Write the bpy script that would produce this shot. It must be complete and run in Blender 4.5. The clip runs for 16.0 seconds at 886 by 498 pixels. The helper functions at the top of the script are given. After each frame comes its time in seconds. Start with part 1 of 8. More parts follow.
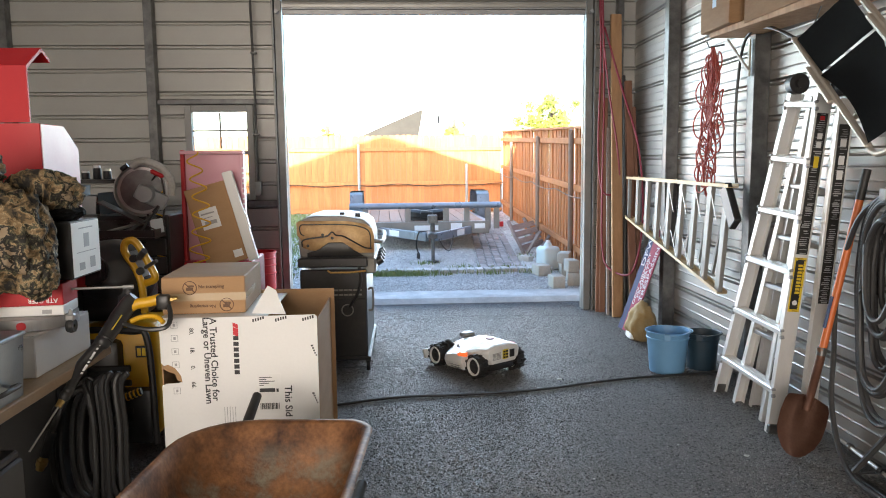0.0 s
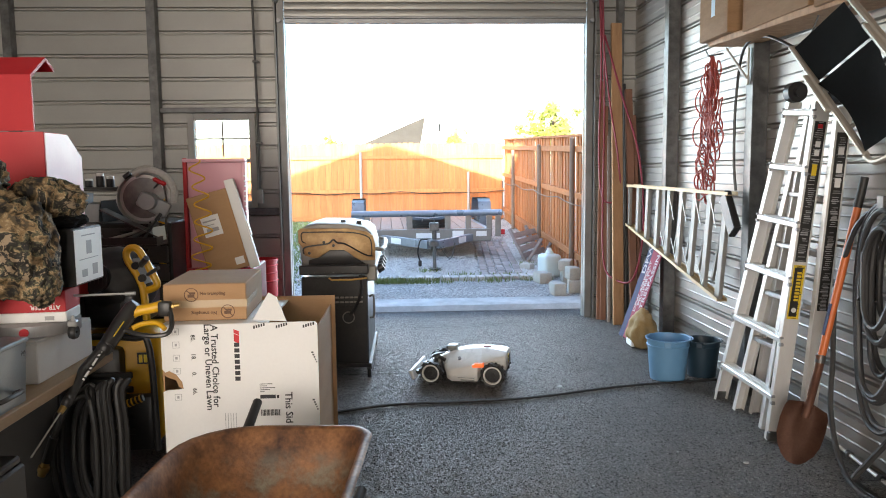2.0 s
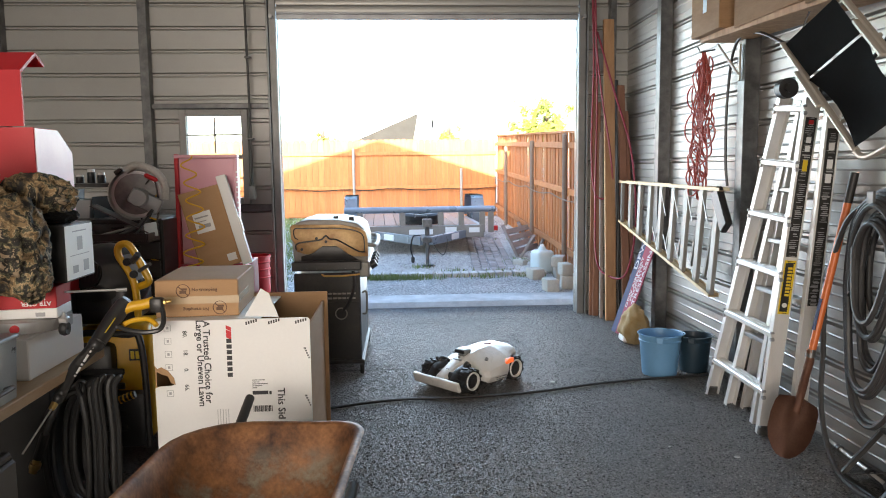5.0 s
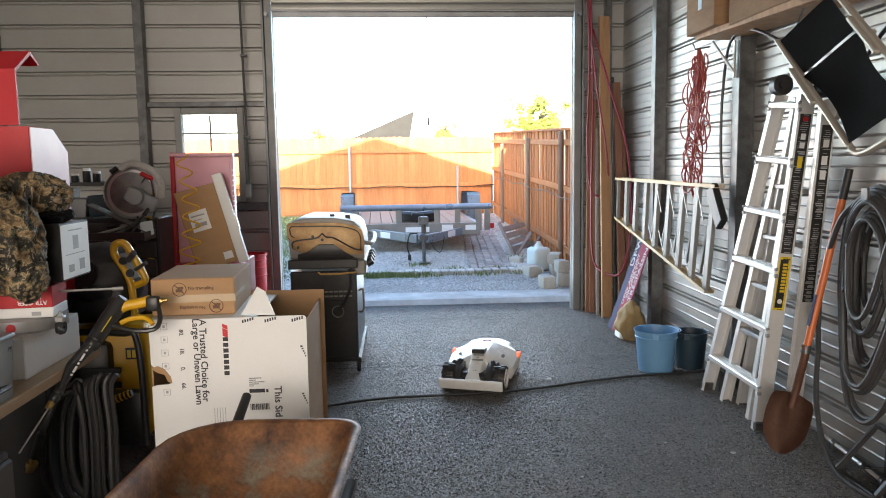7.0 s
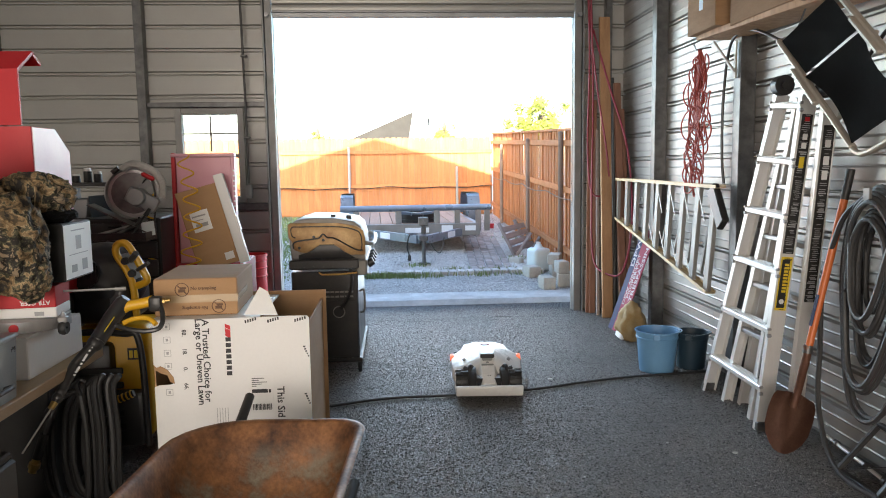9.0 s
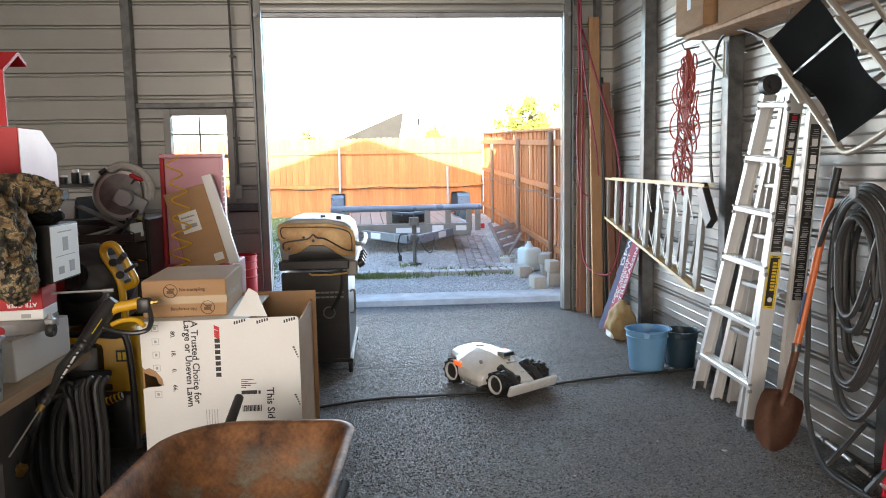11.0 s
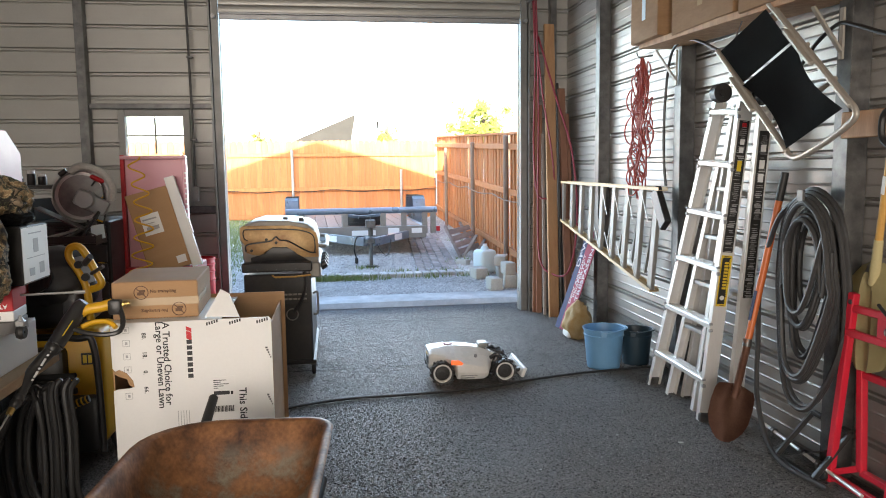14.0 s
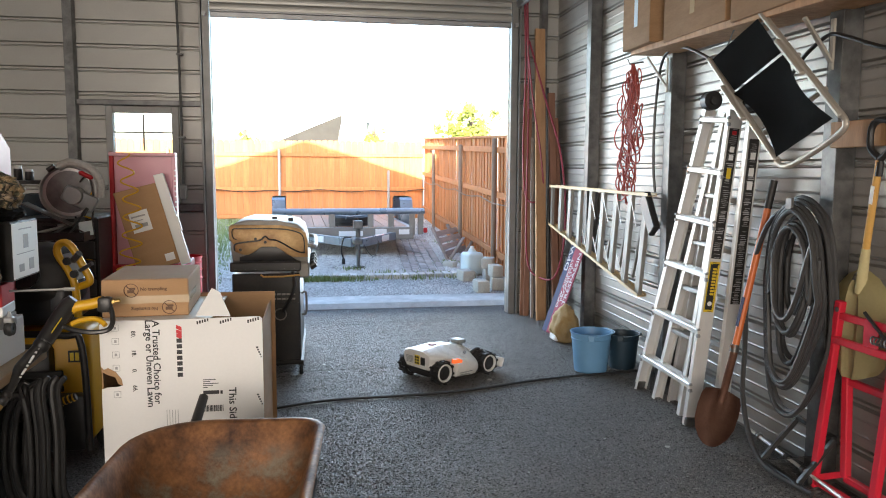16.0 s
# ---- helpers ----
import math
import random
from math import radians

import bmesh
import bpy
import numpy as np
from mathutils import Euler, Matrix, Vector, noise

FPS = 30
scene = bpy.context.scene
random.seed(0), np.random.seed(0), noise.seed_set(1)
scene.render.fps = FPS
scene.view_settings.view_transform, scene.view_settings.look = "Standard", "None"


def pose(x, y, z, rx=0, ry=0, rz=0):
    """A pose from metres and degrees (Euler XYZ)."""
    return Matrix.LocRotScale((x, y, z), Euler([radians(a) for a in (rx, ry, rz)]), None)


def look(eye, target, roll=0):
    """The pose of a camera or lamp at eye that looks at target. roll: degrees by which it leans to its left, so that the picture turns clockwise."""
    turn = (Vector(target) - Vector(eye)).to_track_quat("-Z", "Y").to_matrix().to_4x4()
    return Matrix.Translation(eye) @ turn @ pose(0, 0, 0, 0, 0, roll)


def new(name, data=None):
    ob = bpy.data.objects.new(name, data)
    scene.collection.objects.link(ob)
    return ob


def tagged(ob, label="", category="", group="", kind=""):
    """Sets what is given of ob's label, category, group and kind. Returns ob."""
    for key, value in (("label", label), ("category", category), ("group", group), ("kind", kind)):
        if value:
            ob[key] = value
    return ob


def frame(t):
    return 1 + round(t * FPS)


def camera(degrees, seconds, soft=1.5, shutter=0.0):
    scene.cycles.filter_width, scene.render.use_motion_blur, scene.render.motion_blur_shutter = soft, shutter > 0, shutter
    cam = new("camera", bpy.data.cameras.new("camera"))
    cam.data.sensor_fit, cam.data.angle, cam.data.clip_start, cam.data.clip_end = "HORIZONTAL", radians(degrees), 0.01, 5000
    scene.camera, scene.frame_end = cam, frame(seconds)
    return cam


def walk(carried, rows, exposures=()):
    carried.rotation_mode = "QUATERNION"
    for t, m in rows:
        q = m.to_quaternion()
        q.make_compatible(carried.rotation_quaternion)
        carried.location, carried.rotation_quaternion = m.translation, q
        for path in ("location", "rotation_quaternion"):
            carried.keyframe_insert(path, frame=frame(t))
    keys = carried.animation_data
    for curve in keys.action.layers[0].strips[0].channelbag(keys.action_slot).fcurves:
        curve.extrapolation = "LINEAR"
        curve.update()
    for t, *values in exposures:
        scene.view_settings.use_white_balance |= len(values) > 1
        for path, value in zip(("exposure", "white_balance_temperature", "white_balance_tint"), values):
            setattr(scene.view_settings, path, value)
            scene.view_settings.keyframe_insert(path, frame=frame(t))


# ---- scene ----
cam = camera(62.0, 16.0, soft=1.0)
PATH = [
    (0, (0.141, -0.729, 1.548), (0.243, 1.255, 1.319), -0.6),
    (0.5, (0.145, -0.733, 1.55), (0.245, 1.252, 1.322), -0.6),
    (1, (0.145, -0.736, 1.548), (0.245, 1.249, 1.325), -0.5),
    (1.5, (0.144, -0.745, 1.549), (0.242, 1.241, 1.333), -0.5),
    (2, (0.152, -0.752, 1.548), (0.248, 1.235, 1.34), -0.6),
    (2.5, (0.159, -0.766, 1.554), (0.255, 1.221, 1.35), -0.8),
    (3, (0.159, -0.772, 1.551), (0.259, 1.216, 1.35), -0.8),
    (3.5, (0.159, -0.769, 1.55), (0.264, 1.218, 1.346), -0.8),
    (4, (0.157, -0.76, 1.545), (0.266, 1.226, 1.337), -0.6),
    (6.5, (0.155, -0.753, 1.544), (0.277, 1.23, 1.318), -0.8),
    (7, (0.158, -0.76, 1.545), (0.281, 1.223, 1.321), -0.8),
    (7.5, (0.157, -0.766, 1.548), (0.281, 1.218, 1.325), -0.7),
    (8, (0.149, -0.763, 1.544), (0.275, 1.221, 1.323), -0.7),
    (8.5, (0.141, -0.763, 1.541), (0.268, 1.221, 1.321), -0.7),
    (9, (0.139, -0.759, 1.542), (0.266, 1.225, 1.32), -0.8),
    (11.5, (0.151, -0.76, 1.542), (0.311, 1.221, 1.32), -0.9),
    (12, (0.153, -0.764, 1.543), (0.325, 1.216, 1.325), -0.8),
    (12.5, (0.151, -0.774, 1.547), (0.341, 1.206, 1.333), -0.9),
    (13, (0.139, -0.787, 1.548), (0.353, 1.19, 1.335), -0.9),
    (13.5, (0.083, -0.811, 1.546), (0.331, 1.163, 1.333), -0.9),
    (14, (0.043, -0.833, 1.542), (0.329, 1.135, 1.326), -0.7),
    (14.5, (0.029, -0.837, 1.546), (0.343, 1.126, 1.329), -0.3),
    (15, (0.022, -0.834, 1.546), (0.354, 1.126, 1.331), -0.0),
    (15.5, (0.01, -0.836, 1.549), (0.347, 1.124, 1.336), 0.2),
    (16, (0.006, -0.833, 1.544), (0.333, 1.129, 1.333), 0.3),
]
walk(cam, [(t, look(eye, target, roll)) for t, eye, target, roll in PATH],
     exposures=[(0, 3.23), (4, 3.23), (7, 3.07), (9, 3.07), (11.5, 3.2), (16, 3.13)])

# ---- light ----
SUN_AZ, SUN_EL = radians(10), radians(17.3)
world = bpy.data.worlds.new("sky")
scene.world = world
world.use_nodes = True
sky = world.node_tree.nodes.new("ShaderNodeTexSky")
sky.sky_type = "NISHITA"
sky.sun_disc = False
sky.sun_elevation, sky.sun_rotation = SUN_EL, radians(190)
sky.air_density, sky.dust_density = 1.0, 1.5
world.node_tree.links.new(sky.outputs[0], world.node_tree.nodes["Background"].inputs[0])
world.node_tree.nodes["Background"].inputs[1].default_value = 0.15
sun = new("sun", bpy.data.lights.new("sun", "SUN"))
sun.data.energy, sun.data.angle, sun.data.color = 3.0, radians(0.5), (1.0, 0.9, 0.75)
sun.matrix_world = look((0, 0, 0), (math.sin(SUN_AZ) * math.cos(SUN_EL), math.cos(SUN_AZ) * math.cos(SUN_EL), -math.sin(SUN_EL)))


def sky_lamp(name, m, w, h, watts, color):
    """Stands in an opening for the light of the sky outside it."""
    lamp = new(name, bpy.data.lights.new(name, "AREA"))
    lamp.data.shape, lamp.data.size, lamp.data.size_y = "RECTANGLE", w, h
    lamp.data.energy, lamp.data.color = watts, color
    lamp.matrix_world = m
    return lamp


sky_lamp("rear_door_sky", look((-1.6, -5.42, 1.7), (-1.6, 5, 1.4)), 4.6, 2.9, 61, (1.0, 0.86, 0.72))
sky_lamp("front_door_sky", look((0.48, 6.98, 1.6), (0.3, 0, 0.9)), 2.9, 2.7, 14, (0.76, 0.9, 1.0))


# ---- mesh helpers ----
def box(bm, x0, x1, y0, y1, z0, z1, m=None, bev=0.0, seg=1):
    """A box between two corners, its edges rounded by bev."""
    mm = Matrix.Translation(((x0 + x1) / 2, (y0 + y1) / 2, (z0 + z1) / 2)) @ Matrix.Diagonal((x1 - x0, y1 - y0, z1 - z0, 1))
    r = bmesh.ops.create_cube(bm, size=1, matrix=mm)
    vs = r["verts"]
    if bev:
        es = list({e for v in vs for e in v.link_edges})
        rb = bmesh.ops.bevel(bm, geom=es, offset=bev, segments=seg, affect="EDGES", profile=0.5, clamp_overlap=True)
        vs = list({v for f in rb["faces"] for v in f.verts} | {v for v in vs if v.is_valid})
        vs = list({w for v in vs for f in v.link_faces for w in f.verts})
    if m is not None:
        bmesh.ops.transform(bm, matrix=m, verts=vs)
    return vs


def cyl(bm, p0, p1, r0, r1=None, seg=14, cap=True):
    """A rod or cone between two points."""
    p0, p1 = Vector(p0), Vector(p1)
    d = p1 - p0
    q = d.to_track_quat("Z", "Y").to_matrix().to_4x4()
    m = Matrix.Translation((p0 + p1) / 2) @ q
    return bmesh.ops.create_cone(bm, cap_ends=cap, segments=seg, radius1=r0, radius2=r0 if r1 is None else r1, depth=d.length, matrix=m)["verts"]


def tube(bm, pts, r, seg=8, closed=False):
    """A hose or bent rod through the points."""
    pts = [Vector(p) for p in pts]
    n = len(pts)
    rings, up = [], None
    for i, p in enumerate(pts):
        a = pts[(i - 1) % n] if (closed or i) else p
        b = pts[(i + 1) % n] if (closed or i < n - 1) else p
        d = (b - a).normalized()
        if up is None:
            up = d.orthogonal().normalized()
        up = (up - d * up.dot(d))
        up = up.normalized() if up.length > 1e-6 else d.orthogonal().normalized()
        s = d.cross(up)
        rings.append([bm.verts.new(p + r * (math.cos(2 * math.pi * k / seg) * up + math.sin(2 * math.pi * k / seg) * s)) for k in range(seg)])
    for i in range(n if closed else n - 1):
        a, b = rings[i], rings[(i + 1) % n]
        for k in range(seg):
            bm.faces.new((a[k], a[(k + 1) % seg], b[(k + 1) % seg], b[k]))
    if not closed:
        bm.faces.new(rings[0][::-1])
        bm.faces.new(rings[-1])


def curve(pts, steps=8, closed=False):
    """A smooth line through the points."""
    P = [Vector(p) for p in pts]
    n, out = len(P), []
    for i in range(n if closed else n - 1):
        p0, p1, p2, p3 = (P[(i + k) % n] if closed else P[min(max(i + k, 0), n - 1)] for k in (-1, 0, 1, 2))
        for s in range(steps):
            t = s / steps
            out.append(0.5 * (2 * p1 + (p2 - p0) * t + (2 * p0 - 5 * p1 + 4 * p2 - p3) * t * t + (3 * p1 - p0 - 3 * p2 + p3) * t ** 3))
    if not closed:
        out.append(P[-1])
    return out


def lathe(bm, prof, seg=24, m=None):
    """Turns a profile of (radius, height) round the z axis."""
    rings = []
    for r, z in prof:
        rings.append([bm.verts.new((r * math.cos(2 * math.pi * k / seg), r * math.sin(2 * math.pi * k / seg), z)) for k in range(seg)])
    for a, b in zip(rings, rings[1:]):
        for k in range(seg):
            bm.faces.new((a[k], a[(k + 1) % seg], b[(k + 1) % seg], b[k]))
    vs = [v for ring in rings for v in ring]
    if m is not None:
        bmesh.ops.transform(bm, matrix=m, verts=vs)
    return vs


def prism(bm, outline, depth, m=None, bev=0.0):
    """An outline in x, y raised by depth along z."""
    a = [bm.verts.new((x, y, 0)) for x, y in outline]
    b = [bm.verts.new((x, y, depth)) for x, y in outline]
    n = len(a)
    fs = [bm.faces.new(a[::-1]), bm.faces.new(b)]
    for k in range(n):
        fs.append(bm.faces.new((a[k], a[(k + 1) % n], b[(k + 1) % n], b[k])))
    vs = a + b
    if bev:
        es = [e for f in fs[:2] for e in f.edges]
        r = bmesh.ops.bevel(bm, geom=es, offset=bev, segments=2, affect="EDGES", profile=0.5, clamp_overlap=True)
        vs = list({w for v in list(r["verts"]) + [v for v in vs if v.is_valid] for f in v.link_faces for w in f.verts})
    if m is not None:
        bmesh.ops.transform(bm, matrix=m, verts=vs)
    return vs


def beam(bm, a, b, w, d, up=(1, 0, 0), bev=0.003):
    """A bar of section w x d from a to b, its depth along up."""
    a, b = Vector(a), Vector(b)
    z = (b - a).normalized()
    x = Vector(up) - z * z.dot(Vector(up))
    x.normalize()
    y = z.cross(x)
    m = Matrix((( x.x, y.x, z.x, a.x), (x.y, y.y, z.y, a.y), (x.z, y.z, z.z, a.z), (0, 0, 0, 1)))
    box(bm, -d / 2, d / 2, -w / 2, w / 2, 0, (b - a).length, m, bev=bev)


def loft(bm, sections, cap=True):
    """Skins closed sections, each a list of as many points."""
    rings = [[bm.verts.new(p) for p in s] for s in sections]
    n = len(rings[0])
    for a, b in zip(rings, rings[1:]):
        for k in range(n):
            bm.faces.new((a[k], a[(k + 1) % n], b[(k + 1) % n], b[k]))
    if cap:
        bm.faces.new(rings[0][::-1])
        bm.faces.new(rings[-1])
    return [v for r in rings for v in r]


def mesh_of(name, bm, material, angle=35, recalc=True):
    if recalc:
        bmesh.ops.recalc_face_normals(bm, faces=bm.faces)
    me = bpy.data.meshes.new(name)
    bm.to_mesh(me)
    bm.free()
    me.materials.append(material)
    me.shade_smooth()
    me.set_sharp_from_angle(angle=radians(angle))
    return me


def thing(name, m, label, category, group=""):
    ob = new(name)
    ob.empty_display_size = 0.1
    ob.matrix_basis = m
    return tagged(ob, label, category, group)


def part(name, bm, material, parent, label="", m=None, angle=35):
    ob = new(name, mesh_of(name, bm, material, angle))
    ob.parent = parent
    if m is not None:
        ob.matrix_basis = m
    return tagged(ob, label)


def solo(name, bm, material, label, category, m=None, group="", kind=""):
    ob = new(name, mesh_of(name, bm, material))
    if m is not None:
        ob.matrix_basis = m
    return tagged(ob, label, category, group, kind)


def setting(name, bm, material, label="", category="", parent=None, angle=12):
    ob = new(name, mesh_of(name, bm, material, angle))
    if parent:
        ob.parent = parent
        return ob
    return tagged(ob, label, category, "", "structure")


def lettering(name, text, size, m, material, parent, spacing=1.0):
    """Raised lettering, turned into a mesh."""
    cu = bpy.data.curves.new(name, "FONT")
    cu.body, cu.size, cu.extrude, cu.space_character = text, size, 0.0006, spacing
    cu.align_x, cu.align_y = "CENTER", "CENTER"
    cu.resolution_u = 2
    cu.offset = size * 0.014
    ob = bpy.data.objects.new(name, cu)
    me = bpy.data.meshes.new_from_object(ob)
    bpy.data.objects.remove(ob)
    me.materials.clear()
    me.materials.append(material)
    out = new(name, me)
    out.parent = parent
    out.matrix_basis = m
    return out


# ---- materials ----
def mat(name, col, rough=0.6, metal=0.0, col2=None, scale=6.0, amount=0.5, fine=90.0, fine_amount=0.25, bump=0.15, rough_var=0.12,
        stretch=(1, 1, 1), coat=0.0, piece=0.0, spec=0.5, dist=0.004):
    """A surface with stains at one scale and grain at another; piece: how much whole pieces differ."""
    ma = bpy.data.materials.new(name)
    ma.use_nodes = True
    nt = ma.node_tree
    N, L = nt.nodes, nt.links
    b = N["Principled BSDF"]
    tc = N.new("ShaderNodeTexCoord")
    mp = N.new("ShaderNodeMapping")
    mp.inputs["Scale"].default_value = stretch
    L.new(tc.outputs["Object"], mp.inputs[0])
    n1, n2 = N.new("ShaderNodeTexNoise"), N.new("ShaderNodeTexNoise")
    n1.inputs["Scale"].default_value, n1.inputs["Detail"].default_value, n1.inputs["Roughness"].default_value = scale, 6, 0.62
    n2.inputs["Scale"].default_value, n2.inputs["Detail"].default_value = fine, 3
    L.new(mp.outputs[0], n1.inputs["Vector"])
    L.new(mp.outputs[0], n2.inputs["Vector"])
    if piece:
        oi = N.new("ShaderNodeObjectInfo")
        add = N.new("ShaderNodeVectorMath")
        add.operation = "MULTIPLY_ADD"
        L.new(oi.outputs["Random"], add.inputs[0])
        add.inputs[1].default_value = (37.0, 17.0, 53.0)
        L.new(mp.outputs[0], add.inputs[2])
        L.new(add.outputs[0], n1.inputs["Vector"])
        L.new(add.outputs[0], n2.inputs["Vector"])
    ramp = N.new("ShaderNodeMapRange")
    ramp.inputs["From Min"].default_value, ramp.inputs["From Max"].default_value = 0.3, 0.7
    ramp.inputs["To Max"].default_value = amount
    L.new(n1.outputs["Fac"], ramp.inputs["Value"])
    mx = N.new("ShaderNodeMix")
    mx.data_type = "RGBA"
    c2 = col2 or tuple(c * 0.6 for c in col)
    mx.inputs[6].default_value, mx.inputs[7].default_value = (*col, 1), (*c2, 1)
    L.new(ramp.outputs[0], mx.inputs[0])
    hs = N.new("ShaderNodeHueSaturation")
    L.new(mx.outputs[2], hs.inputs["Color"])
    val = N.new("ShaderNodeMapRange")
    val.inputs["To Min"].default_value, val.inputs["To Max"].default_value = 1 - fine_amount, 1 + fine_amount
    L.new(n2.outputs["Fac"], val.inputs["Value"])
    if piece:
        pv = N.new("ShaderNodeMapRange")
        pv.inputs["To Min"].default_value, pv.inputs["To Max"].default_value = 1 - piece, 1 + piece
        L.new(oi.outputs["Random"], pv.inputs["Value"])
        mu = N.new("ShaderNodeMath")
        mu.operation = "MULTIPLY"
        L.new(pv.outputs[0], mu.inputs[0])
        L.new(val.outputs[0], mu.inputs[1])
        L.new(mu.outputs[0], hs.inputs["Value"])
    else:
        L.new(val.outputs[0], hs.inputs["Value"])
    L.new(hs.outputs[0], b.inputs["Base Color"])
    rr = N.new("ShaderNodeMapRange")
    rr.inputs["To Min"].default_value, rr.inputs["To Max"].default_value = max(0.02, rough - rough_var), min(1, rough + rough_var)
    L.new(n1.outputs["Fac"], rr.inputs["Value"])
    L.new(rr.outputs[0], b.inputs["Roughness"])
    b.inputs["Metallic"].default_value, b.inputs["Coat Weight"].default_value = metal, coat
    b.inputs["Specular IOR Level"].default_value = spec
    if bump:
        bp = N.new("ShaderNodeBump")
        bp.inputs["Strength"].default_value, bp.inputs["Distance"].default_value = bump, dist
        L.new(n2.outputs["Fac"], bp.inputs["Height"])
        L.new(bp.outputs[0], b.inputs["Normal"])
    return ma


def glow(name, col, strength):
    ma = bpy.data.materials.new(name)
    ma.use_nodes = True
    b = ma.node_tree.nodes["Principled BSDF"]
    b.inputs["Base Color"].default_value = (*col, 1)
    b.inputs["Emission Color"].default_value, b.inputs["Emission Strength"].default_value = (*col, 1), strength
    return ma


def glass(name, tint=(0.95, 0.97, 0.97), rough=0.02):
    ma = bpy.data.materials.new(name)
    ma.use_nodes = True
    b = ma.node_tree.nodes["Principled BSDF"]
    b.inputs["Base Color"].default_value = (*tint, 1)
    b.inputs["Transmission Weight"].default_value, b.inputs["Roughness"].default_value = 1.0, rough
    b.inputs["IOR"].default_value = 1.02
    return ma


M_SHEET = mat("painted_sheet", (0.35, 0.345, 0.325), 0.38, 0.3, (0.27, 0.265, 0.25), 1.6, 0.6, 60, 0.06, 0.03, 0.08)
M_SHEET_R = mat("galvalume_sheet", (0.43, 0.41, 0.39), 0.42, 0.5, (0.30, 0.284, 0.266), 2.2, 0.7, 240, 0.12, 0.03, 0.12)
M_STEEL = mat("galvanised_steel", (0.17, 0.172, 0.172), 0.38, 0.6, (0.055, 0.055, 0.056), 11, 0.85, 180, 0.15, 0.05)
M_TRIM = mat("door_trim", (0.24, 0.24, 0.235), 0.45, 0.4, (0.12, 0.12, 0.115), 5, 0.6, 150, 0.1, 0.05)
M_FLOOR = mat("asphalt_floor", (0.078, 0.072, 0.068), 0.36, 0.0, (0.026, 0.024, 0.023), 1.1, 0.85, 130, 0.5, 0.85, 0.14, spec=0.5, dist=0.007)
M_SILL = mat("concrete_sill", (0.66, 0.65, 0.63), 0.8, 0, (0.34, 0.34, 0.33), 4, 0.8, 90, 0.2, 0.4)
M_YARD = mat("gravel_yard", (0.62, 0.61, 0.59), 0.9, 0, (0.33, 0.32, 0.305), 1.3, 0.9, 55, 0.5, 0.9, dist=0.02)
M_FENCE = mat("cedar_stain", (0.55, 0.22, 0.075), 0.75, 0, (0.40, 0.15, 0.05), 3, 0.8, 40, 0.2, 0.25, stretch=(6, 6, 0.7), piece=0.14)
M_WOOD = mat("pine_lumber", (0.46, 0.265, 0.13), 0.62, 0, (0.27, 0.14, 0.065), 4, 0.8, 60, 0.2, 0.2, stretch=(5, 5, 0.6), piece=0.12)
M_WOODR = mat("red_brown_lumber", (0.27, 0.13, 0.08), 0.7, 0, (0.17, 0.08, 0.05), 4, 0.8, 60, 0.2, 0.2, stretch=(5, 5, 0.6), piece=0.15)
M_CARD = mat("brown_cardboard", (0.42, 0.255, 0.13), 0.8, 0, (0.35, 0.2, 0.1), 3, 0.6, 60, 0.08, 0.1, stretch=(1, 1, 4))
# darker copy of the cardboard, with the shelf's shade in its colour
M_CARDD = mat("shaded_cardboard", (0.31, 0.185, 0.095), 0.8, 0, (0.22, 0.125, 0.062), 4, 0.8, 60, 0.12, 0.12, stretch=(1, 1, 4))
M_CARDW = mat("white_card", (0.80, 0.80, 0.79), 0.55, 0, (0.72, 0.72, 0.71), 3, 0.5, 80, 0.03, 0.03)
M_BLACK = mat("black_plastic", (0.016, 0.016, 0.017), 0.36, 0, (0.032, 0.031, 0.03), 6, 0.6, 200, 0.2, 0.1)
M_RUBBER = mat("black_rubber", (0.018, 0.018, 0.019), 0.5, 0, (0.025, 0.025, 0.025), 7, 0.7, 140, 0.2, 0.15)
M_ALUB = mat("bright_aluminium", (0.74, 0.73, 0.71), 0.36, 0.35, (0.58, 0.575, 0.565), 6, 0.5, 160, 0.05, 0.03, stretch=(3, 3, 0.5))
M_ALUD = mat("dull_aluminium", (0.33, 0.32, 0.3), 0.48, 0.4, (0.2, 0.19, 0.175), 8, 0.7, 160, 0.1, 0.03, stretch=(3, 3, 0.5))
M_ALU = mat("aluminium", (0.43, 0.43, 0.425), 0.4, 0.6, (0.3, 0.3, 0.3), 6, 0.6, 160, 0.06, 0.03, stretch=(3, 3, 0.5))
M_CASE = mat("scuffed_case", (0.05, 0.05, 0.052), 0.36, 0.1, (0.085, 0.083, 0.08), 9, 0.7, 120, 0.2, 0.06)
M_DKGREY = mat("dark_grey_plastic", (0.022, 0.022, 0.024), 0.38, 0, (0.042, 0.041, 0.04), 7, 0.6, 120, 0.15, 0.06)
M_RED = mat("red_paint", (0.46, 0.02, 0.025), 0.5, 0, (0.38, 0.015, 0.025), 4, 0.6, 120, 0.06, 0.04, spec=0.3)
M_GREYP = mat("grey_plastic", (0.30, 0.31, 0.32), 0.4, 0, (0.22, 0.22, 0.23), 8, 0.6, 150, 0.06, 0.03)


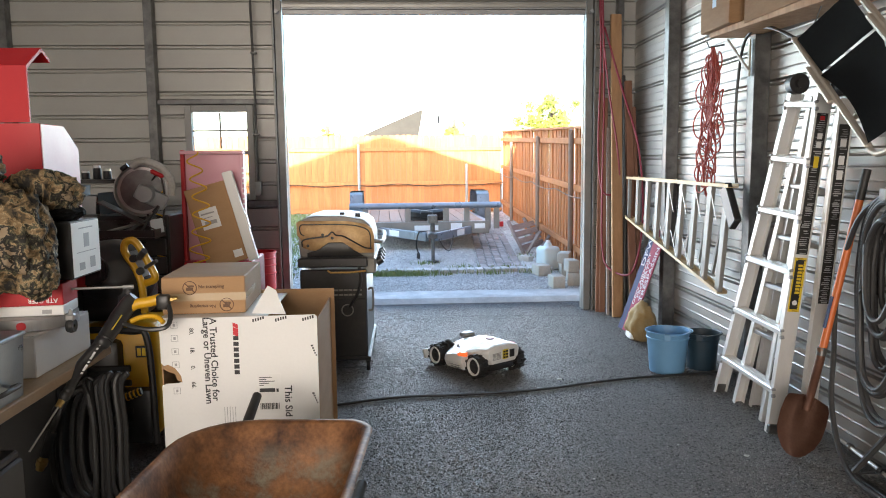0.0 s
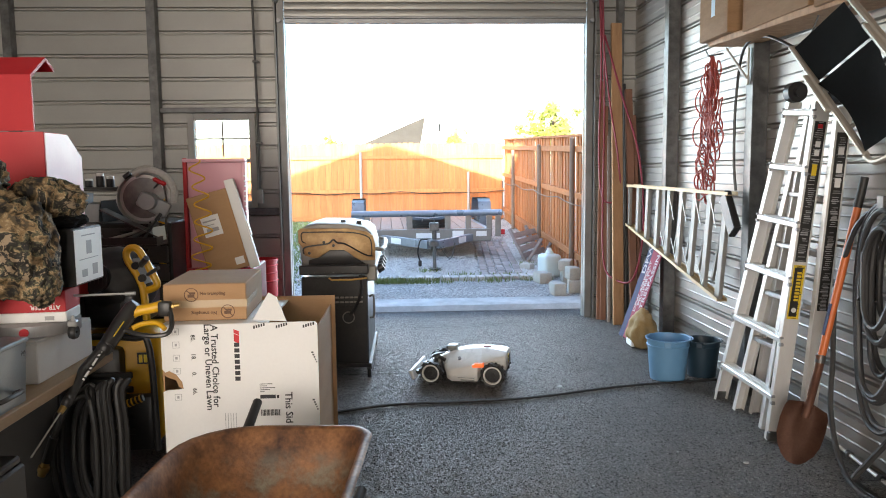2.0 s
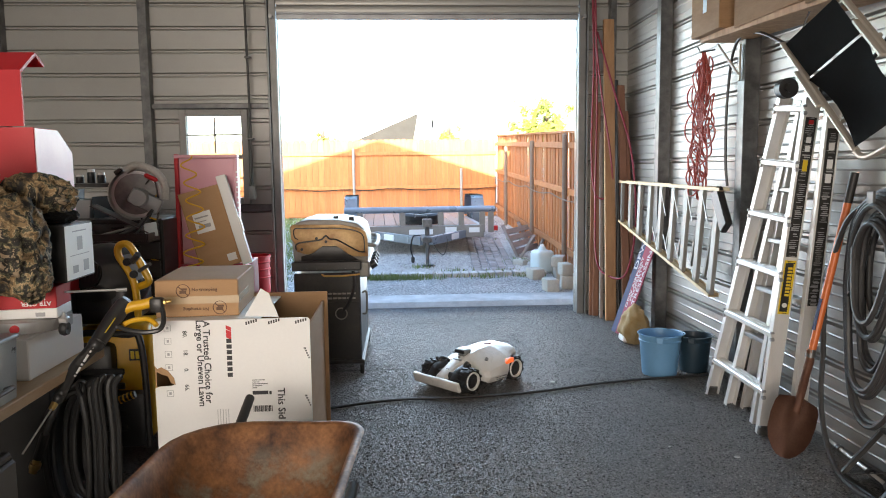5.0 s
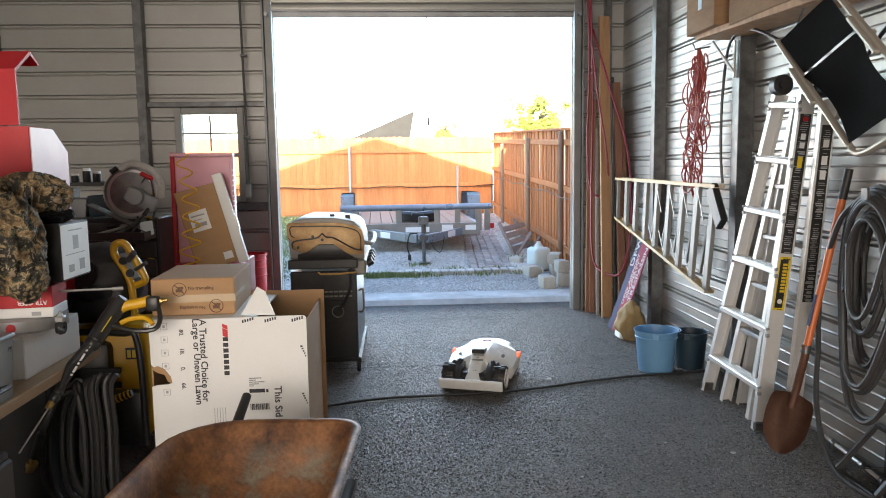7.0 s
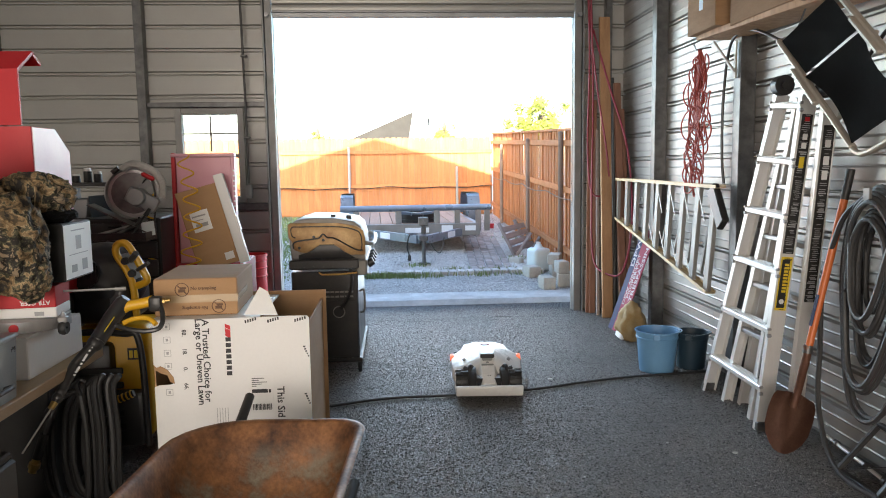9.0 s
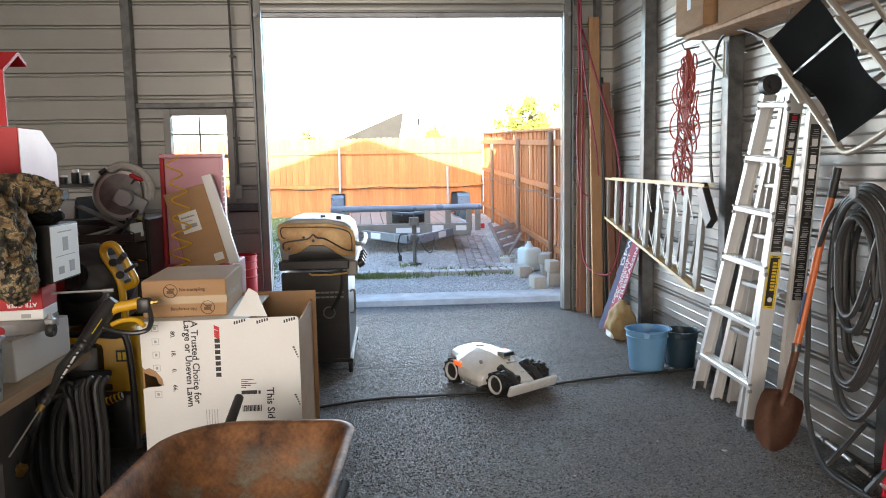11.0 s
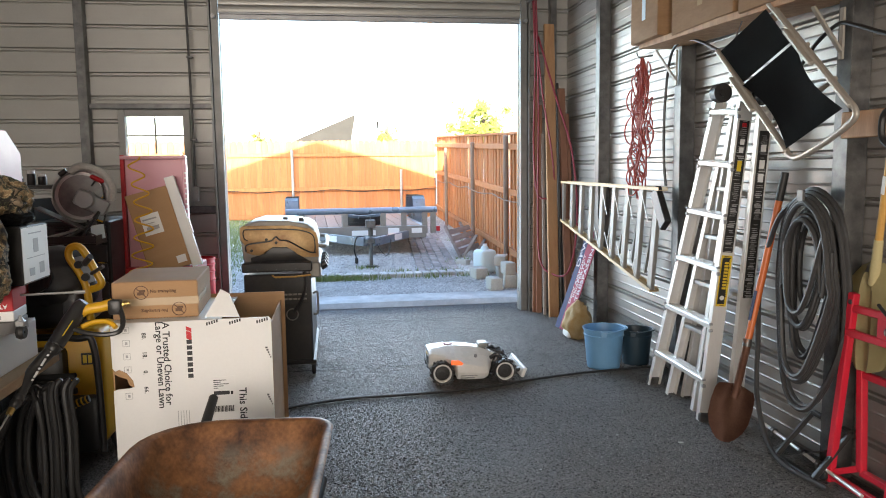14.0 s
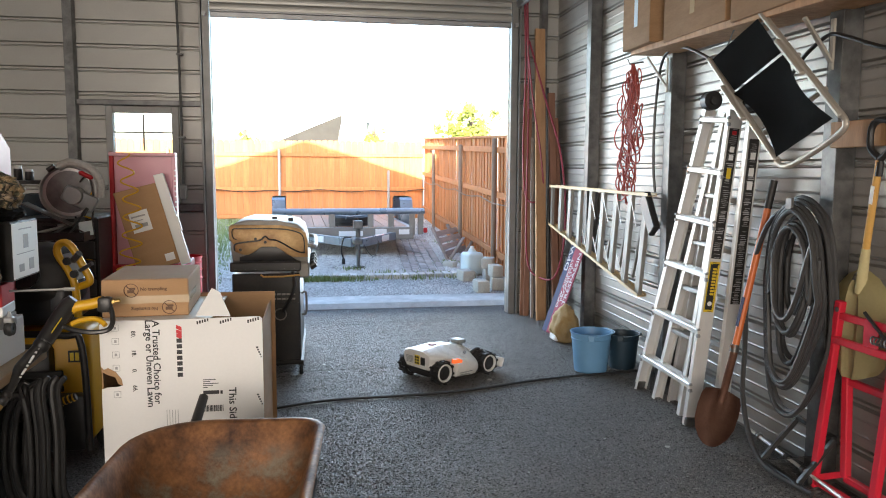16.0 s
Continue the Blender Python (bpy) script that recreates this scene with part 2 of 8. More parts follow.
def coarse_grain(ma, scale, lo, hi, strength, dist):
    """Turns the fine noise of a surface into loose aggregate."""
    nt = ma.node_tree
    n2 = [n for n in nt.nodes if n.type == "TEX_NOISE"][1]
    n2.inputs["Scale"].default_value, n2.inputs["Detail"].default_value, n2.inputs["Roughness"].default_value = scale, 9, 0.8
    hs = [n for n in nt.nodes if n.type == "HUE_SAT"][0]
    speck_node = hs.inputs["Value"].links[0].from_node
    speck_node.inputs["From Min"].default_value, speck_node.inputs["From Max"].default_value = 0.41, 0.62
    speck_node.inputs["To Min"].default_value, speck_node.inputs["To Max"].default_value = lo, hi
    bp = [n for n in nt.nodes if n.type == "BUMP"][0]
    bp.inputs["Strength"].default_value, bp.inputs["Distance"].default_value = strength, dist


coarse_grain(M_FLOOR, 70, 0.1, 3.4, 1.0, 0.05)
coarse_grain(M_YARD, 36, 0.35, 1.6, 1.0, 0.03)


# ---- the building ----
X0, X1, Y0, Y1, TOP = -6.6, 2.5, -5.5, 6.91, 3.75
DOOR_L, DOOR_R, DOOR_H = -1.045, 2.005, 3.035
WIN = (-2.02, -1.40, 1.235, 2.13)
PITCH = 0.2286


def rib_sheet(bm, u0, u1, z0, z1, place, deep=0.03, minor=0):
    """A piece of ribbed wall sheet from u0 to u1; place(u, depth, z) sets its points."""
    prof = []
    k0 = int(math.floor(z0 / PITCH)) - 1
    k1 = int(math.ceil(z1 / PITCH)) + 1
    for k in range(k0, k1):
        c = k * PITCH + 0.22
        prof += [(c - 0.024, 0), (c - 0.015, deep), (c - 0.009, deep), (c - 0.006, deep * 0.2), (c + 0.006, deep * 0.2), (c + 0.009, deep), (c + 0.015, deep), (c + 0.024, 0)]
        for j in range(minor):
            g = c + PITCH * (j + 1) / (minor + 1)
            prof += [(g - 0.008, 0), (g, -0.004), (g + 0.008, 0)]
    prof.sort()
    prof = [(z0, 0)] + [p for p in prof if z0 + 0.002 < p[0] < z1 - 0.002] + [(z1, 0)]
    front = [(bm.verts.new(place(u0, d, z)), bm.verts.new(place(u1, d, z))) for z, d in prof]
    for a, b in zip(front, front[1:]):
        bm.faces.new((a[0], a[1], b[1], b[0]))
    bk = [(bm.verts.new(place(u0, 0.06, z)), bm.verts.new(place(u1, 0.06, z))) for z in (z0, z1)]
    bm.faces.new((bk[0][0], bk[1][0], bk[1][1], bk[0][1]))
    for s in (0, 1):
        bm.faces.new([f[s] for f in front] + [bk[1][s], bk[0][s]])
    bm.faces.new((front[0][0], front[0][1], bk[0][1], bk[0][0]))
    bm.faces.new((front[-1][0], front[-1][1], bk[1][1], bk[1][0]))


bm = bmesh.new()
north = lambda u, d, z: (u, Y1 + 0.04 + d, z)
for r in [(X0, WIN[0], 0, TOP), (WIN[0], WIN[1], 0, WIN[2]), (WIN[0], WIN[1], WIN[3], TOP), (WIN[1], DOOR_L, 0, TOP), (DOOR_L, DOOR_R, 3.3, TOP), (DOOR_R, X1 + 0.1, 0, TOP)]:
    rib_sheet(bm, *r, north)
setting("wall_north", bm, M_SHEET, "grey ribbed steel wall sheeting with a door opening", "wall")
bm = bmesh.new()
rib_sheet(bm, Y0, Y1 + 0.03, 0, TOP, lambda u, d, z: (X1 + 0.04 + d, u, z), minor=2)
setting("wall_east", bm, M_SHEET_R, "bare galvanised ribbed steel wall sheeting", "wall")
bm = bmesh.new()
rib_sheet(bm, Y0, Y1 + 0.03, 0, TOP, lambda u, d, z: (X0 - 0.04 - d, u, z))
setting("wall_west", bm, M_SHEET, "grey ribbed steel wall sheeting", "wall")
bm = bmesh.new()
for r in [(X0, -4.0, 0, TOP), (0.8, X1, 0, TOP), (-4.0, 0.8, 3.2, TOP)]:
    rib_sheet(bm, *r, lambda u, d, z: (u, Y0 - 0.04 - d, z))
setting("wall_south", bm, M_SHEET, "grey ribbed steel wall with a wide bay opening", "wall")

# gables and roof
RIDGE_X, RIDGE_Z = -2.05, 5.22
bm = bmesh.new()
for y in (Y1 + 0.045, Y0 - 0.085):
    prism(bm, [(X0 - 0.1, TOP + 0.002), (X1 + 0.1, TOP + 0.002), (RIDGE_X, RIDGE_Z)], 0.04, Matrix.Translation((0, y + 0.04, 0)) @ pose(0, 0, 0, 90))
setting("wall_gable", bm, M_SHEET, "grey steel gable ends", "wall")
bm = bmesh.new()
for x in (X0 - 0.25, X1 + 0.25):
    e = Vector((x, 0, TOP - 0.02))
    rdg = Vector((RIDGE_X, 0, RIDGE_Z + 0.05))
    vs = []
    for y in (Y0 - 0.3, Y1 + 0.3):
        for p in (e, rdg):
            vs += [bm.verts.new((p.x, y, p.z)), bm.verts.new((p.x, y, p.z + 0.06))]
    a = vs
    for f in ((0, 2, 6, 4), (1, 5, 7, 3), (0, 1, 3, 2), (4, 6, 7, 5), (0, 4, 5, 1), (2, 3, 7, 6)):
        bm.faces.new([a[i] for i in f])
setting("ceiling", bm, M_SHEET, "grey steel roof sheeting", "roof")

# floor and yard
bm = bmesh.new()
box(bm, X0 - 0.1, X1 + 0.1, Y0 - 0.1, Y1 + 0.448, -0.2, 0)
setting("floor", bm, M_FLOOR, "dark damp-looking rough asphalt floor", "floor")
bm = bmesh.new()
prism(bm, [(Y1 + 0.45, -0.2), (Y1 + 0.45, 0.003), (Y1 + 0.53, 0.05), (Y1 + 0.97, 0.056), (Y1 + 1.0, -0.2)], 3.7, Matrix(((0, 0, 1, DOOR_L - 0.3), (1, 0, 0, 0), (0, 1, 0, 0), (0, 0, 0, 1))))
setting("door_sill", bm, M_SILL, "pale worn concrete strip across the doorway", "sill")


def yard_z(x, y):
    return 0.03 + max(0.0, y - 7.5) * 0.038 + 0.012 * noise.noise((x * 0.9, y * 0.9, 0)) * min(1.0, max(0.0, y - 7.6))


bm = bmesh.new()
xs = [-400, -120, -40, -16] + [-9 + 0.3 * i for i in range(61)] + [16, 40, 120, 400]
ys = [-400, -100, -30, -8, 0, 6.5] + [7.53 + 0.25 * i for i in range(45)] + [22, 30, 60, 150, 400, 1500]
inside = lambda x, y: X0 - 0.2 < x < X1 + 0.2 and Y0 - 0.2 < y < 7.54
grid = []
for y in ys:
    row = []
    for x in xs:
        z = yard_z(x, min(y, 19.0)) if y > 7.4 else -0.04
        if y <= 6.6:
            z = -0.25
        row.append(bm.verts.new((x, y, z)))
    grid.append(row)
for j in range(len(ys) - 1):
    for i in range(len(xs) - 1):
        bm.faces.new((grid[j][i], grid[j][i + 1], grid[j + 1][i + 1], grid[j + 1][i]))
setting("ground", bm, M_YARD, "pale crushed gravel yard rising to the fence", "ground")

# unseen wall added behind the building to keep low sun out of the rear bay
bm = bmesh.new()
box(bm, -16, 9, -15, -13.6, -0.2, 6.0)
setting("sun_block_wall", bm, M_SILL, "plain pale unseen wall added to block the sun", "wall")

# door parts, frames, studs
M_GUIDE = mat("door_guide", (0.33, 0.34, 0.35), 0.4, 0.7, (0.22, 0.22, 0.23), 6, 0.7, 150, 0.1, 0.05)
bm = bmesh.new()
box(bm, DOOR_L - 0.075, DOOR_L - 0.004, Y1 - 0.05, Y1 + 0.12, 0, 3.3, bev=0.004)
box(bm, DOOR_L - 0.1, DOOR_L - 0.08, Y1 - 0.085, Y1 - 0.01, 0, 3.45, bev=0.003)
setting("door_frame_west", bm, M_TRIM, "grey steel door jamb with a curtain guide", "door frame")
bm = bmesh.new()
box(bm, DOOR_R + 0.004, DOOR_R + 0.075, Y1 - 0.05, Y1 + 0.12, 0, 3.3, bev=0.004)
box(bm, DOOR_R + 0.08, DOOR_R + 0.1, Y1 - 0.085, Y1 - 0.01, 0, 3.45, bev=0.003)
setting("door_frame_east", bm, M_TRIM, "grey steel door jamb with a curtain guide", "door frame")
roll = thing("roll_up_door", pose(0.48, Y1 - 0.03, DOOR_H), "rolled-up grey slatted steel curtain door with a pull cord", "door")
for k in range(7):
    bm = bmesh.new()
    z = 0.064 + k * 0.07
    prism(bm, [(0.0, 0), (0.014, 0.008), (0.022, 0.035), (0.014, 0.062), (0.0, 0.07), (-0.01, 0.062), (-0.01, 0.008)], 3.05, Matrix.Translation((-1.525, 0, z)) @ Matrix(((0, 0, 1, 0), (-1, 0, 0, 0), (0, 1, 0, 0), (0, 0, 0, 1))))
    part("slat", bm, M_SHEET, roll)
bm = bmesh.new()
box(bm, -1.52, 1.52, -0.02, 0.02, 0.0, 0.05, bev=0.004)
box(bm, -1.52, 1.52, -0.045, 0.045, 0.05, 0.062)
for k in range(19):
    cyl(bm, (-1.44 + k * 0.16, -0.02, 0.025), (-1.44 + k * 0.16, -0.026, 0.025), 0.008, seg=8)
part("bottom_bar", bm, M_GUIDE, roll, "riveted steel bottom bar")
bm = bmesh.new()
tube(bm, [(0.02, 0, 0), (0.018, 0, -0.5), (0.024, 0, -0.86), (0.02, 0, -1.0)], 0.004, 6)
cyl(bm, (0.02, 0, -1.0), (0.02, 0, -1.08), 0.012, 0.008, 8)
part("pull_cord", bm, M_STEEL, roll, "thin grey pull cord")
bm = bmesh.new()
cyl(bm, (-1.6, -0.22, 0.55), (1.6, -0.22, 0.55), 0.2, seg=28)
part("curtain_roll", bm, M_SHEET, roll)
for s in (-1, 1):
    bm = bmesh.new()
    box(bm, s * 1.6 - 0.02, s * 1.6 + 0.02, -0.45, 0.02, 0.2, 0.85, bev=0.01)
    cyl(bm, (s * 1.57, -0.03, 0.02), (s * 1.57, -0.09, 0.02), 0.02, seg=10)
    part("bracket", bm, M_GUIDE, roll)


def stud(name, p, axis, z0, z1, w=0.085, d=0.07):
    """A C-channel with its web to the room."""
    bm = bmesh.new()
    if axis == "n":
        x = p
        box(bm, x - w / 2, x + w / 2, Y1 - d, Y1 - d + 0.006, z0, z1, bev=0.002)
        for s in (-1, 1):
            box(bm, x + s * (w / 2 - 0.003) - 0.003, x + s * (w / 2 - 0.003) + 0.003, Y1 - d + 0.006, Y1 + 0.035, z0, z1)
    else:
        y = p
        box(bm, X1 - d, X1 - d + 0.006, y - w / 2, y + w / 2, z0, z1, bev=0.002)
        for s in (-1, 1):
            box(bm, X1 - d + 0.006, X1 + 0.035, y + s * (w / 2 - 0.003) - 0.003, y + s * (w / 2 - 0.003) + 0.003, z0, z1)
        for k in range(12):
            cyl(bm, (X1 + 0.02, y + w / 2, 0.2 + k * PITCH * 1.0), (X1 - 0.0, y + w / 2 + 0.022, 0.2 + k * PITCH * 1.0), 0.009, seg=6)
    setting(name, bm, M_STEEL, "galvanised steel wall stud", "stud")


for i, x in enumerate((-3.74, -2.345)):
    stud(f"stud_north_{i + 1}", x, "n", 0, TOP)
stud("stud_corner", 2.36, "n", 0, TOP, 0.06)
for i, y in enumerate((5.71, 4.11, 2.4, 0.8, -0.8, -2.4, -4.0)):
    stud(f"stud_east_{i + 1}", y, "e", 0, TOP, 0.1)
bm = bmesh.new()
box(bm, -2.3, DOOR_L - 0.1, Y1 - 0.05, Y1 + 0.03, 2.165, 2.215, bev=0.004)
setting("girt_window_head", bm, M_STEEL, "galvanised girt over the window", "girt")
bm = bmesh.new()
box(bm, -1.95, DOOR_L - 0.1, Y1 - 0.05, Y1 + 0.03, 1.13, 1.2, bev=0.004)
setting("girt_window_sill", bm, M_STEEL, "galvanised girt under the window", "girt")

# the window
M_WFRAME = mat("window_vinyl", (0.36, 0.36, 0.34), 0.5, 0, (0.26, 0.26, 0.25), 5, 0.5, 100, 0.06, 0.03)
M_GLASS = glass("clear_glass")
win = tagged(new("window_1"), "small white-framed slider window with grid bars", "window", "", "structure")
win.matrix_basis = pose((WIN[0] + WIN[1]) / 2, Y1 + 0.03, WIN[2])
ww, wh = (WIN[1] - WIN[0]) / 2, WIN[3] - WIN[2]
bm = bmesh.new()
for a, b, c, d in ((-ww - 0.03, -ww + 0.035, -0.03, wh + 0.03), (ww - 0.035, ww + 0.03, -0.03, wh + 0.03)):
    box(bm, a, b, -0.05, 0.05, c, d, bev=0.005)
for c, d in ((-0.03, 0.035), (wh - 0.035, wh + 0.03), (wh / 2 - 0.02, wh / 2 + 0.02)):
    box(bm, -ww + 0.036, ww - 0.036, -0.045, 0.045, c, d, bev=0.005)
part("window_frame", bm, M_WFRAME, win)
for zz in (wh * 0.26, wh * 0.75):
    bm = bmesh.new()
    box(bm, -ww + 0.036, ww - 0.036, -0.008, 0.008, zz - 0.008, zz + 0.008)
    box(bm, -0.008, 0.008, -0.0075, 0.0075, zz - wh * 0.2, zz + wh * 0.2)
    part("grid_bar", bm, M_WFRAME, win)
for a, b in ((0.036, wh / 2 - 0.021), (wh / 2 + 0.021, wh - 0.036)):
    bm = bmesh.new()
    box(bm, -ww + 0.036, ww - 0.036, 0.012, 0.016, a, b)
    pane = part("pane", bm, M_GLASS, win)
    pane.visible_shadow = False

cond = thing("conduit", pose(-1.33, Y1 - 0.09, 1.25), "grey metal electrical conduit with a switch box", "conduit")
bm = bmesh.new()
tube(bm, curve([(0, 0, 0.15), (0.0, 0, 0.9), (-0.01, 0, 1.8), (-0.02, 0, 2.5)], 6), 0.012, 8)
part("pipe", bm, M_STEEL, cond)
bm = bmesh.new()
box(bm, -0.03, 0.03, -0.03, 0.045, 0.0, 0.14, bev=0.008)
box(bm, -0.012, 0.012, -0.038, -0.03, 0.04, 0.1, bev=0.003)
part("switch_box", bm, M_WFRAME, cond, "pale switch box")
for z in (0.6, 1.4):
    bm = bmesh.new()
    box(bm, -0.03, 0.03, -0.014, 0.06, z, z + 0.02, bev=0.004)
    part("clamp", bm, M_STEEL, cond)

# ---- the yard ----
FY, FX = 17.0, 2.52
M_POST = mat("galvanised_post", (0.42, 0.43, 0.42), 0.5, 0.5, (0.3, 0.3, 0.3), 5, 0.6, 90, 0.1, 0.05)
M_POSTD = mat("weathered_post", (0.28, 0.20, 0.15), 0.75, 0.1, (0.2, 0.15, 0.11), 5, 0.6, 90, 0.1, 0.1)


def board_mesh(h, w=0.137, t=0.018):
    bm = bmesh.new()
    vs = prism(bm, [(-w / 2, 0), (w / 2, 0), (w / 2, h - 0.03), (w / 2 - 0.03, h), (-w / 2 + 0.03, h), (-w / 2, h - 0.03)], t, Matrix(((1, 0, 0, 0), (0, 0, 1, 0), (0, 1, 0, 0), (0, 0, 0, 1))))
    return mesh_of("board", bm, M_FENCE)


rnd = random.Random(7)
fence_n = thing("fence", pose(0, FY, 0), "orange-stained cedar privacy fence in part sunlight", "fence", "yard fences")
BOARD = board_mesh(1.87, 0.1365)
x = -7.6
while x < FX - 0.05:
    b = new("board", BOARD)
    b.parent = fence_n
    b.matrix_basis = pose(x, rnd.uniform(-0.004, 0.004), yard_z(x, FY) - 0.02 + rnd.uniform(-0.008, 0.008))
    x += 0.1405
# dark sheet added behind the boards to block the light through their gaps
bm = bmesh.new()
box(bm, -7.6, FX - 0.03, 0.026, 0.034, 0.3, 2.16)
part("backing", bm, M_POSTD, fence_n, "added dark sheet that darkens the gaps")
for z in (0.42, 1.06, 1.86):
    bm = bmesh.new()
    box(bm, -7.6, FX - 0.03, -0.045, -0.006, z + 0.36 - 0.36, z + 0.085, bev=0.004)
    part("rail", bm, M_FENCE, fence_n)
for px in (-5.9, -3.42, -0.93, 1.63):
    bm = bmesh.new()
    cyl(bm, (px, -0.075, 0.3), (px, -0.075, 2.0 if px < 1 else 1.52), 0.03, seg=12)
    lathe(bm, [(0.032, 0), (0.03, 0.02), (0.0, 0.035)], 12, Matrix.Translation((px, -0.075, 2.0 if px < 1 else 1.52)))
    part("post", bm, M_POST, fence_n, "galvanised steel fence post")
bm = bmesh.new()
pts = [(-7.5 + k * 0.25, -0.09, 1.075 + 0.02 * math.sin(k * 1.3) - 0.03 * abs(math.sin(k * 0.32))) for k in range(41)]
tube(bm, pts, 0.009, 6)
part("cable", bm, M_BLACK, fence_n, "black cable sagging along the fence")

fence_e = thing("fence", pose(FX, 0, 0), "orange-stained board-on-board side fence in shade", "fence", "yard fences")
y, k = 7.35, 0
BOARD2 = board_mesh(1.95, 0.115)
while y < FY - 0.03:
    b = new("board", BOARD2)
    b.parent = fence_e
    b.matrix_basis = pose(0.0 + (0.022 if k % 2 else 0.0), y, yard_z(FX, y) - 0.02 + rnd.uniform(-0.01, 0.01), rnd.uniform(-0.4, 0.4), 0, 90)
    y += 0.102
    k += 1
for z, dz in ((0.22, 0.35), (1.05, 1.12), (1.68, 1.82)):
    bm = bmesh.new()
    m = Matrix.Translation((-0.045, 7.35, z + 0.05)) @ pose(0, 0, 0, math.degrees(math.atan2(0.34, 9.6)))
    box(bm, -0.02, 0.02, 0, 9.62, 0, 0.085, m, bev=0.004)
    part("rail", bm, M_FENCE, fence_e)
bm = bmesh.new()
beam(bm, (-0.01, 7.35, yard_z(FX, 7.35) + 1.92), (-0.01, FY - 0.03, yard_z(FX, FY) + 1.92), 0.035, 0.09, up=(1, 0, 0), bev=0.004)
part("cap", bm, M_FENCE, fence_e, "flat cap board along the top")
for py in (9.32, 11.85, 14.95):
    bm = bmesh.new()
    g = yard_z(FX, py)
    cyl(bm, (-0.1, py, g - 0.05), (-0.1, py, 1.97), 0.034, seg=12)
    lathe(bm, [(0.037, 0), (0.034, 0.02), (0.0, 0.035)], 12, Matrix.Translation((-0.1, py, 1.97)))
    part("post", bm, M_POSTD, fence_e, "weathered steel fence post")
bm = bmesh.new()
pts = [(-0.14, 8.0 + k * 0.22, 1.12 + 0.025 * (8.0 + k * 0.22 - 8) - 0.05 * abs(math.sin(k * 0.33))) for k in range(40)]
tube(bm, pts, 0.009, 6)
part("cable", bm, M_POSTD, fence_e, "black cable sagging along the fence")

# gravel stones, grass
def rocks(name, spots, material, label):
    V, F = [], []
    for (x, y, r) in spots:
        z = yard_z(x, y)
        a = rnd.uniform(0, 6.28)
        base = len(V)
        for i in range(4):
            V.append((x + r * rnd.uniform(0.7, 1.2) * math.cos(a + i * 1.57), y + r * rnd.uniform(0.7, 1.2) * math.sin(a + i * 1.57), z + r * rnd.uniform(0.0, 0.35)))
        V.append((x + r * 0.2 * rnd.uniform(-1, 1), y, z + r * rnd.uniform(0.6, 1.0)))
        F += [(base + i, base + (i + 1) % 4, base + 4) for i in range(4)]
    me = bpy.data.meshes.new(name)
    me.from_pydata(V, [], F)
    me.materials.append(material)
    ob = new(name, me)
    return tagged(ob, label, "gravel", "", "stuff")


M_STONE = mat("pale_stone", (0.66, 0.65, 0.63), 0.85, 0, (0.36, 0.35, 0.34), 14, 0.9, 60, 0.3, 0.2)
spots = []
for _ in range(15000):
    y = 9.25 + 4.2 * rnd.random() ** 1.4
    x = rnd.uniform(-1.6, 2.4)
    if 1.12 < x - 0.06 * (y - 9) < 1.75:
        continue
    spots.append((x, y, rnd.uniform(0.012, 0.034)))
rocks("gravel", spots, M_STONE, "loose pale crushed limestone gravel")
M_GRASS = mat("grass_green", (0.17, 0.24, 0.08), 0.7, 0, (0.22, 0.25, 0.09), 3, 0.8, 50, 0.3, 0.1)


def grass(name, spots, label, h=(0.03, 0.09)):
    V, F = [], []
    for x, y in spots:
        z = yard_z(x, y)
        a, hh, w = rnd.uniform(0, 6.28), rnd.uniform(*h), rnd.uniform(0.004, 0.009)
        lx, ly = rnd.uniform(-0.04, 0.04), rnd.uniform(-0.04, 0.04)
        n = len(V)
        V += [(x - w * math.cos(a), y - w * math.sin(a), z - 0.01), (x + w * math.cos(a), y + w * math.sin(a), z - 0.01), (x + lx * 0.5 + w * 0.6 * math.cos(a), y + ly * 0.5 + w * 0.6 * math.sin(a), z + hh * 0.6), (x + lx * 0.5 - w * 0.6 * math.cos(a), y + ly * 0.5 - w * 0.6 * math.sin(a), z + hh * 0.6), (x + lx, y + ly, z + hh)]
        F += [(n, n + 1, n + 2, n + 3), (n + 3, n + 2, n + 4)]
    me = bpy.data.meshes.new(name)
    me.from_pydata(V, [], F)
    me.materials.append(M_GRASS)
    return tagged(new(name, me), label, "grass", "", "stuff")


sp = [(rnd.gauss(-0.1, 0.42), 8.98 + rnd.gauss(0, 0.07)) for _ in range(1000)]
for cx, cy in ((0.9, 9.4), (1.55, 9.3), (0.45, 9.75), (1.3, 8.95), (1.9, 9.0), (2.2, 12.5), (1.95, 10.2)):
    sp += [(cx + rnd.gauss(0, 0.12), cy + rnd.gauss(0, 0.05)) for _ in range(60)]
grass("grass_tufts", sp, "short green grass tufts along the brick edging")
grass("lawn", [(rnd.uniform(-4.5, -1.45 + 0.2 * rnd.random()), 8.2 + 8.6 * rnd.random()) for _ in range(26000)], "sunny green lawn beside the gravel", (0.03, 0.07))

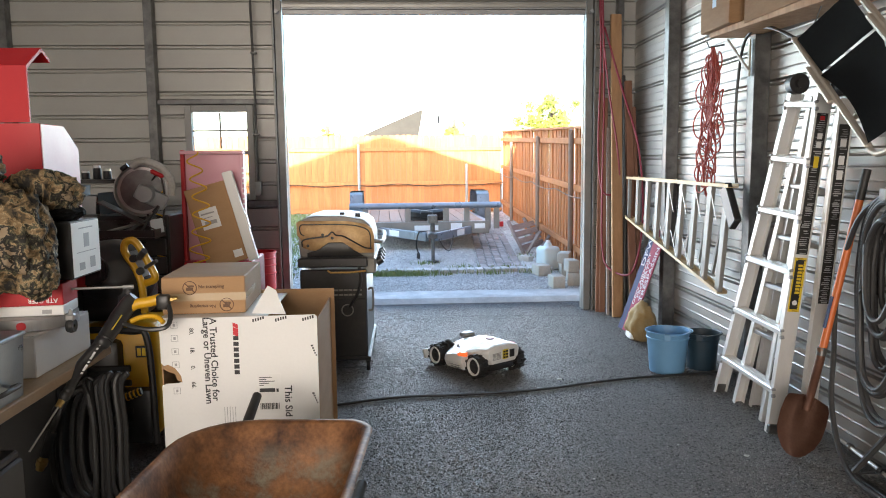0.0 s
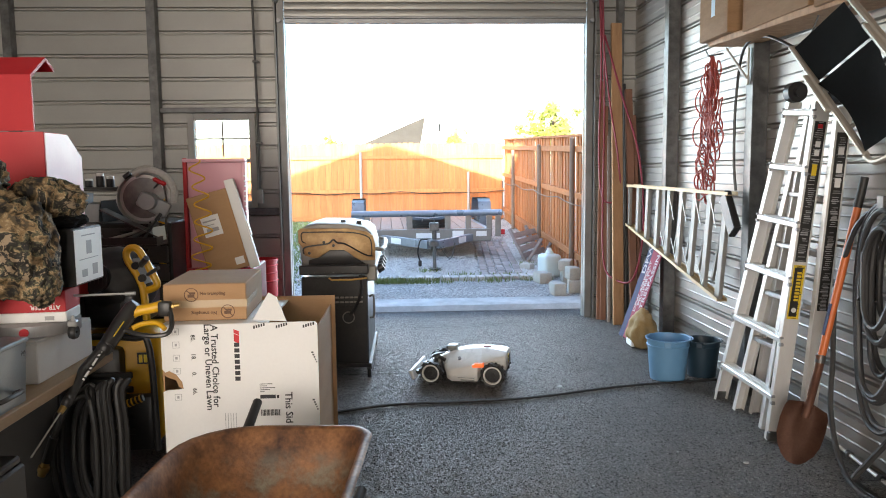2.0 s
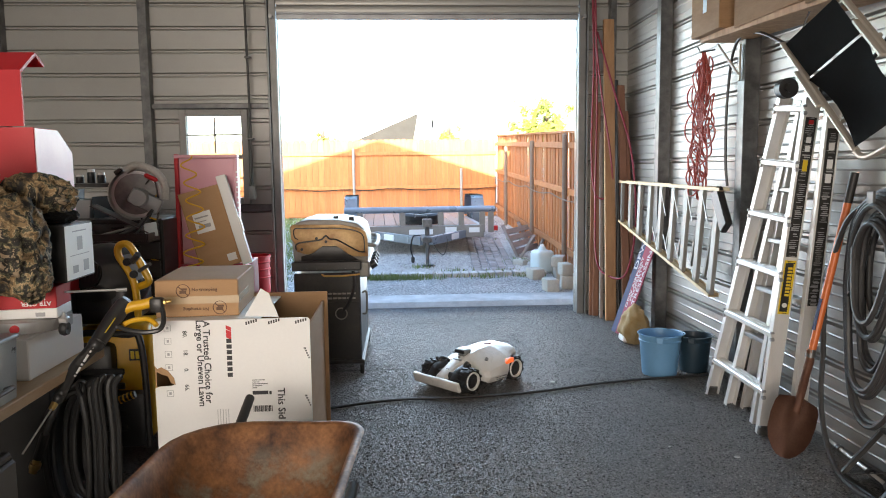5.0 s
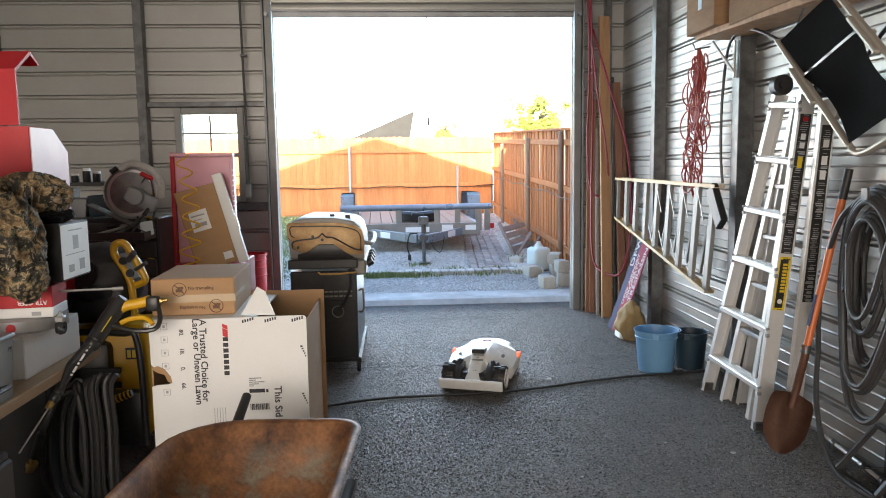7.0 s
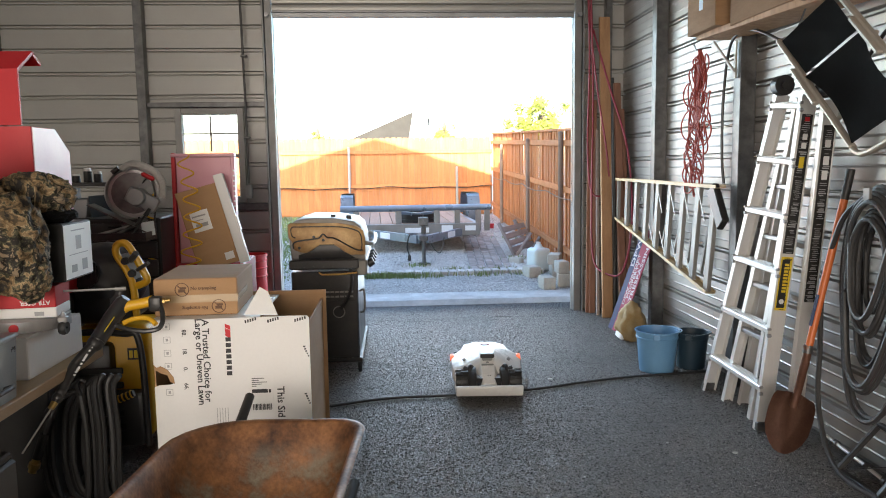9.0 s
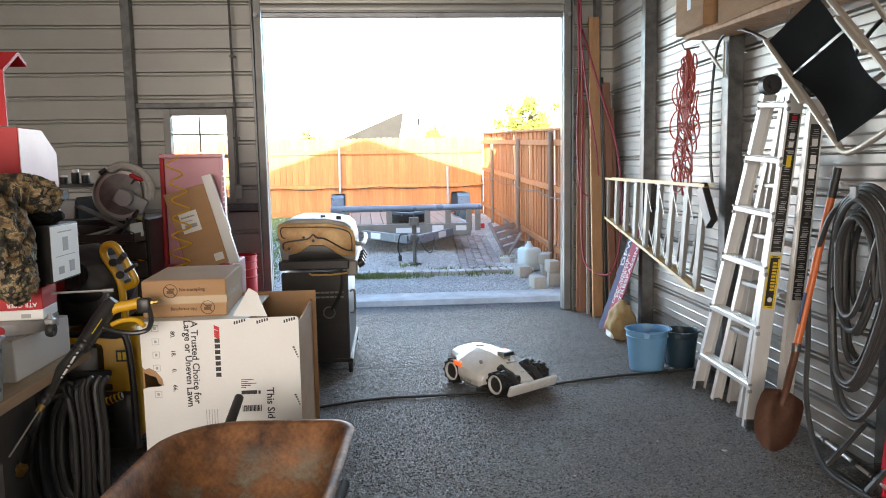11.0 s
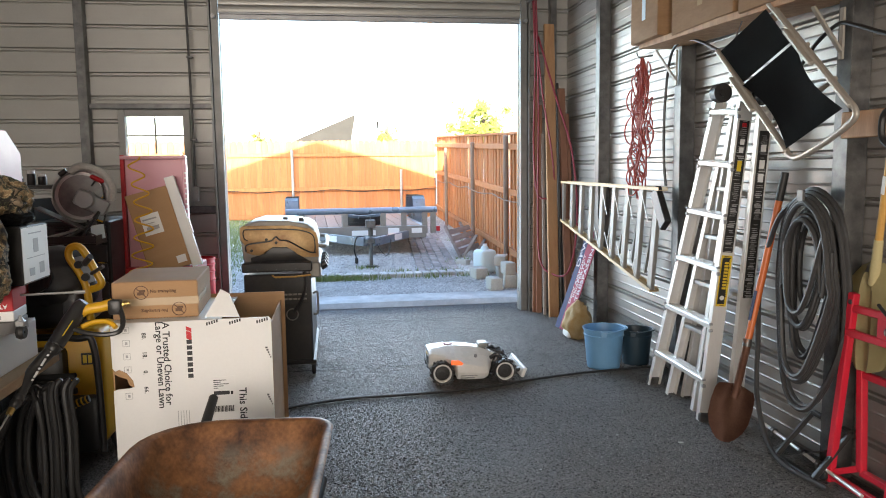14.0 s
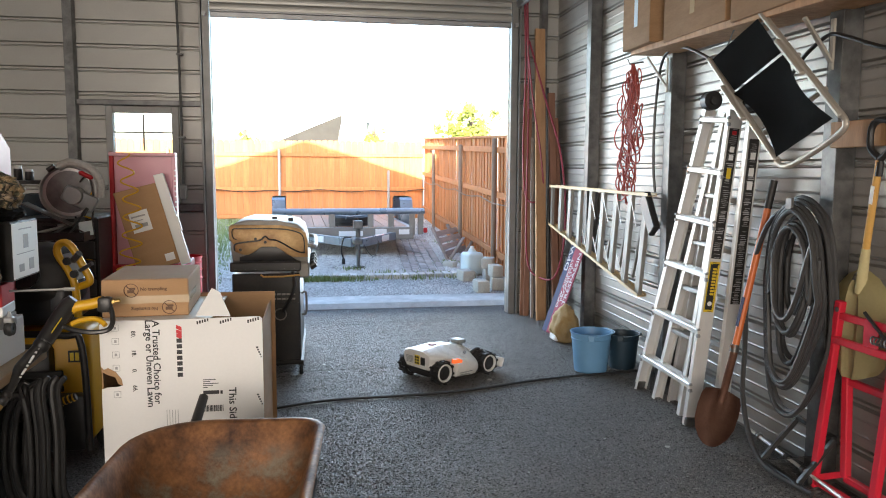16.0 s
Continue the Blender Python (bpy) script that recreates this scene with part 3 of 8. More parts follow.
# brick edging and brick path
M_PAVER = mat("grey_brick", (0.40, 0.36, 0.34), 0.85, 0, (0.28, 0.24, 0.22), 9, 0.8, 60, 0.25, 0.3, piece=0.2)
bm = bmesh.new()
box(bm, -0.1, 0.1, -0.05, 0.05, -0.03, 0.03, bev=0.008)
BRICK = mesh_of("brick", bm, M_PAVER)
M_EDGE = mat("pale_brick", (0.6, 0.58, 0.55), 0.85, 0, (0.42, 0.4, 0.38), 9, 0.8, 60, 0.25, 0.3, piece=0.2)
bm = bmesh.new()
box(bm, -0.1, 0.1, -0.05, 0.05, -0.03, 0.045, bev=0.008)
EDGE_BRICK = mesh_of("brick", bm, M_EDGE)
edging = tagged(new("brick_edging"), "row of pale worn edging bricks", "edging", "", "structure")
path = tagged(new("brick_path"), "weathered brown-grey brick path", "path", "", "structure")
x = -0.75
while x < 2.1:
    b = new("brick", EDGE_BRICK)
    b.parent = edging
    b.matrix_basis = pose(x, 9.16 + 0.02 * math.sin(x * 5), yard_z(x, 9.16) + 0.005, rnd.uniform(-3, 3), rnd.uniform(-2, 2), 90 + rnd.uniform(-5, 5))
    x += 0.118
for j in range(34):
    for i in range(5):
        yy = 9.32 + j * 0.107
        xx = 1.2 + i * 0.122 + 0.06 * (yy - 9) + rnd.uniform(-0.004, 0.004)
        b = new("brick", BRICK)
        b.parent = path
        b.matrix_basis = pose(xx, yy + (0.05 if i % 2 else 0), yard_z(xx, yy) - 0.012 + rnd.uniform(-0.004, 0.006), rnd.uniform(-2, 2), rnd.uniform(-2, 2), 90 + rnd.uniform(-2, 2))

# trailer
M_TRAIL = mat("bronze_grey_paint", (0.27, 0.255, 0.235), 0.34, 0.35, (0.18, 0.172, 0.16), 6, 0.6, 120, 0.1, 0.04)
M_TRAILB = mat("blue_grey_paint", (0.24, 0.28, 0.33), 0.3, 0.45, (0.14, 0.16, 0.19), 6, 0.6, 120, 0.1, 0.04)
M_DECK = mat("deck_boards", (0.36, 0.22, 0.15), 0.7, 0, (0.25, 0.15, 0.1), 5, 0.7, 60, 0.2, 0.2, stretch=(6, 1, 1), piece=0.12)
GT = yard_z(0.5, 11)
tr = thing("utility_trailer", pose(0.47, 11.0, GT - 0.02, 0, 0, 1.6), "grey steel utility trailer parked on gravel", "trailer")
bm = bmesh.new()
cyl(bm, (-1.2, 0, 0.75), (1.2, 0, 0.75), 0.05, seg=16)
part("top_rail", bm, M_TRAILB, tr, "blue-grey steel top rail")
for px in (-0.95, -0.28, 0.33, 0.66, 1.0, 1.14):
    bm = bmesh.new()
    box(bm, px - 0.045, px + 0.045, -0.03, 0.03, 0.37, 0.72, bev=0.006)
    part("rail_post", bm, M_TRAIL, tr)
bm = bmesh.new()
box(bm, -1.02, 1.02, -0.05, 0.05, 0.3, 0.5, bev=0.008)
box(bm, -1.02, -0.94, 0.05, 4.0, 0.34, 0.5, bev=0.008)
box(bm, 0.94, 1.02, 0.05, 4.0, 0.34, 0.5, bev=0.008)
for yy in (0.9, 1.8, 2.7, 3.6):
    box(bm, -0.94, 0.94, yy, yy + 0.06, 0.36, 0.46)
part("frame", bm, M_TRAIL, tr)
for i in range(10):
    bm = bmesh.new()
    box(bm, -0.93 + i * 0.187, -0.93 + i * 0.187 + 0.178, 0.06, 4.0, 0.465, 0.505, bev=0.004)
    part("deck_board", bm, M_DECK, tr)
for s in (-1, 1):
    bm = bmesh.new()
    a = Vector((s * 0.72, 0.0, 0.36))
    b = Vector((0.06 * s + 0.02, -1.15, 0.36))
    m = look(a, b)
    box(bm, -0.035, 0.035, -0.06, 0.06, -(b - a).length, 0.0, m, bev=0.006)
    tb = part("tongue_beam", bm, M_TRAILB, tr)
    bm = bmesh.new()
    box(bm, -0.039, 0.039, -0.045, 0.045, -0.62, -0.34, m)
    part("beam_label", bm, M_CARDW, tb, "white maker's label")
    bm = bmesh.new()
    arc = [(1.75 - 0.42 + 0.0, 0.3)] + [(1.95 - 0.62 * math.cos(math.pi * k / 10), 0.42 + 0.42 * min(1, 1.5 * math.sin(math.pi * k / 10))) for k in range(11)]
    arc = [(yv + 0.3, zv + 0.07) for yv, zv in arc]
    n = len(arc)
    A = [bm.verts.new((s * 1.04, yv, zv)) for yv, zv in arc]
    Bv = [bm.verts.new((s * 1.27, yv, zv)) for yv, zv in arc]
    for k in range(n - 1):
        bm.faces.new((A[k], A[k + 1], Bv[k + 1], Bv[k]))
    bmesh.ops.solidify(bm, geom=bm.faces[:], thickness=0.012)
    part("fender", bm, M_TRAILB, tr, "blue-grey rounded fender")
    wh_ = part("wheel", bmesh.new(), M_RUBBER, tr)
    wh_.matrix_basis = pose(s * 1.15, 2.25, 0.33, 0, 90, 0)
    bm = bmesh.new()
    lathe(bm, [(0.19, -0.09), (0.3, -0.1), (0.335, -0.07), (0.335, 0.07), (0.3, 0.1), (0.19, 0.09)], 28)
    part("tyre", bm, M_RUBBER, wh_)
    bm = bmesh.new()
    lathe(bm, [(0.0, 0.03), (0.08, 0.035), (0.12, 0.0), (0.19, 0.02), (0.195, 0.085), (0.195, -0.085), (0.0, -0.03)], 24)
    part("rim", bm, M_STEEL, wh_)
bm = bmesh.new()
box(bm, -0.05, 0.08, -1.45, -1.0, 0.36, 0.44, bev=0.015)
cyl(bm, (0.015, -1.4, 0.44), (0.015, -1.4, 0.36), 0.05, seg=14)
part("coupler", bm, M_STEEL, tr, "cast steel hitch coupler")
bm = bmesh.new()
cyl(bm, (0.04, -1.12, 0.0), (0.04, -1.12, 0.3), 0.026, seg=12)
cyl(bm, (0.04, -1.12, 0.26), (0.04, -1.12, 0.66), 0.035, seg=12)
box(bm, -0.03, 0.11, -1.18, -1.06, 0.56, 0.68, bev=0.01)
cyl(bm, (0.04, -1.12, 0.0), (0.04, -1.12, 0.015), 0.09, seg=12)
tube(bm, [(0.04, -1.12, 0.66), (0.04, -1.12, 0.72), (-0.12, -1.14, 0.74), (-0.14, -1.14, 0.7)], 0.01, 8)
part("jack", bm, M_STEEL, tr, "dark steel trailer jack")
bm = bmesh.new()
tube(bm, curve([(-0.06, -0.95, 0.42), (-0.16, -1.05, 0.42), (-0.2, -1.08, 0.25), (-0.17, -1.08, 0.12)], 6), 0.011, 6)
box(bm, -0.195, -0.145, -1.1, -1.05, 0.04, 0.13, bev=0.012)
part("light_plug", bm, M_BLACK, tr, "hanging black wiring plug")
bm = bmesh.new()
tube(bm, curve([(0.1, -1.0, 0.4), (0.2, -1.02, 0.2), (0.3, -0.98, 0.15), (0.36, -0.9, 0.36)], 6), 0.008, 6)
part("safety_chain", bm, M_STEEL, tr)
sp_ = part("spare_wheel", bmesh.new(), M_RUBBER, tr)
sp_.matrix_basis = pose(0.02, 0.42, 0.6, 6, 0, 0)
bm = bmesh.new()
lathe(bm, [(0.17, -0.09), (0.3, -0.1), (0.34, -0.07), (0.34, -0.02), (0.33, -0.015), (0.34, -0.01), (0.34, 0.07), (0.3, 0.1), (0.17, 0.09)], 28)
part("tyre", bm, M_RUBBER, sp_, "black spare tyre lying on the deck")
for a, b, c, d in ((-0.18, 0.2, 0.36, 0.44), (0.4, 0.58, 0.32, 0.47), (0.78, 0.95, 0.38, 0.46)):
    bm = bmesh.new()
    box(bm, a, b, -0.056, -0.051, c, d)
    part("sticker", bm, M_CARDW, tr, "small white label plate")
bm = bmesh.new()
box(bm, 1.19, 1.25, -0.03, 0.03, 0.4, 0.48, bev=0.006)
part("marker_lamp", bm, M_RED, tr, "red marker lamp")

# blocks, jug, old bench end
M_BLOCK = mat("pale_concrete", (0.50, 0.48, 0.43), 0.9, 0, (0.38, 0.36, 0.32), 7, 0.8, 70, 0.25, 0.4)
for (x, y, z, rz, sx, sy, sz) in ((1.80, 7.95, 0, 6, 0.2, 0.3, 0.19), (2.04, 8.1, 0, -8, 0.2, 0.3, 0.2), (2.02, 8.12, 0.2, 4, 0.18, 0.28, 0.19), (1.76, 8.75, 0, 12, 0.22, 0.32, 0.18), (2.1, 8.75, 0.0, -5, 0.22, 0.4, 0.22), (2.06, 8.7, 0.22, -20, 0.2, 0.36, 0.17), (2.2, 7.75, 0, 30, 0.1, 0.16, 0.12), (2.05, 9.6, 0, 5, 0.3, 0.3, 0.2), (1.72, 9.75, 0, 40, 0.14, 0.26, 0.12)):
    bm = bmesh.new()
    sx, sy, sz, z = sx * 0.78, sy * 0.78, sz * 0.8, z * 0.8
    box(bm, -sx / 2, sx / 2, -sy / 2, sy / 2, 0, sz, bev=0.014, seg=2)
    solo("concrete_block", bm, M_BLOCK, "pale rough concrete block on the ground", "block", pose(x + 0.17, y + 0.1, yard_z(x, y) + z - 0.004, 0, 0, rz), "piled concrete blocks")
M_JUG = mat("milky_plastic", (0.62, 0.72, 0.74), 0.35, 0, (0.5, 0.6, 0.63), 5, 0.5, 80, 0.06, 0.03)
jug = thing("plastic_jug", pose(2.1, 9.25, yard_z(1.9, 9.2) - 0.004, 0, 0, 20), "pale blue-white plastic jug among concrete blocks", "jug")
bm = bmesh.new()
box(bm, -0.13, 0.13, -0.13, 0.13, 0, 0.32, bev=0.05, seg=3)
cyl(bm, (0, 0, 0.31), (0, 0, 0.37), 0.07, 0.04, 14)
part("body", bm, M_JUG, jug)
bm = bmesh.new()
cyl(bm, (0, 0, 0.365), (0, 0, 0.4), 0.03, seg=12)
part("cap", bm, M_CARDW, jug)
M_GREYW = mat("weathered_grey_wood", (0.36, 0.31, 0.29), 0.8, 0, (0.24, 0.2, 0.19), 6, 0.8, 70, 0.2, 0.2, stretch=(1, 4, 4), piece=0.15)
bench = thing("wooden_frame", pose(2.22, 10.9, yard_z(2, 10.9) - 0.0, 0, 0, 62), "weathered grey slatted wood frame leaning on the fence", "wood frame")
for k in range(4):
    bm = bmesh.new()
    box(bm, -0.55, 0.55, -0.012, 0.012, 0.06 + k * 0.115, 0.145 + k * 0.115, pose(0, 0, 0, -28), bev=0.004)
    part("slat", bm, M_GREYW, bench)
for px in (-0.45, 0.3):
    bm = bmesh.new()
    box(bm, px - 0.04, px + 0.04, 0.014, 0.05, -0.0, 0.58, pose(0, 0, 0, -28), bev=0.004)
    box(bm, px - 0.03, px + 0.03, -0.02, 0.02, 0.0, 0.42, pose(0, 0.0, 0, 32), bev=0.004)
    part("leg", bm, M_GREYW, bench)

# house and trees beyond the fence
M_ROOF = mat("weathered_shingle", (0.032, 0.031, 0.029), 0.9, 0, (0.022, 0.022, 0.02), 2, 0.7, 20, 0.2, 0.3)
M_LEAF = mat("leaf", (0.20, 0.26, 0.045), 0.6, 0, (0.30, 0.30, 0.07), 1.5, 0.8, 20, 0.3, 0.0)
M_BARK = mat("bark", (0.13, 0.1, 0.08), 0.9, 0, (0.08, 0.06, 0.05), 6, 0.8, 40, 0.3, 0.4)
house = thing("house", pose(0, 31, 0.4), "grey-roofed neighbouring house beyond the fence", "house")
bm = bmesh.new()
box(bm, -6.5, 0.6, 0, 7, 0, 2.2)
part("wall", bm, M_SILL, house)
bm = bmesh.new()
prism(bm, [(-7, 0.1), (0.95, 3.45), (0.95, 3.3), (0.7, 1.9), (-7, -0.1)], 7.4, Matrix.Translation((0, 7.2, 0)) @ pose(0, 0, 0, 90))
part("roof", bm, M_ROOF, house)
bm = bmesh.new()
box(bm, -0.5, -0.1, -0.25, -0.02, 2.35, 2.6, pose(0, 0, 0, 0, -23), bev=0.02)
part("vent", bm, M_SILL, house)


def tree(x, y, h, r, n, seed, label):
    rn = random.Random(seed)
    t = thing("tree", pose(x, y, 0.35), label, "tree", "trees beyond the fence")
    bm = bmesh.new()
    tube(bm, curve([(0, 0, 0), (0.05, 0, h * 0.3), (-0.05, 0.05, h * 0.6), (0, 0, h * 0.9)], 4), 0.07, 8)
    for _ in range(9):
        a, z = rn.uniform(0, 6.28), h * rn.uniform(0.4, 0.8)
        cyl(bm, (0, 0, z), (r * 0.7 * math.cos(a), r * 0.7 * math.sin(a), z + r * 0.5), 0.03, 0.008, 6)
    part("trunk", bm, M_BARK, t)
    V, F = [], []
    cl = [(Vector((rn.gauss(0, 0.45) * r, rn.gauss(0, 0.45) * r, h * 0.72 + rn.gauss(0, 0.42) * r)), rn.uniform(0.15, 0.4) * r) for _ in range(26)]
    for _ in range(n):
        c, cr = rn.choice(cl)
        p = c + Vector((rn.gauss(0, 0.5), rn.gauss(0, 0.5), rn.gauss(0, 0.5))) * cr
        u = Vector((rn.gauss(0, 1), rn.gauss(0, 1), rn.gauss(0, 1))).normalized()
        w = u.orthogonal().normalized()
        s = rn.uniform(0.045, 0.1)
        k = len(V)
        V += [p - u * s, p + w * s * 0.5, p + u * s, p - w * s * 0.5]
        F.append((k, k + 1, k + 2, k + 3))
    me = bpy.data.meshes.new("crown")
    me.from_pydata(V, [], F)
    me.materials.append(M_LEAF)
    c = new("crown", me)
    c.parent = t


tree(5.15, 24.0, 3.6, 0.72, 3000, 3, "sunlit yellow-green tree beyond the fence")
tree(2.2, 29.5, 3.3, 0.5, 700, 4, "small sunlit tree beyond the fence")
tree(-2.6, 26.5, 2.9, 0.4, 450, 5, "small sunlit bush beyond the fence")


# ---- along the east wall ----
M_REDROPE = mat("red_cord", (0.42, 0.075, 0.05), 0.55, 0, (0.24, 0.03, 0.03), 20, 0.7, 200, 0.15, 0.1)
M_DKRED = mat("maroon_hose", (0.26, 0.025, 0.05), 0.45, 0, (0.18, 0.02, 0.03), 12, 0.6, 150, 0.1, 0.05)
M_HOSE = mat("grey_black_hose", (0.032, 0.032, 0.034), 0.5, 0, (0.06, 0.06, 0.06), 9, 0.7, 150, 0.15, 0.08)
M_BLUE = mat("blue_bucket", (0.15, 0.32, 0.52), 0.42, 0, (0.11, 0.26, 0.44), 6, 0.6, 120, 0.06, 0.04)
M_TEAL = mat("dark_teal_bucket", (0.018, 0.04, 0.06), 0.45, 0, (0.014, 0.03, 0.045), 6, 0.6, 120, 0.06, 0.04)
M_ORG = mat("orange_fibreglass", (0.62, 0.16, 0.04), 0.4, 0, (0.5, 0.12, 0.03), 7, 0.6, 140, 0.08, 0.03)
M_YEL = mat("yellow_wood_handle", (0.62, 0.36, 0.10), 0.5, 0, (0.5, 0.27, 0.07), 6, 0.6, 100, 0.1, 0.05)
M_CREAM = mat("pale_yellow_plastic", (0.52, 0.45, 0.24), 0.45, 0, (0.42, 0.36, 0.18), 6, 0.6, 90, 0.08, 0.05)
M_SPADE = mat("rusty_blade", (0.17, 0.085, 0.055), 0.5, 0.4, (0.11, 0.05, 0.035), 9, 0.9, 120, 0.25, 0.1)
M_FABRIC = mat("black_mesh_fabric", (0.006, 0.006, 0.0065), 0.85, 0, (0.009, 0.009, 0.009), 30, 0.5, 500, 0.3, 0.2, spec=0.12)
M_BEIGE = mat("beige_tube", (0.42, 0.39, 0.34), 0.35, 0.3, (0.34, 0.31, 0.27), 8, 0.5, 120, 0.06, 0.03)
M_SIGNR = mat("sign_red", (0.27, 0.045, 0.075), 0.7, 0, (0.2, 0.035, 0.06), 5, 0.7, 120, 0.1, 0.03, spec=0.2)
M_SIGNB = mat("sign_blue", (0.035, 0.045, 0.1), 0.7, 0, (0.06, 0.06, 0.11), 5, 0.7, 120, 0.1, 0.03, spec=0.2)
M_PAPER = mat("paper_sack", (0.30, 0.185, 0.06), 0.75, 0, (0.45, 0.36, 0.22), 6, 0.8, 80, 0.15, 0.2)
M_STICK = mat("black_sticker", (0.01, 0.01, 0.01), 0.4, 0, (0.03, 0.03, 0.03), 9, 0.5, 120, 0.06, 0.02)
M_INK = mat("white_ink", (0.72, 0.72, 0.72), 0.5, 0, (0.62, 0.62, 0.62), 9, 0.4, 120, 0.04, 0.0)
M_INKS = mat("faded_sign_ink", (0.44, 0.41, 0.44), 0.6, 0, (0.34, 0.31, 0.34), 9, 0.6, 120, 0.08, 0.0)
M_INKG = mat("grey_ink", (0.35, 0.35, 0.36), 0.6, 0, (0.42, 0.42, 0.42), 9, 0.4, 120, 0.04, 0.0)
M_YSTICK = mat("yellow_sticker", (0.72, 0.52, 0.03), 0.4, 0, (0.62, 0.43, 0.03), 9, 0.5, 120, 0.06, 0.02)
M_FIBRE = mat("tan_ladder_rail", (0.60, 0.46, 0.27), 0.45, 0.1, (0.48, 0.36, 0.2), 7, 0.6, 120, 0.1, 0.05)


def channel(bm, a, b, w, d, t=0.004, up=(1, 0, 0)):
    """A ladder rail: a C-section bar."""
    a, b = Vector(a), Vector(b)
    z = (b - a).normalized()
    x = Vector(up) - z * z.dot(Vector(up))
    x.normalize()
    y = z.cross(x)
    m = Matrix(((x.x, y.x, z.x, a.x), (x.y, y.y, z.y, a.y), (x.z, y.z, z.z, a.z), (0, 0, 0, 1)))
    n = (b - a).length
    g = 1 if w > 0 else -1
    h = d / 2
    prism(bm, [(-h, -g * t / 2), (h, -g * t / 2), (h, w), (h - t, w), (h - t, g * t / 2), (t - h, g * t / 2), (t - h, w), (-h, w)], n, m)


# leaning multi-position ladder, two sections one behind the other
ladder = thing("ladder", pose(0, 0, 0), "leaning aluminium multi-position ladder with stickers", "ladder")
LF, RF = Vector((2.25, 4.03, 0.0)), Vector((2.23, 3.235, 0.0))
LT, RT = Vector((2.385, 3.46, 1.93)), Vector((2.375, 3.13, 1.9))
IL, IR = (Vector((2.27, 3.80, 0.0)), Vector((2.40, 3.44, 1.55))), (Vector((2.27, 3.41, 0.0)), Vector((2.40, 3.255, 1.55)))
BL_, BR_ = (Vector((2.345, 3.72, 0.0)), Vector((2.43, 3.33, 1.9))), (Vector((2.345, 3.11, 0.0)), Vector((2.42, 3.0, 1.86)))
for (f, tp), inward, depth, foot in (((LF, LT), -1, 0.08, M_STEEL), ((RF, RT), 1, 0.085, M_STEEL), (IL, -1, 0.062, None), (IR, 1, 0.062, None), (BL_, -1, 0.07, None), (BR_, 1, 0.08, M_STEEL)):
    bm = bmesh.new()
    channel(bm, f, tp, 0.036 * inward, depth)
    rail = part("rail", bm, M_ALUB, ladder)
    if foot:
        bm = bmesh.new()
        beam(bm, f + Vector((0, -0.004 * inward, 0)), f.lerp(tp, 0.028) + Vector((0, -0.004 * inward, 0)), 0.03, depth + 0.006, bev=0.006)
        part("rubber_foot", bm, foot, rail)
for z in (1.86, 1.555, 1.25, 0.94, 0.595, 0.25):
    q = z / 1.92
    a, b = LF.lerp(LT, q), RF.lerp(RT, q)
    bm = bmesh.new()
    beam(bm, a + Vector((-0.004, 0, 0)), b + Vector((-0.004, 0, 0)), 0.034, 0.086, bev=0.006)
    for g in (-0.025, 0.0, 0.025):
        beam(bm, a + Vector((g, 0, 0.017)), b + Vector((g, 0, 0.017)), 0.004, 0.01, bev=0)
    rung = part("rung", bm, M_ALUB, ladder)
    for e in (a, b):
        bm = bmesh.new()
        cyl(bm, e + Vector((-0.035, -0.006, -0.022)), e + Vector((-0.053, -0.006, -0.022)), 0.011, seg=8)
        cyl(bm, e + Vector((-0.035, -0.006, 0.016)), e + Vector((-0.053, -0.006, 0.016)), 0.008, seg=8)
        part("rivet", bm, M_GREYP, rung)
for z in (1.4, 1.1, 0.8, 0.5):
    q = z / 1.55
    bm = bmesh.new()
    beam(bm, IL[0].lerp(IL[1], q), IR[0].lerp(IR[1], q), 0.028, 0.045, bev=0.005)
    part("inner_rung", bm, M_ALU, ladder)
    bm = bmesh.new()
    beam(bm, BL_[0].lerp(BL_[1], z / 1.9), BR_[0].lerp(BR_[1], z / 1.9), 0.03, 0.055, bev=0.005)
    part("rear_rung", bm, M_ALU, ladder)


def rail_sticker(f, tp, q0, q1, width, material, ink, label):
    """A printed strip on the outer face of a rail, with rows of small marks."""
    p, q = f.lerp(tp, q0) + Vector((0, -0.005, 0)), f.lerp(tp, q1) + Vector((0, -0.005, 0))
    bm = bmesh.new()
    beam(bm, p, q, 0.004, width, bev=0)
    st = part("sticker", bm, material, ladder, label)
    ax = (q - p).normalized()
    n = int((q - p).length / 0.011)
    bm = bmesh.new()
    for k in range(n):
        c = p.lerp(q, (k + 0.5) / n) + Vector((rnd.uniform(-0.006, 0.006), -0.0026, 0))
        if rnd.random() < 0.82:
            beam(bm, c - ax * 0.0016, c + ax * rnd.choice((0.0016, 0.0016, 0.0016, 0.005)), 0.002, rnd.uniform(0.35, 0.75) * width, bev=0)
    tagged(part("sticker_print", bm, ink, st), kind="stuff")
    return st, p, q


st, p, q = rail_sticker(RF, RT, 0.375, 0.535, 0.064, M_YSTICK, M_STICK, "yellow and black maker's sticker")
bm = bmesh.new()
beam(bm, p.lerp(q, 0.05) + Vector((-0.004, -0.003, 0)), p.lerp(q, 0.95) + Vector((-0.004, -0.003, 0)), 0.003, 0.044, bev=0)
panel_ = part("black_field", bm, M_STICK, st)
bm = bmesh.new()
for k in range(9):
    c = p.lerp(q, 0.34 + 0.062 * k) + Vector((0.002, -0.0055, 0))
    beam(bm, c, c + (q - p) * 0.04, 0.002, 0.024, bev=0)
tagged(part("logo_bars", bm, M_YSTICK, st), kind="stuff")
bm = bmesh.new()
c = p.lerp(q, 0.17) + Vector((-0.002, -0.0045, 0))
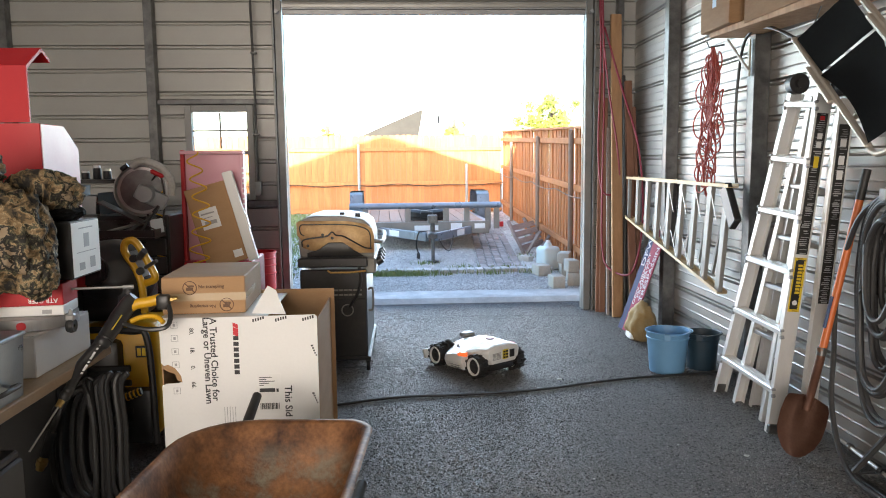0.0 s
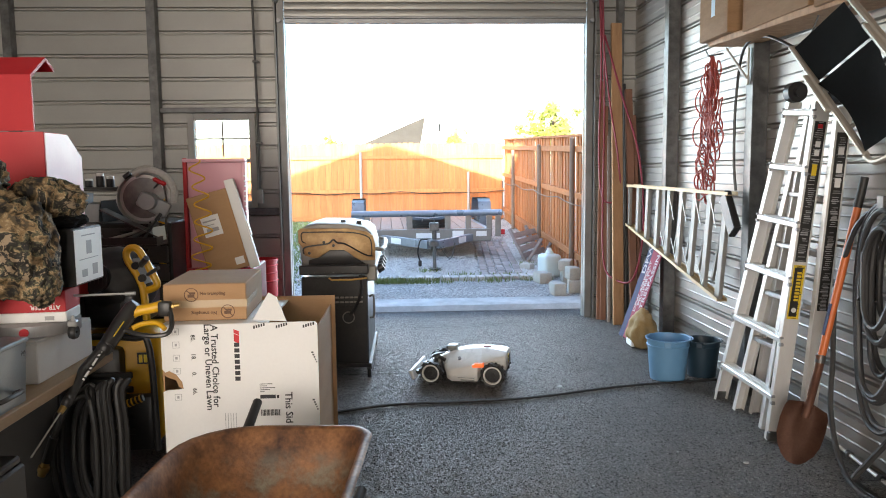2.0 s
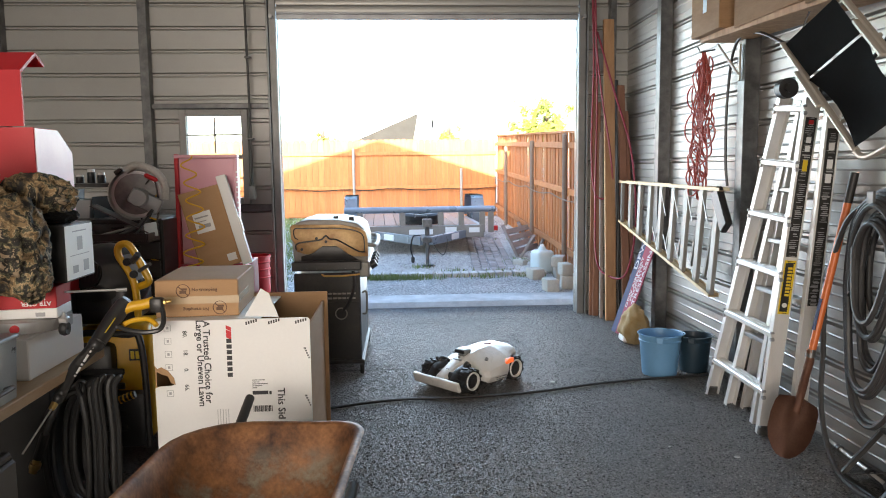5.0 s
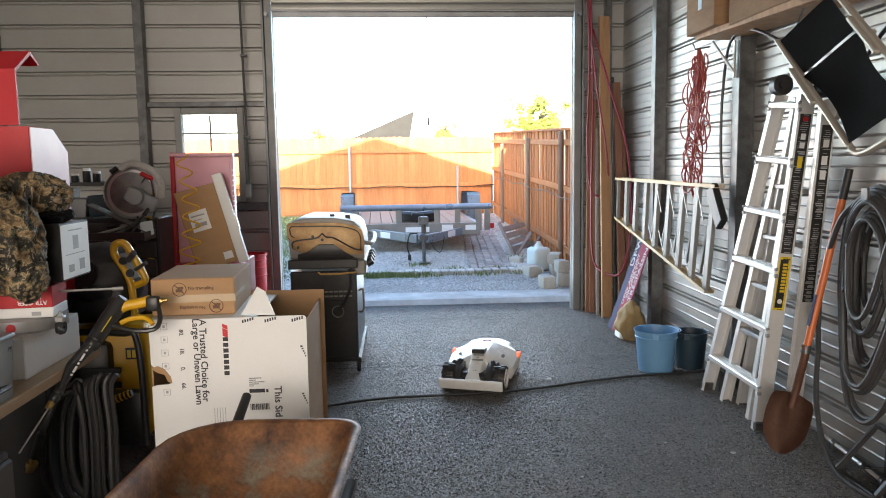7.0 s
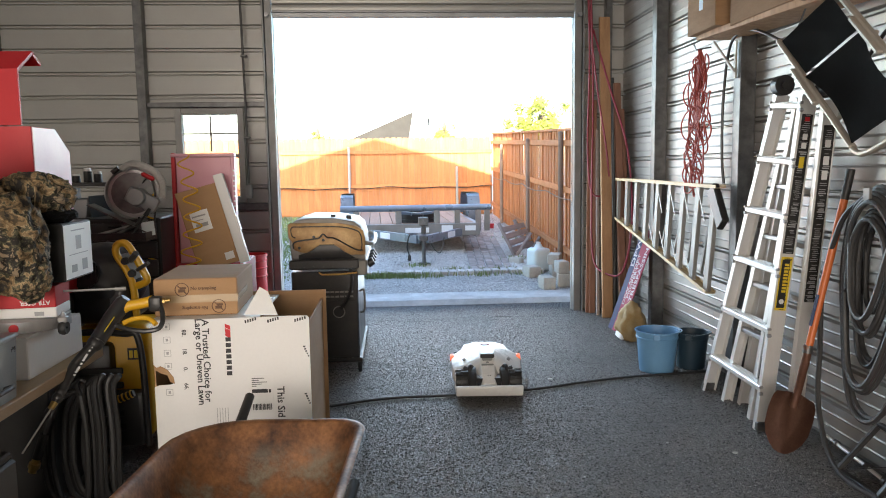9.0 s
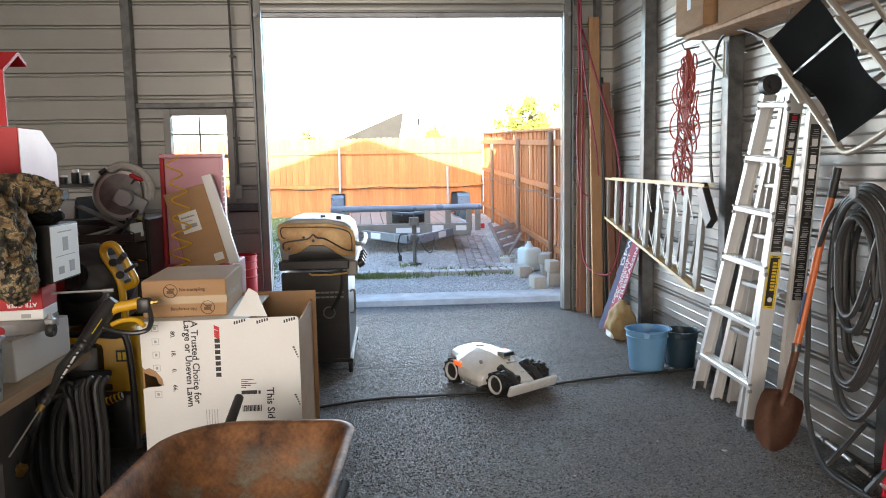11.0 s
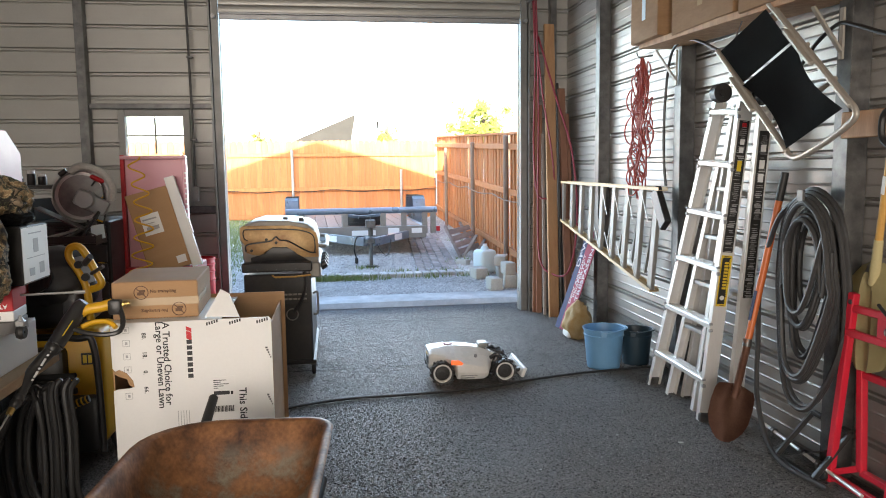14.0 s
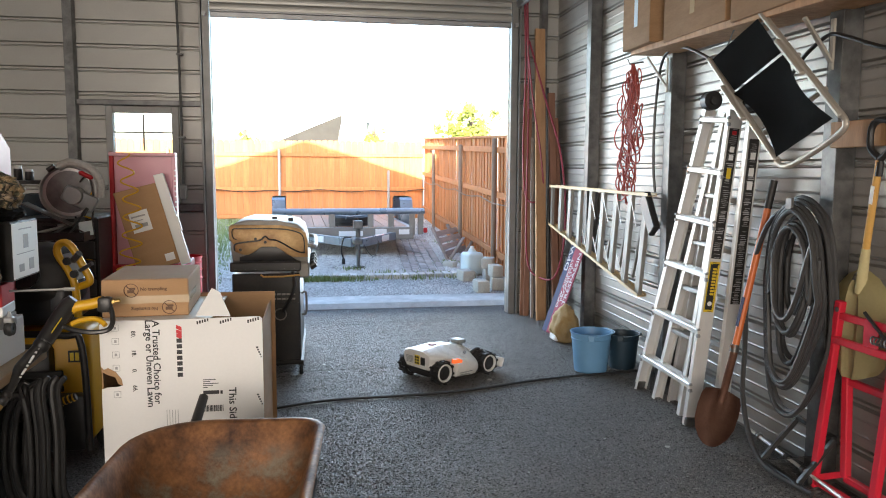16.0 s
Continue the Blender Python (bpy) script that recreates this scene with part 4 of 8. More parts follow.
cyl(bm, c, c + Vector((0, -0.002, 0)), 0.014, seg=16)
part("round_mark", bm, M_INK, st)
st, p, q = rail_sticker(RF, RT, 0.545, 0.945, 0.06, M_STICK, M_INKG, "long black instruction sticker")
for u, v, material in ((0.62, 0.7, M_YSTICK), (0.95, 0.98, M_RED), (0.76, 0.8, M_INK), (0.82, 0.86, M_INK)):
    bm = bmesh.new()
    beam(bm, p.lerp(q, u) + Vector((0, -0.004, 0)), p.lerp(q, v) + Vector((0, -0.004, 0)), 0.003, 0.026, bev=0)
    part("sticker_field", bm, material, st)
st, p, q = rail_sticker(BR_[0], BR_[1], 0.42, 0.93, 0.058, M_STICK, M_INKG, "long black instruction sticker")
for u, v in ((0.7, 0.75), (0.78, 0.83), (0.88, 0.92)):
    bm = bmesh.new()
    beam(bm, p.lerp(q, u) + Vector((0, -0.004, 0)), p.lerp(q, v) + Vector((0, -0.004, 0)), 0.003, 0.03, bev=0)
    part("sticker_field", bm, M_INK, st)
bm = bmesh.new()
beam(bm, IR[0].lerp(IR[1], 0.17) + Vector((-0.002, -0.004, 0)), IR[0].lerp(IR[1], 0.26) + Vector((-0.002, -0.004, 0)), 0.004, 0.042, bev=0)
part("warning_sticker", bm, M_STICK, ladder, "small black and red warning sticker")
for c in (LT, RT + Vector((0.02, -0.06, -0.02))):
    bm = bmesh.new()
    cyl(bm, c + Vector((0.0, 0.01, 0.05)), c + Vector((0.0, -0.05, 0.05)), 0.058, seg=24)
    cyl(bm, c + Vector((0.0, 0.02, 0.05)), c + Vector((0.0, -0.07, 0.05)), 0.026, seg=14)
    part("hinge", bm, M_DKGREY, ladder, "round dark locking hinge")
bm = bmesh.new()
cyl(bm, RT + Vector((0.01, -0.1, 0.02)), RT + Vector((0.01, -0.16, 0.02)), 0.04, 0.03, 16)
part("hinge_knob", bm, M_BLACK, ladder, "black locking knob")

# stepladder hung flat on the wall
hung = thing("stepladder", pose(0, 0, 0), "tan-edged aluminium stepladder hung sideways on studs", "ladder")
T0, T1 = Vector((2.37, 6.50, 1.385)), Vector((2.37, 4.18, 1.37))
B0, B1 = Vector((2.36, 6.48, 1.0)), Vector((2.36, 4.28, 0.62))
for a, b in ((T0, T1), (B0, B1)):
    bm = bmesh.new()
    channel(bm, a, b, 0.022, 0.075)
    part("rail", bm, M_FIBRE, hung, "tan ladder rail")
for k in range(9):
    q = (k + 0.06) / 8.3
    a, b = T0.lerp(T1, q), B0.lerp(B1, q)
    bm = bmesh.new()
    beam(bm, a, b, 0.075 if k else 0.04, 0.03, up=(1, 0, 0), bev=0.004)
    part("step", bm, M_ALUD, hung)
for k in range(8):
    q = (k + 0.5) / 8.3
    a, b = T0.lerp(T1, q) + Vector((0.07, 0, -0.02)), B0.lerp(B1, q) + Vector((0.07, 0.12, 0.06))
    bm = bmesh.new()
    beam(bm, a, b, 0.03, 0.02, bev=0.002)
    part("rear_rung", bm, M_ALUD, hung)
for k in (4, 5, 6, 7):
    q = (k + 0.06) / 8.3
    bm = bmesh.new()
    beam(bm, T0.lerp(T1, q + 0.02) + Vector((-0.03, 0, -0.03)), T0.lerp(T1, q + 0.07) + Vector((-0.03, 0, -0.24)), 0.012, 0.004, bev=0)
    part("brace", bm, M_ALU, hung)
    bm = bmesh.new()
    beam(bm, B0.lerp(B1, q + 0.02) + Vector((-0.03, 0, 0.03)), B0.lerp(B1, q - 0.04) + Vector((-0.03, 0, 0.2)), 0.012, 0.004, bev=0)
    part("brace", bm, M_ALU, hung)
bm = bmesh.new()
beam(bm, T1 + Vector((-0.01, 0.1, 0.0)), T1 + Vector((-0.02, -0.1, -0.25)), 0.12, 0.05, bev=0.01)
part("cap", bm, M_BLACK, hung, "black plastic ladder cap")

# red extension cord in chained loops on a hook
cord = thing("extension_cord", pose(2.4, 4.6, 2.36), "orange-red extension cord hanging in chained loops", "cord")
rn = random.Random(11)
for k in range(48):
    bm = bmesh.new()
    q = k / 47
    z = -0.07 - 0.92 * q + rn.uniform(-0.03, 0.03)
    spread = 0.035 + 0.12 * math.sin(math.pi * min(1, q * 0.95 + 0.05))
    c = Vector((rn.uniform(-0.06, 0.0), spread * math.sin(k * 2.4 + rn.uniform(-0.4, 0.4)) + 0.05 * q, z))
    a, bq, w = rn.uniform(0.03, 0.05) + 0.05 * q, rn.uniform(0.06, 0.1) + 0.02 * q, rn.uniform(-0.5, 0.5)
    pts = []
    for j in range(16):
        u = 2 * math.pi * j / 16
        py, pz = a * math.cos(u), bq * math.sin(u)
        pts.append(c + Vector((0.012 * math.sin(u * 2 + k), py * math.cos(w) - pz * math.sin(w), py * math.sin(w) + pz * math.cos(w))))
    tube(bm, pts, 0.0055, 6, closed=True)
    part("loop", bm, M_REDROPE, cord)
for k in range(13):
    bm = bmesh.new()
    y0 = rn.uniform(-0.05, 0.05)
    tube(bm, curve([(-0.02, y0 * 0.4, 0.0), (-0.04 + 0.005 * k, y0, -0.2), (-0.03, y0 * 1.6, -0.45), (-0.03, -y0, -0.62)], 6), 0.0062, 6)
    part("strand", bm, M_REDROPE, cord)
bm = bmesh.new()
tube(bm, [(0.06, 0, 0.02), (-0.05, 0, 0.0), (-0.07, 0, 0.04)], 0.006, 6)
part("hook", bm, M_STEEL, cord)

# black cable from the shelf down the stud
bm = bmesh.new()
tube(bm, curve([(2.36, 3.4, 2.22), (2.37, 3.8, 2.36), (2.38, 4.1, 2.33), (2.39, 4.22, 2.0), (2.39, 4.22, 1.6), (2.4, 4.2, 1.4)], 8), 0.01, 8)
tube(bm, curve([(2.41, 2.75, 2.0), (2.41, 2.65, 2.08), (2.41, 2.567, 2.141), (2.41, 2.418, 2.198), (2.41, 2.287, 2.165), (2.41, 2.14, 2.11), (2.41, 2.01, 2.075), (2.41, 1.7, 2.06), (2.41, 1.3, 2.1)], 8), 0.01, 8)
solo("black_cable", bm, M_BLACK, "black cable draped from the shelf down a stud", "cable")

# wooden shelf on brackets with cartons
shelf = thing("wall_shelf", pose(0, 0, 0), "long pine board shelf on white steel brackets", "shelf")
bm = bmesh.new()
m = Matrix.Translation((2.21, 4.27, 2.372)) @ pose(0, 0, 0, 2.0)
box(bm, 0, 0.27, -4.6, 0, 0, 0.04, m, bev=0.003)
part("board", bm, M_WOOD, shelf)
for yy, zz in ((4.11, 2.36), (2.4, 2.29), (0.8, 2.24)):
    bm = bmesh.new()
    beam(bm, (2.24, yy, zz - 0.012), (2.43, yy, zz - 0.012), 0.03, 0.012)
    beam(bm, (2.415, yy, zz - 0.02), (2.415, yy, zz - 0.26), 0.03, 0.012)
    beam(bm, (2.26, yy, zz - 0.02), (2.41, yy, zz - 0.22), 0.03, 0.012)
    part("bracket", bm, M_BEIGE, shelf, "painted steel bracket")


def carton(name, x0, x1, y0, y1, z0, z1, label, tape=None, m=None, material=None):
    t = thing(name, m or pose((x0 + x1) / 2, (y0 + y1) / 2, z0), label, "box", "cardboard boxes")
    hx, hy, h = (x1 - x0) / 2, (y1 - y0) / 2, z1 - z0
    bm = bmesh.new()
    box(bm, -hx, hx, -hy, hy, 0, h - 0.004, bev=0.004)
    part("body", bm, material or M_CARD, t)
    for s in (-1, 1):
        bm = bmesh.new()
        box(bm, -hx + 0.002, hx - 0.002, min(s * 0.002, s * (hy - 0.002)), max(s * 0.002, s * (hy - 0.002)), h - 0.003, h + 0.001)
        part("flap", bm, material or M_CARD, t)
    if tape:
        bm = bmesh.new()
        box(bm, -hx - 0.0015, hx + 0.0015, -0.028, 0.028, h - 0.001, h + 0.0025)
        box(bm, -hx - 0.0022, -hx - 0.0008, -0.028, 0.028, h * 0.3, h)
        part("tape", bm, tape, t, "strip of packing tape")
    return t


M_TAPE = mat("clear_tape", (0.46, 0.34, 0.2), 0.25, 0, (0.4, 0.28, 0.16), 6, 0.4, 60, 0.05, 0.02)
M_TAPEB = mat("pale_blue_tape", (0.55, 0.68, 0.8), 0.4, 0, (0.45, 0.58, 0.7), 6, 0.4, 60, 0.05, 0.02)
SH = lambda y: 2.413 - (4.27 - y) * 0.035
carton("cardboard_box", 2.16, 2.48, 3.86, 4.3, SH(4.2) - 0.012, 2.85, "brown cardboard box with pale tape on the shelf", M_TAPEB, None, M_CARDD)
carton("cardboard_box", 2.2, 2.48, 3.0, 3.74, SH(3.7) - 0.022, 2.75, "taped brown cardboard box on the shelf", M_TAPE, None, M_CARDD)
carton("cardboard_box", 2.19, 2.47, 2.2, 2.93, SH(2.9) - 0.022, 2.66, "worn brown cardboard box on the shelf", M_TAPE, None, M_CARDD)
carton("cardboard_box", 2.19, 2.47, 1.4, 2.1, SH(2.0) - 0.02, 2.7, "plain brown cardboard box on the shelf", M_TAPE, None, M_CARDD)

# folded chair hanging from the shelf
chair = thing("folding_chair", pose(0, 0, 0), "black fabric folding lounge chair hung under the shelf", "chair")
# corners of the frame in the hanging plane
CT, CR = Vector((2.22, 3.16, 2.17)), Vector((2.22, 2.67, 2.33))
CL, CB = Vector((2.20, 2.46, 1.60)), Vector((2.20, 2.02, 1.78))
for a, b in ((CT, CL), (CR, CB)):
    bm = bmesh.new()
    beam(bm, a + (a - b) * 0.04, b, 0.024, 0.038, bev=0.008)
    part("frame_rail", bm, M_BEIGE, chair)
    bm = bmesh.new()
    p, q = a.lerp(b, 0.28) + Vector((-0.035, 0, 0)), a.lerp(b, 0.62) + Vector((-0.035, 0, 0))
    beam(bm, p, q, 0.022, 0.03, bev=0.006)
    part("armrest", bm, M_BEIGE, chair)
bm = bmesh.new()
tube(bm, curve([CL.lerp(CT, 0.08), CL + (CL - CT) * 0.03, CL.lerp(CB, 0.12) + (CL - CT) * 0.075, CL.lerp(CB, 0.5) + (CL - CT) * 0.085, CL.lerp(CB, 0.88) + (CB - CR) * 0.075, CB + (CB - CR) * 0.03, CB.lerp(CR, 0.08)], 6), 0.014, 10)
part("foot_bow", bm, M_BEIGE, chair)
for q in (0.02, 0.42, 0.75):
    bm = bmesh.new()
    cyl(bm, CT.lerp(CL, q) + Vector((0.03, 0, 0)), CR.lerp(CB, q) + Vector((0.03, 0, 0)), 0.011, seg=10)
    part("crossbar", bm, M_BEIGE, chair)


def panel(a, b, c, d, bulge, waist, material, name):
    """A stretched cloth between four corners, narrower at its waist."""
    bm = bmesh.new()
    n = 10
    rows = []
    nrm = (b - a).cross(d - a).normalized()
    for j in range(n + 1):
        v = j / n
        l, r = a.lerp(d, v), b.lerp(c, v)
        w = waist * math.sin(math.pi * v)
        l, r = l.lerp(r, w), r.lerp(l, w)
        rows.append([bm.verts.new(l.lerp(r, i / n) + nrm * bulge * math.sin(math.pi * i / n) * math.sin(math.pi * v)) for i in range(n + 1)])
    for j in range(n):
        for i in range(n):
            bm.faces.new((rows[j][i], rows[j][i + 1], rows[j + 1][i + 1], rows[j + 1][i]))
    bmesh.ops.solidify(bm, geom=bm.faces[:], thickness=0.03)
    part(name, bm, material, chair)


f = Vector((-0.012, 0, 0))
panel(CT.lerp(CR, 0.06) + f, CR.lerp(CT, 0.06) + f, CR.lerp(CB, 0.36).lerp(CT.lerp(CL, 0.36), 0.08) + f, CT.lerp(CL, 0.36).lerp(CR.lerp(CB, 0.36), 0.08) + f, 0.02, 0.0, M_FABRIC, "backrest")
panel(CT.lerp(CL, 0.39).lerp(CR, 0.04) + f, CR.lerp(CB, 0.39).lerp(CT, 0.02) + f, CB.lerp(CL, 0.03) + f * 3, CL.lerp(CB, 0.1) + f * 3, 0.03, 0.13, M_FABRIC, "seat")
bm = bmesh.new()
tube(bm, [CT + Vector((0.03, -0.1, 0.05)), CT + Vector((0.06, -0.12, 0.16)), CT + Vector((0.12, -0.1, 0.18))], 0.005, 6)
part("hanging_hook", bm, M_STEEL, chair)

# round-point shovel
sh = thing("shovel", pose(0, 0, 0), "rusty round-point shovel with orange handle leaning on the wall", "shovel")
hb, ht = Vector((2.225, 2.8, 0.56)), Vector((2.42, 2.81, 1.5))
bm = bmesh.new()
cyl(bm, hb, hb.lerp(ht, 0.84), 0.019, 0.019, 14)
part("handle", bm, M_ORG, sh, "orange fibreglass handle")
bm = bmesh.new()
cyl(bm, hb.lerp(ht, 0.84), ht, 0.021, 0.02, 14)
part("grip", bm, M_RUBBER, sh, "black rubber grip")
bm = bmesh.new()
beam(bm, hb.lerp(ht, 0.16) + Vector((-0.019, 0, 0)), hb.lerp(ht, 0.33) + Vector((-0.019, 0, 0)), 0.026, 0.003, bev=0)
part("handle_label", bm, M_SIGNB, sh, "worn handle label")
bm = bmesh.new()
tip = Vector((2.14, 2.88, 0.0))
dn = (tip - hb).normalized()
out = Vector((-0.62, -0.75, 0.1))
out = (out - dn * dn.dot(out)).normalized()
sd = dn.cross(out)
tube(bm, curve([hb + Vector((0.0, 0, 0.05)), hb, hb + dn * 0.1 - out * 0.012, hb + dn * 0.2 - out * 0.03, hb + dn * 0.3 - out * 0.026], 5), 0.021, 12)
rows = []
for q, w in ((0.225, 0.03), (0.235, 0.092), (0.27, 0.106), (0.34, 0.112), (0.42, 0.108), (0.48, 0.09), (0.53, 0.06), (0.558, 0.032), (0.567, 0.008)):
    row = []
    for i in range(13):
        u = i / 6 - 1
        ridge = 0.034 * math.exp(-(u * 3.2) ** 2) * max(0, 1 - (q - 0.22) / 0.24)
        row.append(bm.verts.new(hb + dn * q + sd * (u * w) + out * (0.04 * u * u * (w / 0.12) - 0.05 + ridge + 0.09 * (q - 0.22) + (0.014 if q < 0.24 and abs(u) > 0.35 else 0))))
    rows.append(row)
fs = []
for a, b in zip(rows, rows[1:]):
    for i in range(12):
        fs.append(bm.faces.new((a[i], a[i + 1], b[i + 1], b[i])))
bmesh.ops.solidify(bm, geom=fs, thickness=0.004)
part("blade", bm, M_SPADE, sh, "rust-brown steel blade")
bm = bmesh.new()
cyl(bm, hb + Vector((0.001, 0, 0.01)), hb + Vector((0.006, 0, 0.05)), 0.025, 0.023, 14)
part("collar", bm, M_STEEL, sh, "steel collar")

# coiled air hose
hose = thing("coiled_hose", pose(0, 0, 0), "thick grey-black rubber hose coiled on a wall hook", "hose")
rn = random.Random(5)
for k in range(11):
    bm = bmesh.new()
    yc, w, top, bot, xo = 2.5 + rn.uniform(-0.03, 0.03), 0.25 + 0.02 * rn.uniform(-1, 1) - 0.012 * k, 1.42 - 0.016 * k, 0.3 + 0.055 * k + rn.uniform(-0.05, 0.05), 2.41 - 0.02 * (k % 5) - 0.012 * rn.random()
    pts = [(xo - 0.02, yc, top), (xo - 0.01, yc + w * 0.72, top - 0.11), (xo, yc + w, top - 0.36), (xo, yc + w * 0.95, bot + 0.35), (xo - 0.03, yc + w * 0.5, bot + 0.07), (xo - 0.04, yc - 0.02, bot), (xo - 0.03, yc - w * 0.55, bot + 0.1), (xo, yc - w, bot + 0.4), (xo, yc - w * 0.95, top - 0.36), (xo - 0.01, yc - w * 0.68, top - 0.1)]
    tube(bm, curve(pts, 5, closed=True), 0.0135, 8, closed=True)
    part("coil", bm, M_HOSE, hose)
bm = bmesh.new()
tube(bm, curve([(2.38, 2.6, 1.38), (2.34, 2.74, 1.25), (2.33, 2.86, 0.9), (2.34, 2.88, 0.55), (2.33, 2.86, 0.3), (2.3, 2.72, 0.1), (2.26, 2.5, 0.03), (2.3, 2.2, 0.02)], 7), 0.0135, 8)
part("loose_end", bm, M_HOSE, hose)
bm = bmesh.new()
beam(bm, (2.5, 2.5, 1.36), (2.3, 2.5, 1.36), 0.05, 0.02)
beam(bm, (2.305, 2.5, 1.36), (2.305, 2.5, 1.42), 0.05, 0.014)
part("hook", bm, M_STEEL, hose)

# wood rail, garden fork/scoop, hand truck, stand
bm = bmesh.new()
box(bm, 2.385, 2.425, 0.6, 2.34, 1.66, 1.78, bev=0.004)
setting("trim_wood_rail", bm, M_WOOD, "horizontal pine board screwed to the studs", "rail")
scoop = thing("scoop_shovel", pose(0, 0, 0), "yellow-handled scoop shovel hanging on the wall rail", "shovel")
a, b = Vector((2.44, 2.146, 1.04)), Vector((2.365, 1.99, 1.6))
bm = bmesh.new()
cyl(bm, a.lerp(b, 0.28), b, 0.017, 0.016, 12)
part("handle", bm, M_YEL, scoop, "yellow wooden handle")
bm = bmesh.new()
cyl(bm, a + Vector((0, 0.0, -0.04)), a.lerp(b, 0.3), 0.026, 0.02, 12)
part("socket", bm, M_CREAM, scoop)
bm = bmesh.new()
beam(bm, a.lerp(b, 0.66) + Vector((-0.0165, -0.004, 0)), a.lerp(b, 0.8) + Vector((-0.0165, -0.004, 0)), 0.02, 0.003, bev=0)
part("handle_label", bm, M_CARDW, scoop, "small pale handle label")
bm = bmesh.new()
tube(bm, curve([b + Vector((0, 0, -0.07)), b + Vector((0, 0, 0.0)), b + Vector((0, 0.055, 0.05)), b + Vector((0, 0.06, 0.13)), b + Vector((0, 0.03, 0.165)), b + Vector((0, -0.03, 0.165)), b + Vector((0, -0.06, 0.13)), b + Vector((0, -0.055, 0.05)), b + Vector((0, 0, 0.0))], 6), 0.0145, 8)
part("grip", bm, M_RUBBER, scoop, "black D-shaped grip")
bm = bmesh.new()
rows = []
for q, w in ((0.0, 0.035), (0.03, 0.1), (0.09, 0.165), (0.18, 0.185), (0.32, 0.18), (0.42, 0.165), (0.46, 0.13)):
    rows.append([bm.verts.new((2.475 - 0.06 * (1 - (i / 8 - 1) ** 2) + 0.035 * math.exp(-((i / 8 - 1) * 5) ** 2) * (1 - q) - 0.006 * (i % 4 == 2), 2.17 + (i / 8 - 1) * w, 1.05 - q + 0.05 * (i / 8 - 1) ** 2)) for i in range(17)])
fs = [bm.faces.new((r0[i], r0[i + 1], r1[i + 1], r1[i])) for r0, r1 in zip(rows, rows[1:]) for i in range(16)]
bmesh.ops.solidify(bm, geom=fs, thickness=0.005)
part("blade", bm, M_CREAM, scoop, "pale yellow plastic blade")

M_REDP = mat("hand_truck_red", (0.62, 0.02, 0.045), 0.35, 0, (0.5, 0.02, 0.04), 8, 0.6, 120, 0.08, 0.03, coat=0.3)
truck = thing("hand_truck", pose(0, 0, 0), "bright red steel hand truck standing by the wall", "hand truck")
P1, P2, P3 = (Vector((2.4, 2.33, 0.0)), Vector((2.4, 2.214, 0.95))), (Vector((2.455, 2.18, 0.1)), Vector((2.46, 2.235, 0.92))), (Vector((2.4, 1.94, 0.0)), Vector((2.4, 1.85, 0.95)))
P4 = (Vector((2.455, 1.86, 0.1)), Vector((2.46, 1.87, 0.92)))
for p, q in (P1, P2, P3, P4):
    bm = bmesh.new()
    beam(bm, p, q, 0.042, 0.036, bev=0.005)
    part("upright", bm, M_REDP, truck)
for (a, b), z in (((P1, P3), 0.88), ((P1, P3), 0.765), ((P2, P4), 0.565), ((P1, P3), 0.035), ((P2, P4), 0.1)):
    bm = bmesh.new()
    qa, qb = (z - a[0].z) / (a[1].z - a[0].z), (z - b[0].z) / (b[1].z - b[0].z)
    o = Vector((-0.012 if z == 0.765 else 0, 0, 0))
    beam(bm, a[0].lerp(a[1], qa) + o, b[0].lerp(b[1], qb) + o, 0.034, 0.03, bev=0.005)
    part("crossbar", bm, M_REDP, truck)
for a, b in ((P1, P2), (P3, P4)):
    bm = bmesh.new()
    beam(bm, a[0] + Vector((0, 0, 0.04)), b[0] + Vector((0, 0, 0.02)), 0.03, 0.024, bev=0.004)
    part("base_tie", bm, M_REDP, truck)
bm = bmesh.new()
box(bm, 2.386, 2.394, 1.955, 2.045, 0.78, 0.9, bev=0.002)
part("gusset", bm, M_REDP, truck, "red welded plate")
bm = bmesh.new()
tube(bm, [(2.37 + 0.016 * math.cos(k * 0.7), 1.97 - 0.0022 * k, 0.82 + 0.016 * math.sin(k * 0.7)) for k in range(60)], 0.004, 6)
part("spring", bm, M_STEEL, truck, "dark coil spring")
bm = bmesh.new()
cyl(bm, (2.375, 2.03, 0.93), (2.375, 1.86, 0.81), 0.008, seg=8)
part("lock_rod", bm, M_BLACK, truck)
for p in (P1, P3):
    bm = bmesh.new()
    m = Matrix.Translation(p[0] + Vector((-0.024, 0.012, 0.03))) @ pose(0, 0, 0, 0, 90)
    lathe(bm, [(0.006, -0.012), (0.025, -0.013), (0.03, -0.008), (0.03, 0.008), (0.025, 0.013), (0.006, 0.012)], 18, m)
    part("wheel", bm, M_RUBBER, truck)
    bm = bmesh.new()
    cyl(bm, p[1] + Vector((-0.022, 0, -0.04)), p[1] + Vector((-0.015, 0, -0.04)), 0.012, seg=10)
    part("bolt", bm, M_STEEL, truck)
stand = thing("steel_stand", pose(0, 0, 0), "low black steel floor stand with a bright axle rod", "stand")
SA, SB, SC, SD = Vector((2.315, 2.636, 0.015)), Vector((2.313, 2.327, 0.015)), Vector((2.475, 2.289, 0.25)), Vector((2.475, 2.575, 0.26))
for nm, a, b in (("front_bar", SA, SB), ("side_bar", SA, SD), ("side_bar", SB, SC), ("rear_bar", SD, SC)):
    bm = bmesh.new()
    beam(bm, a, b, 0.032, 0.022, up=(0, 0, 1), bev=0.004)
    part(nm, bm, M_BLACK, stand)
bm = bmesh.new()
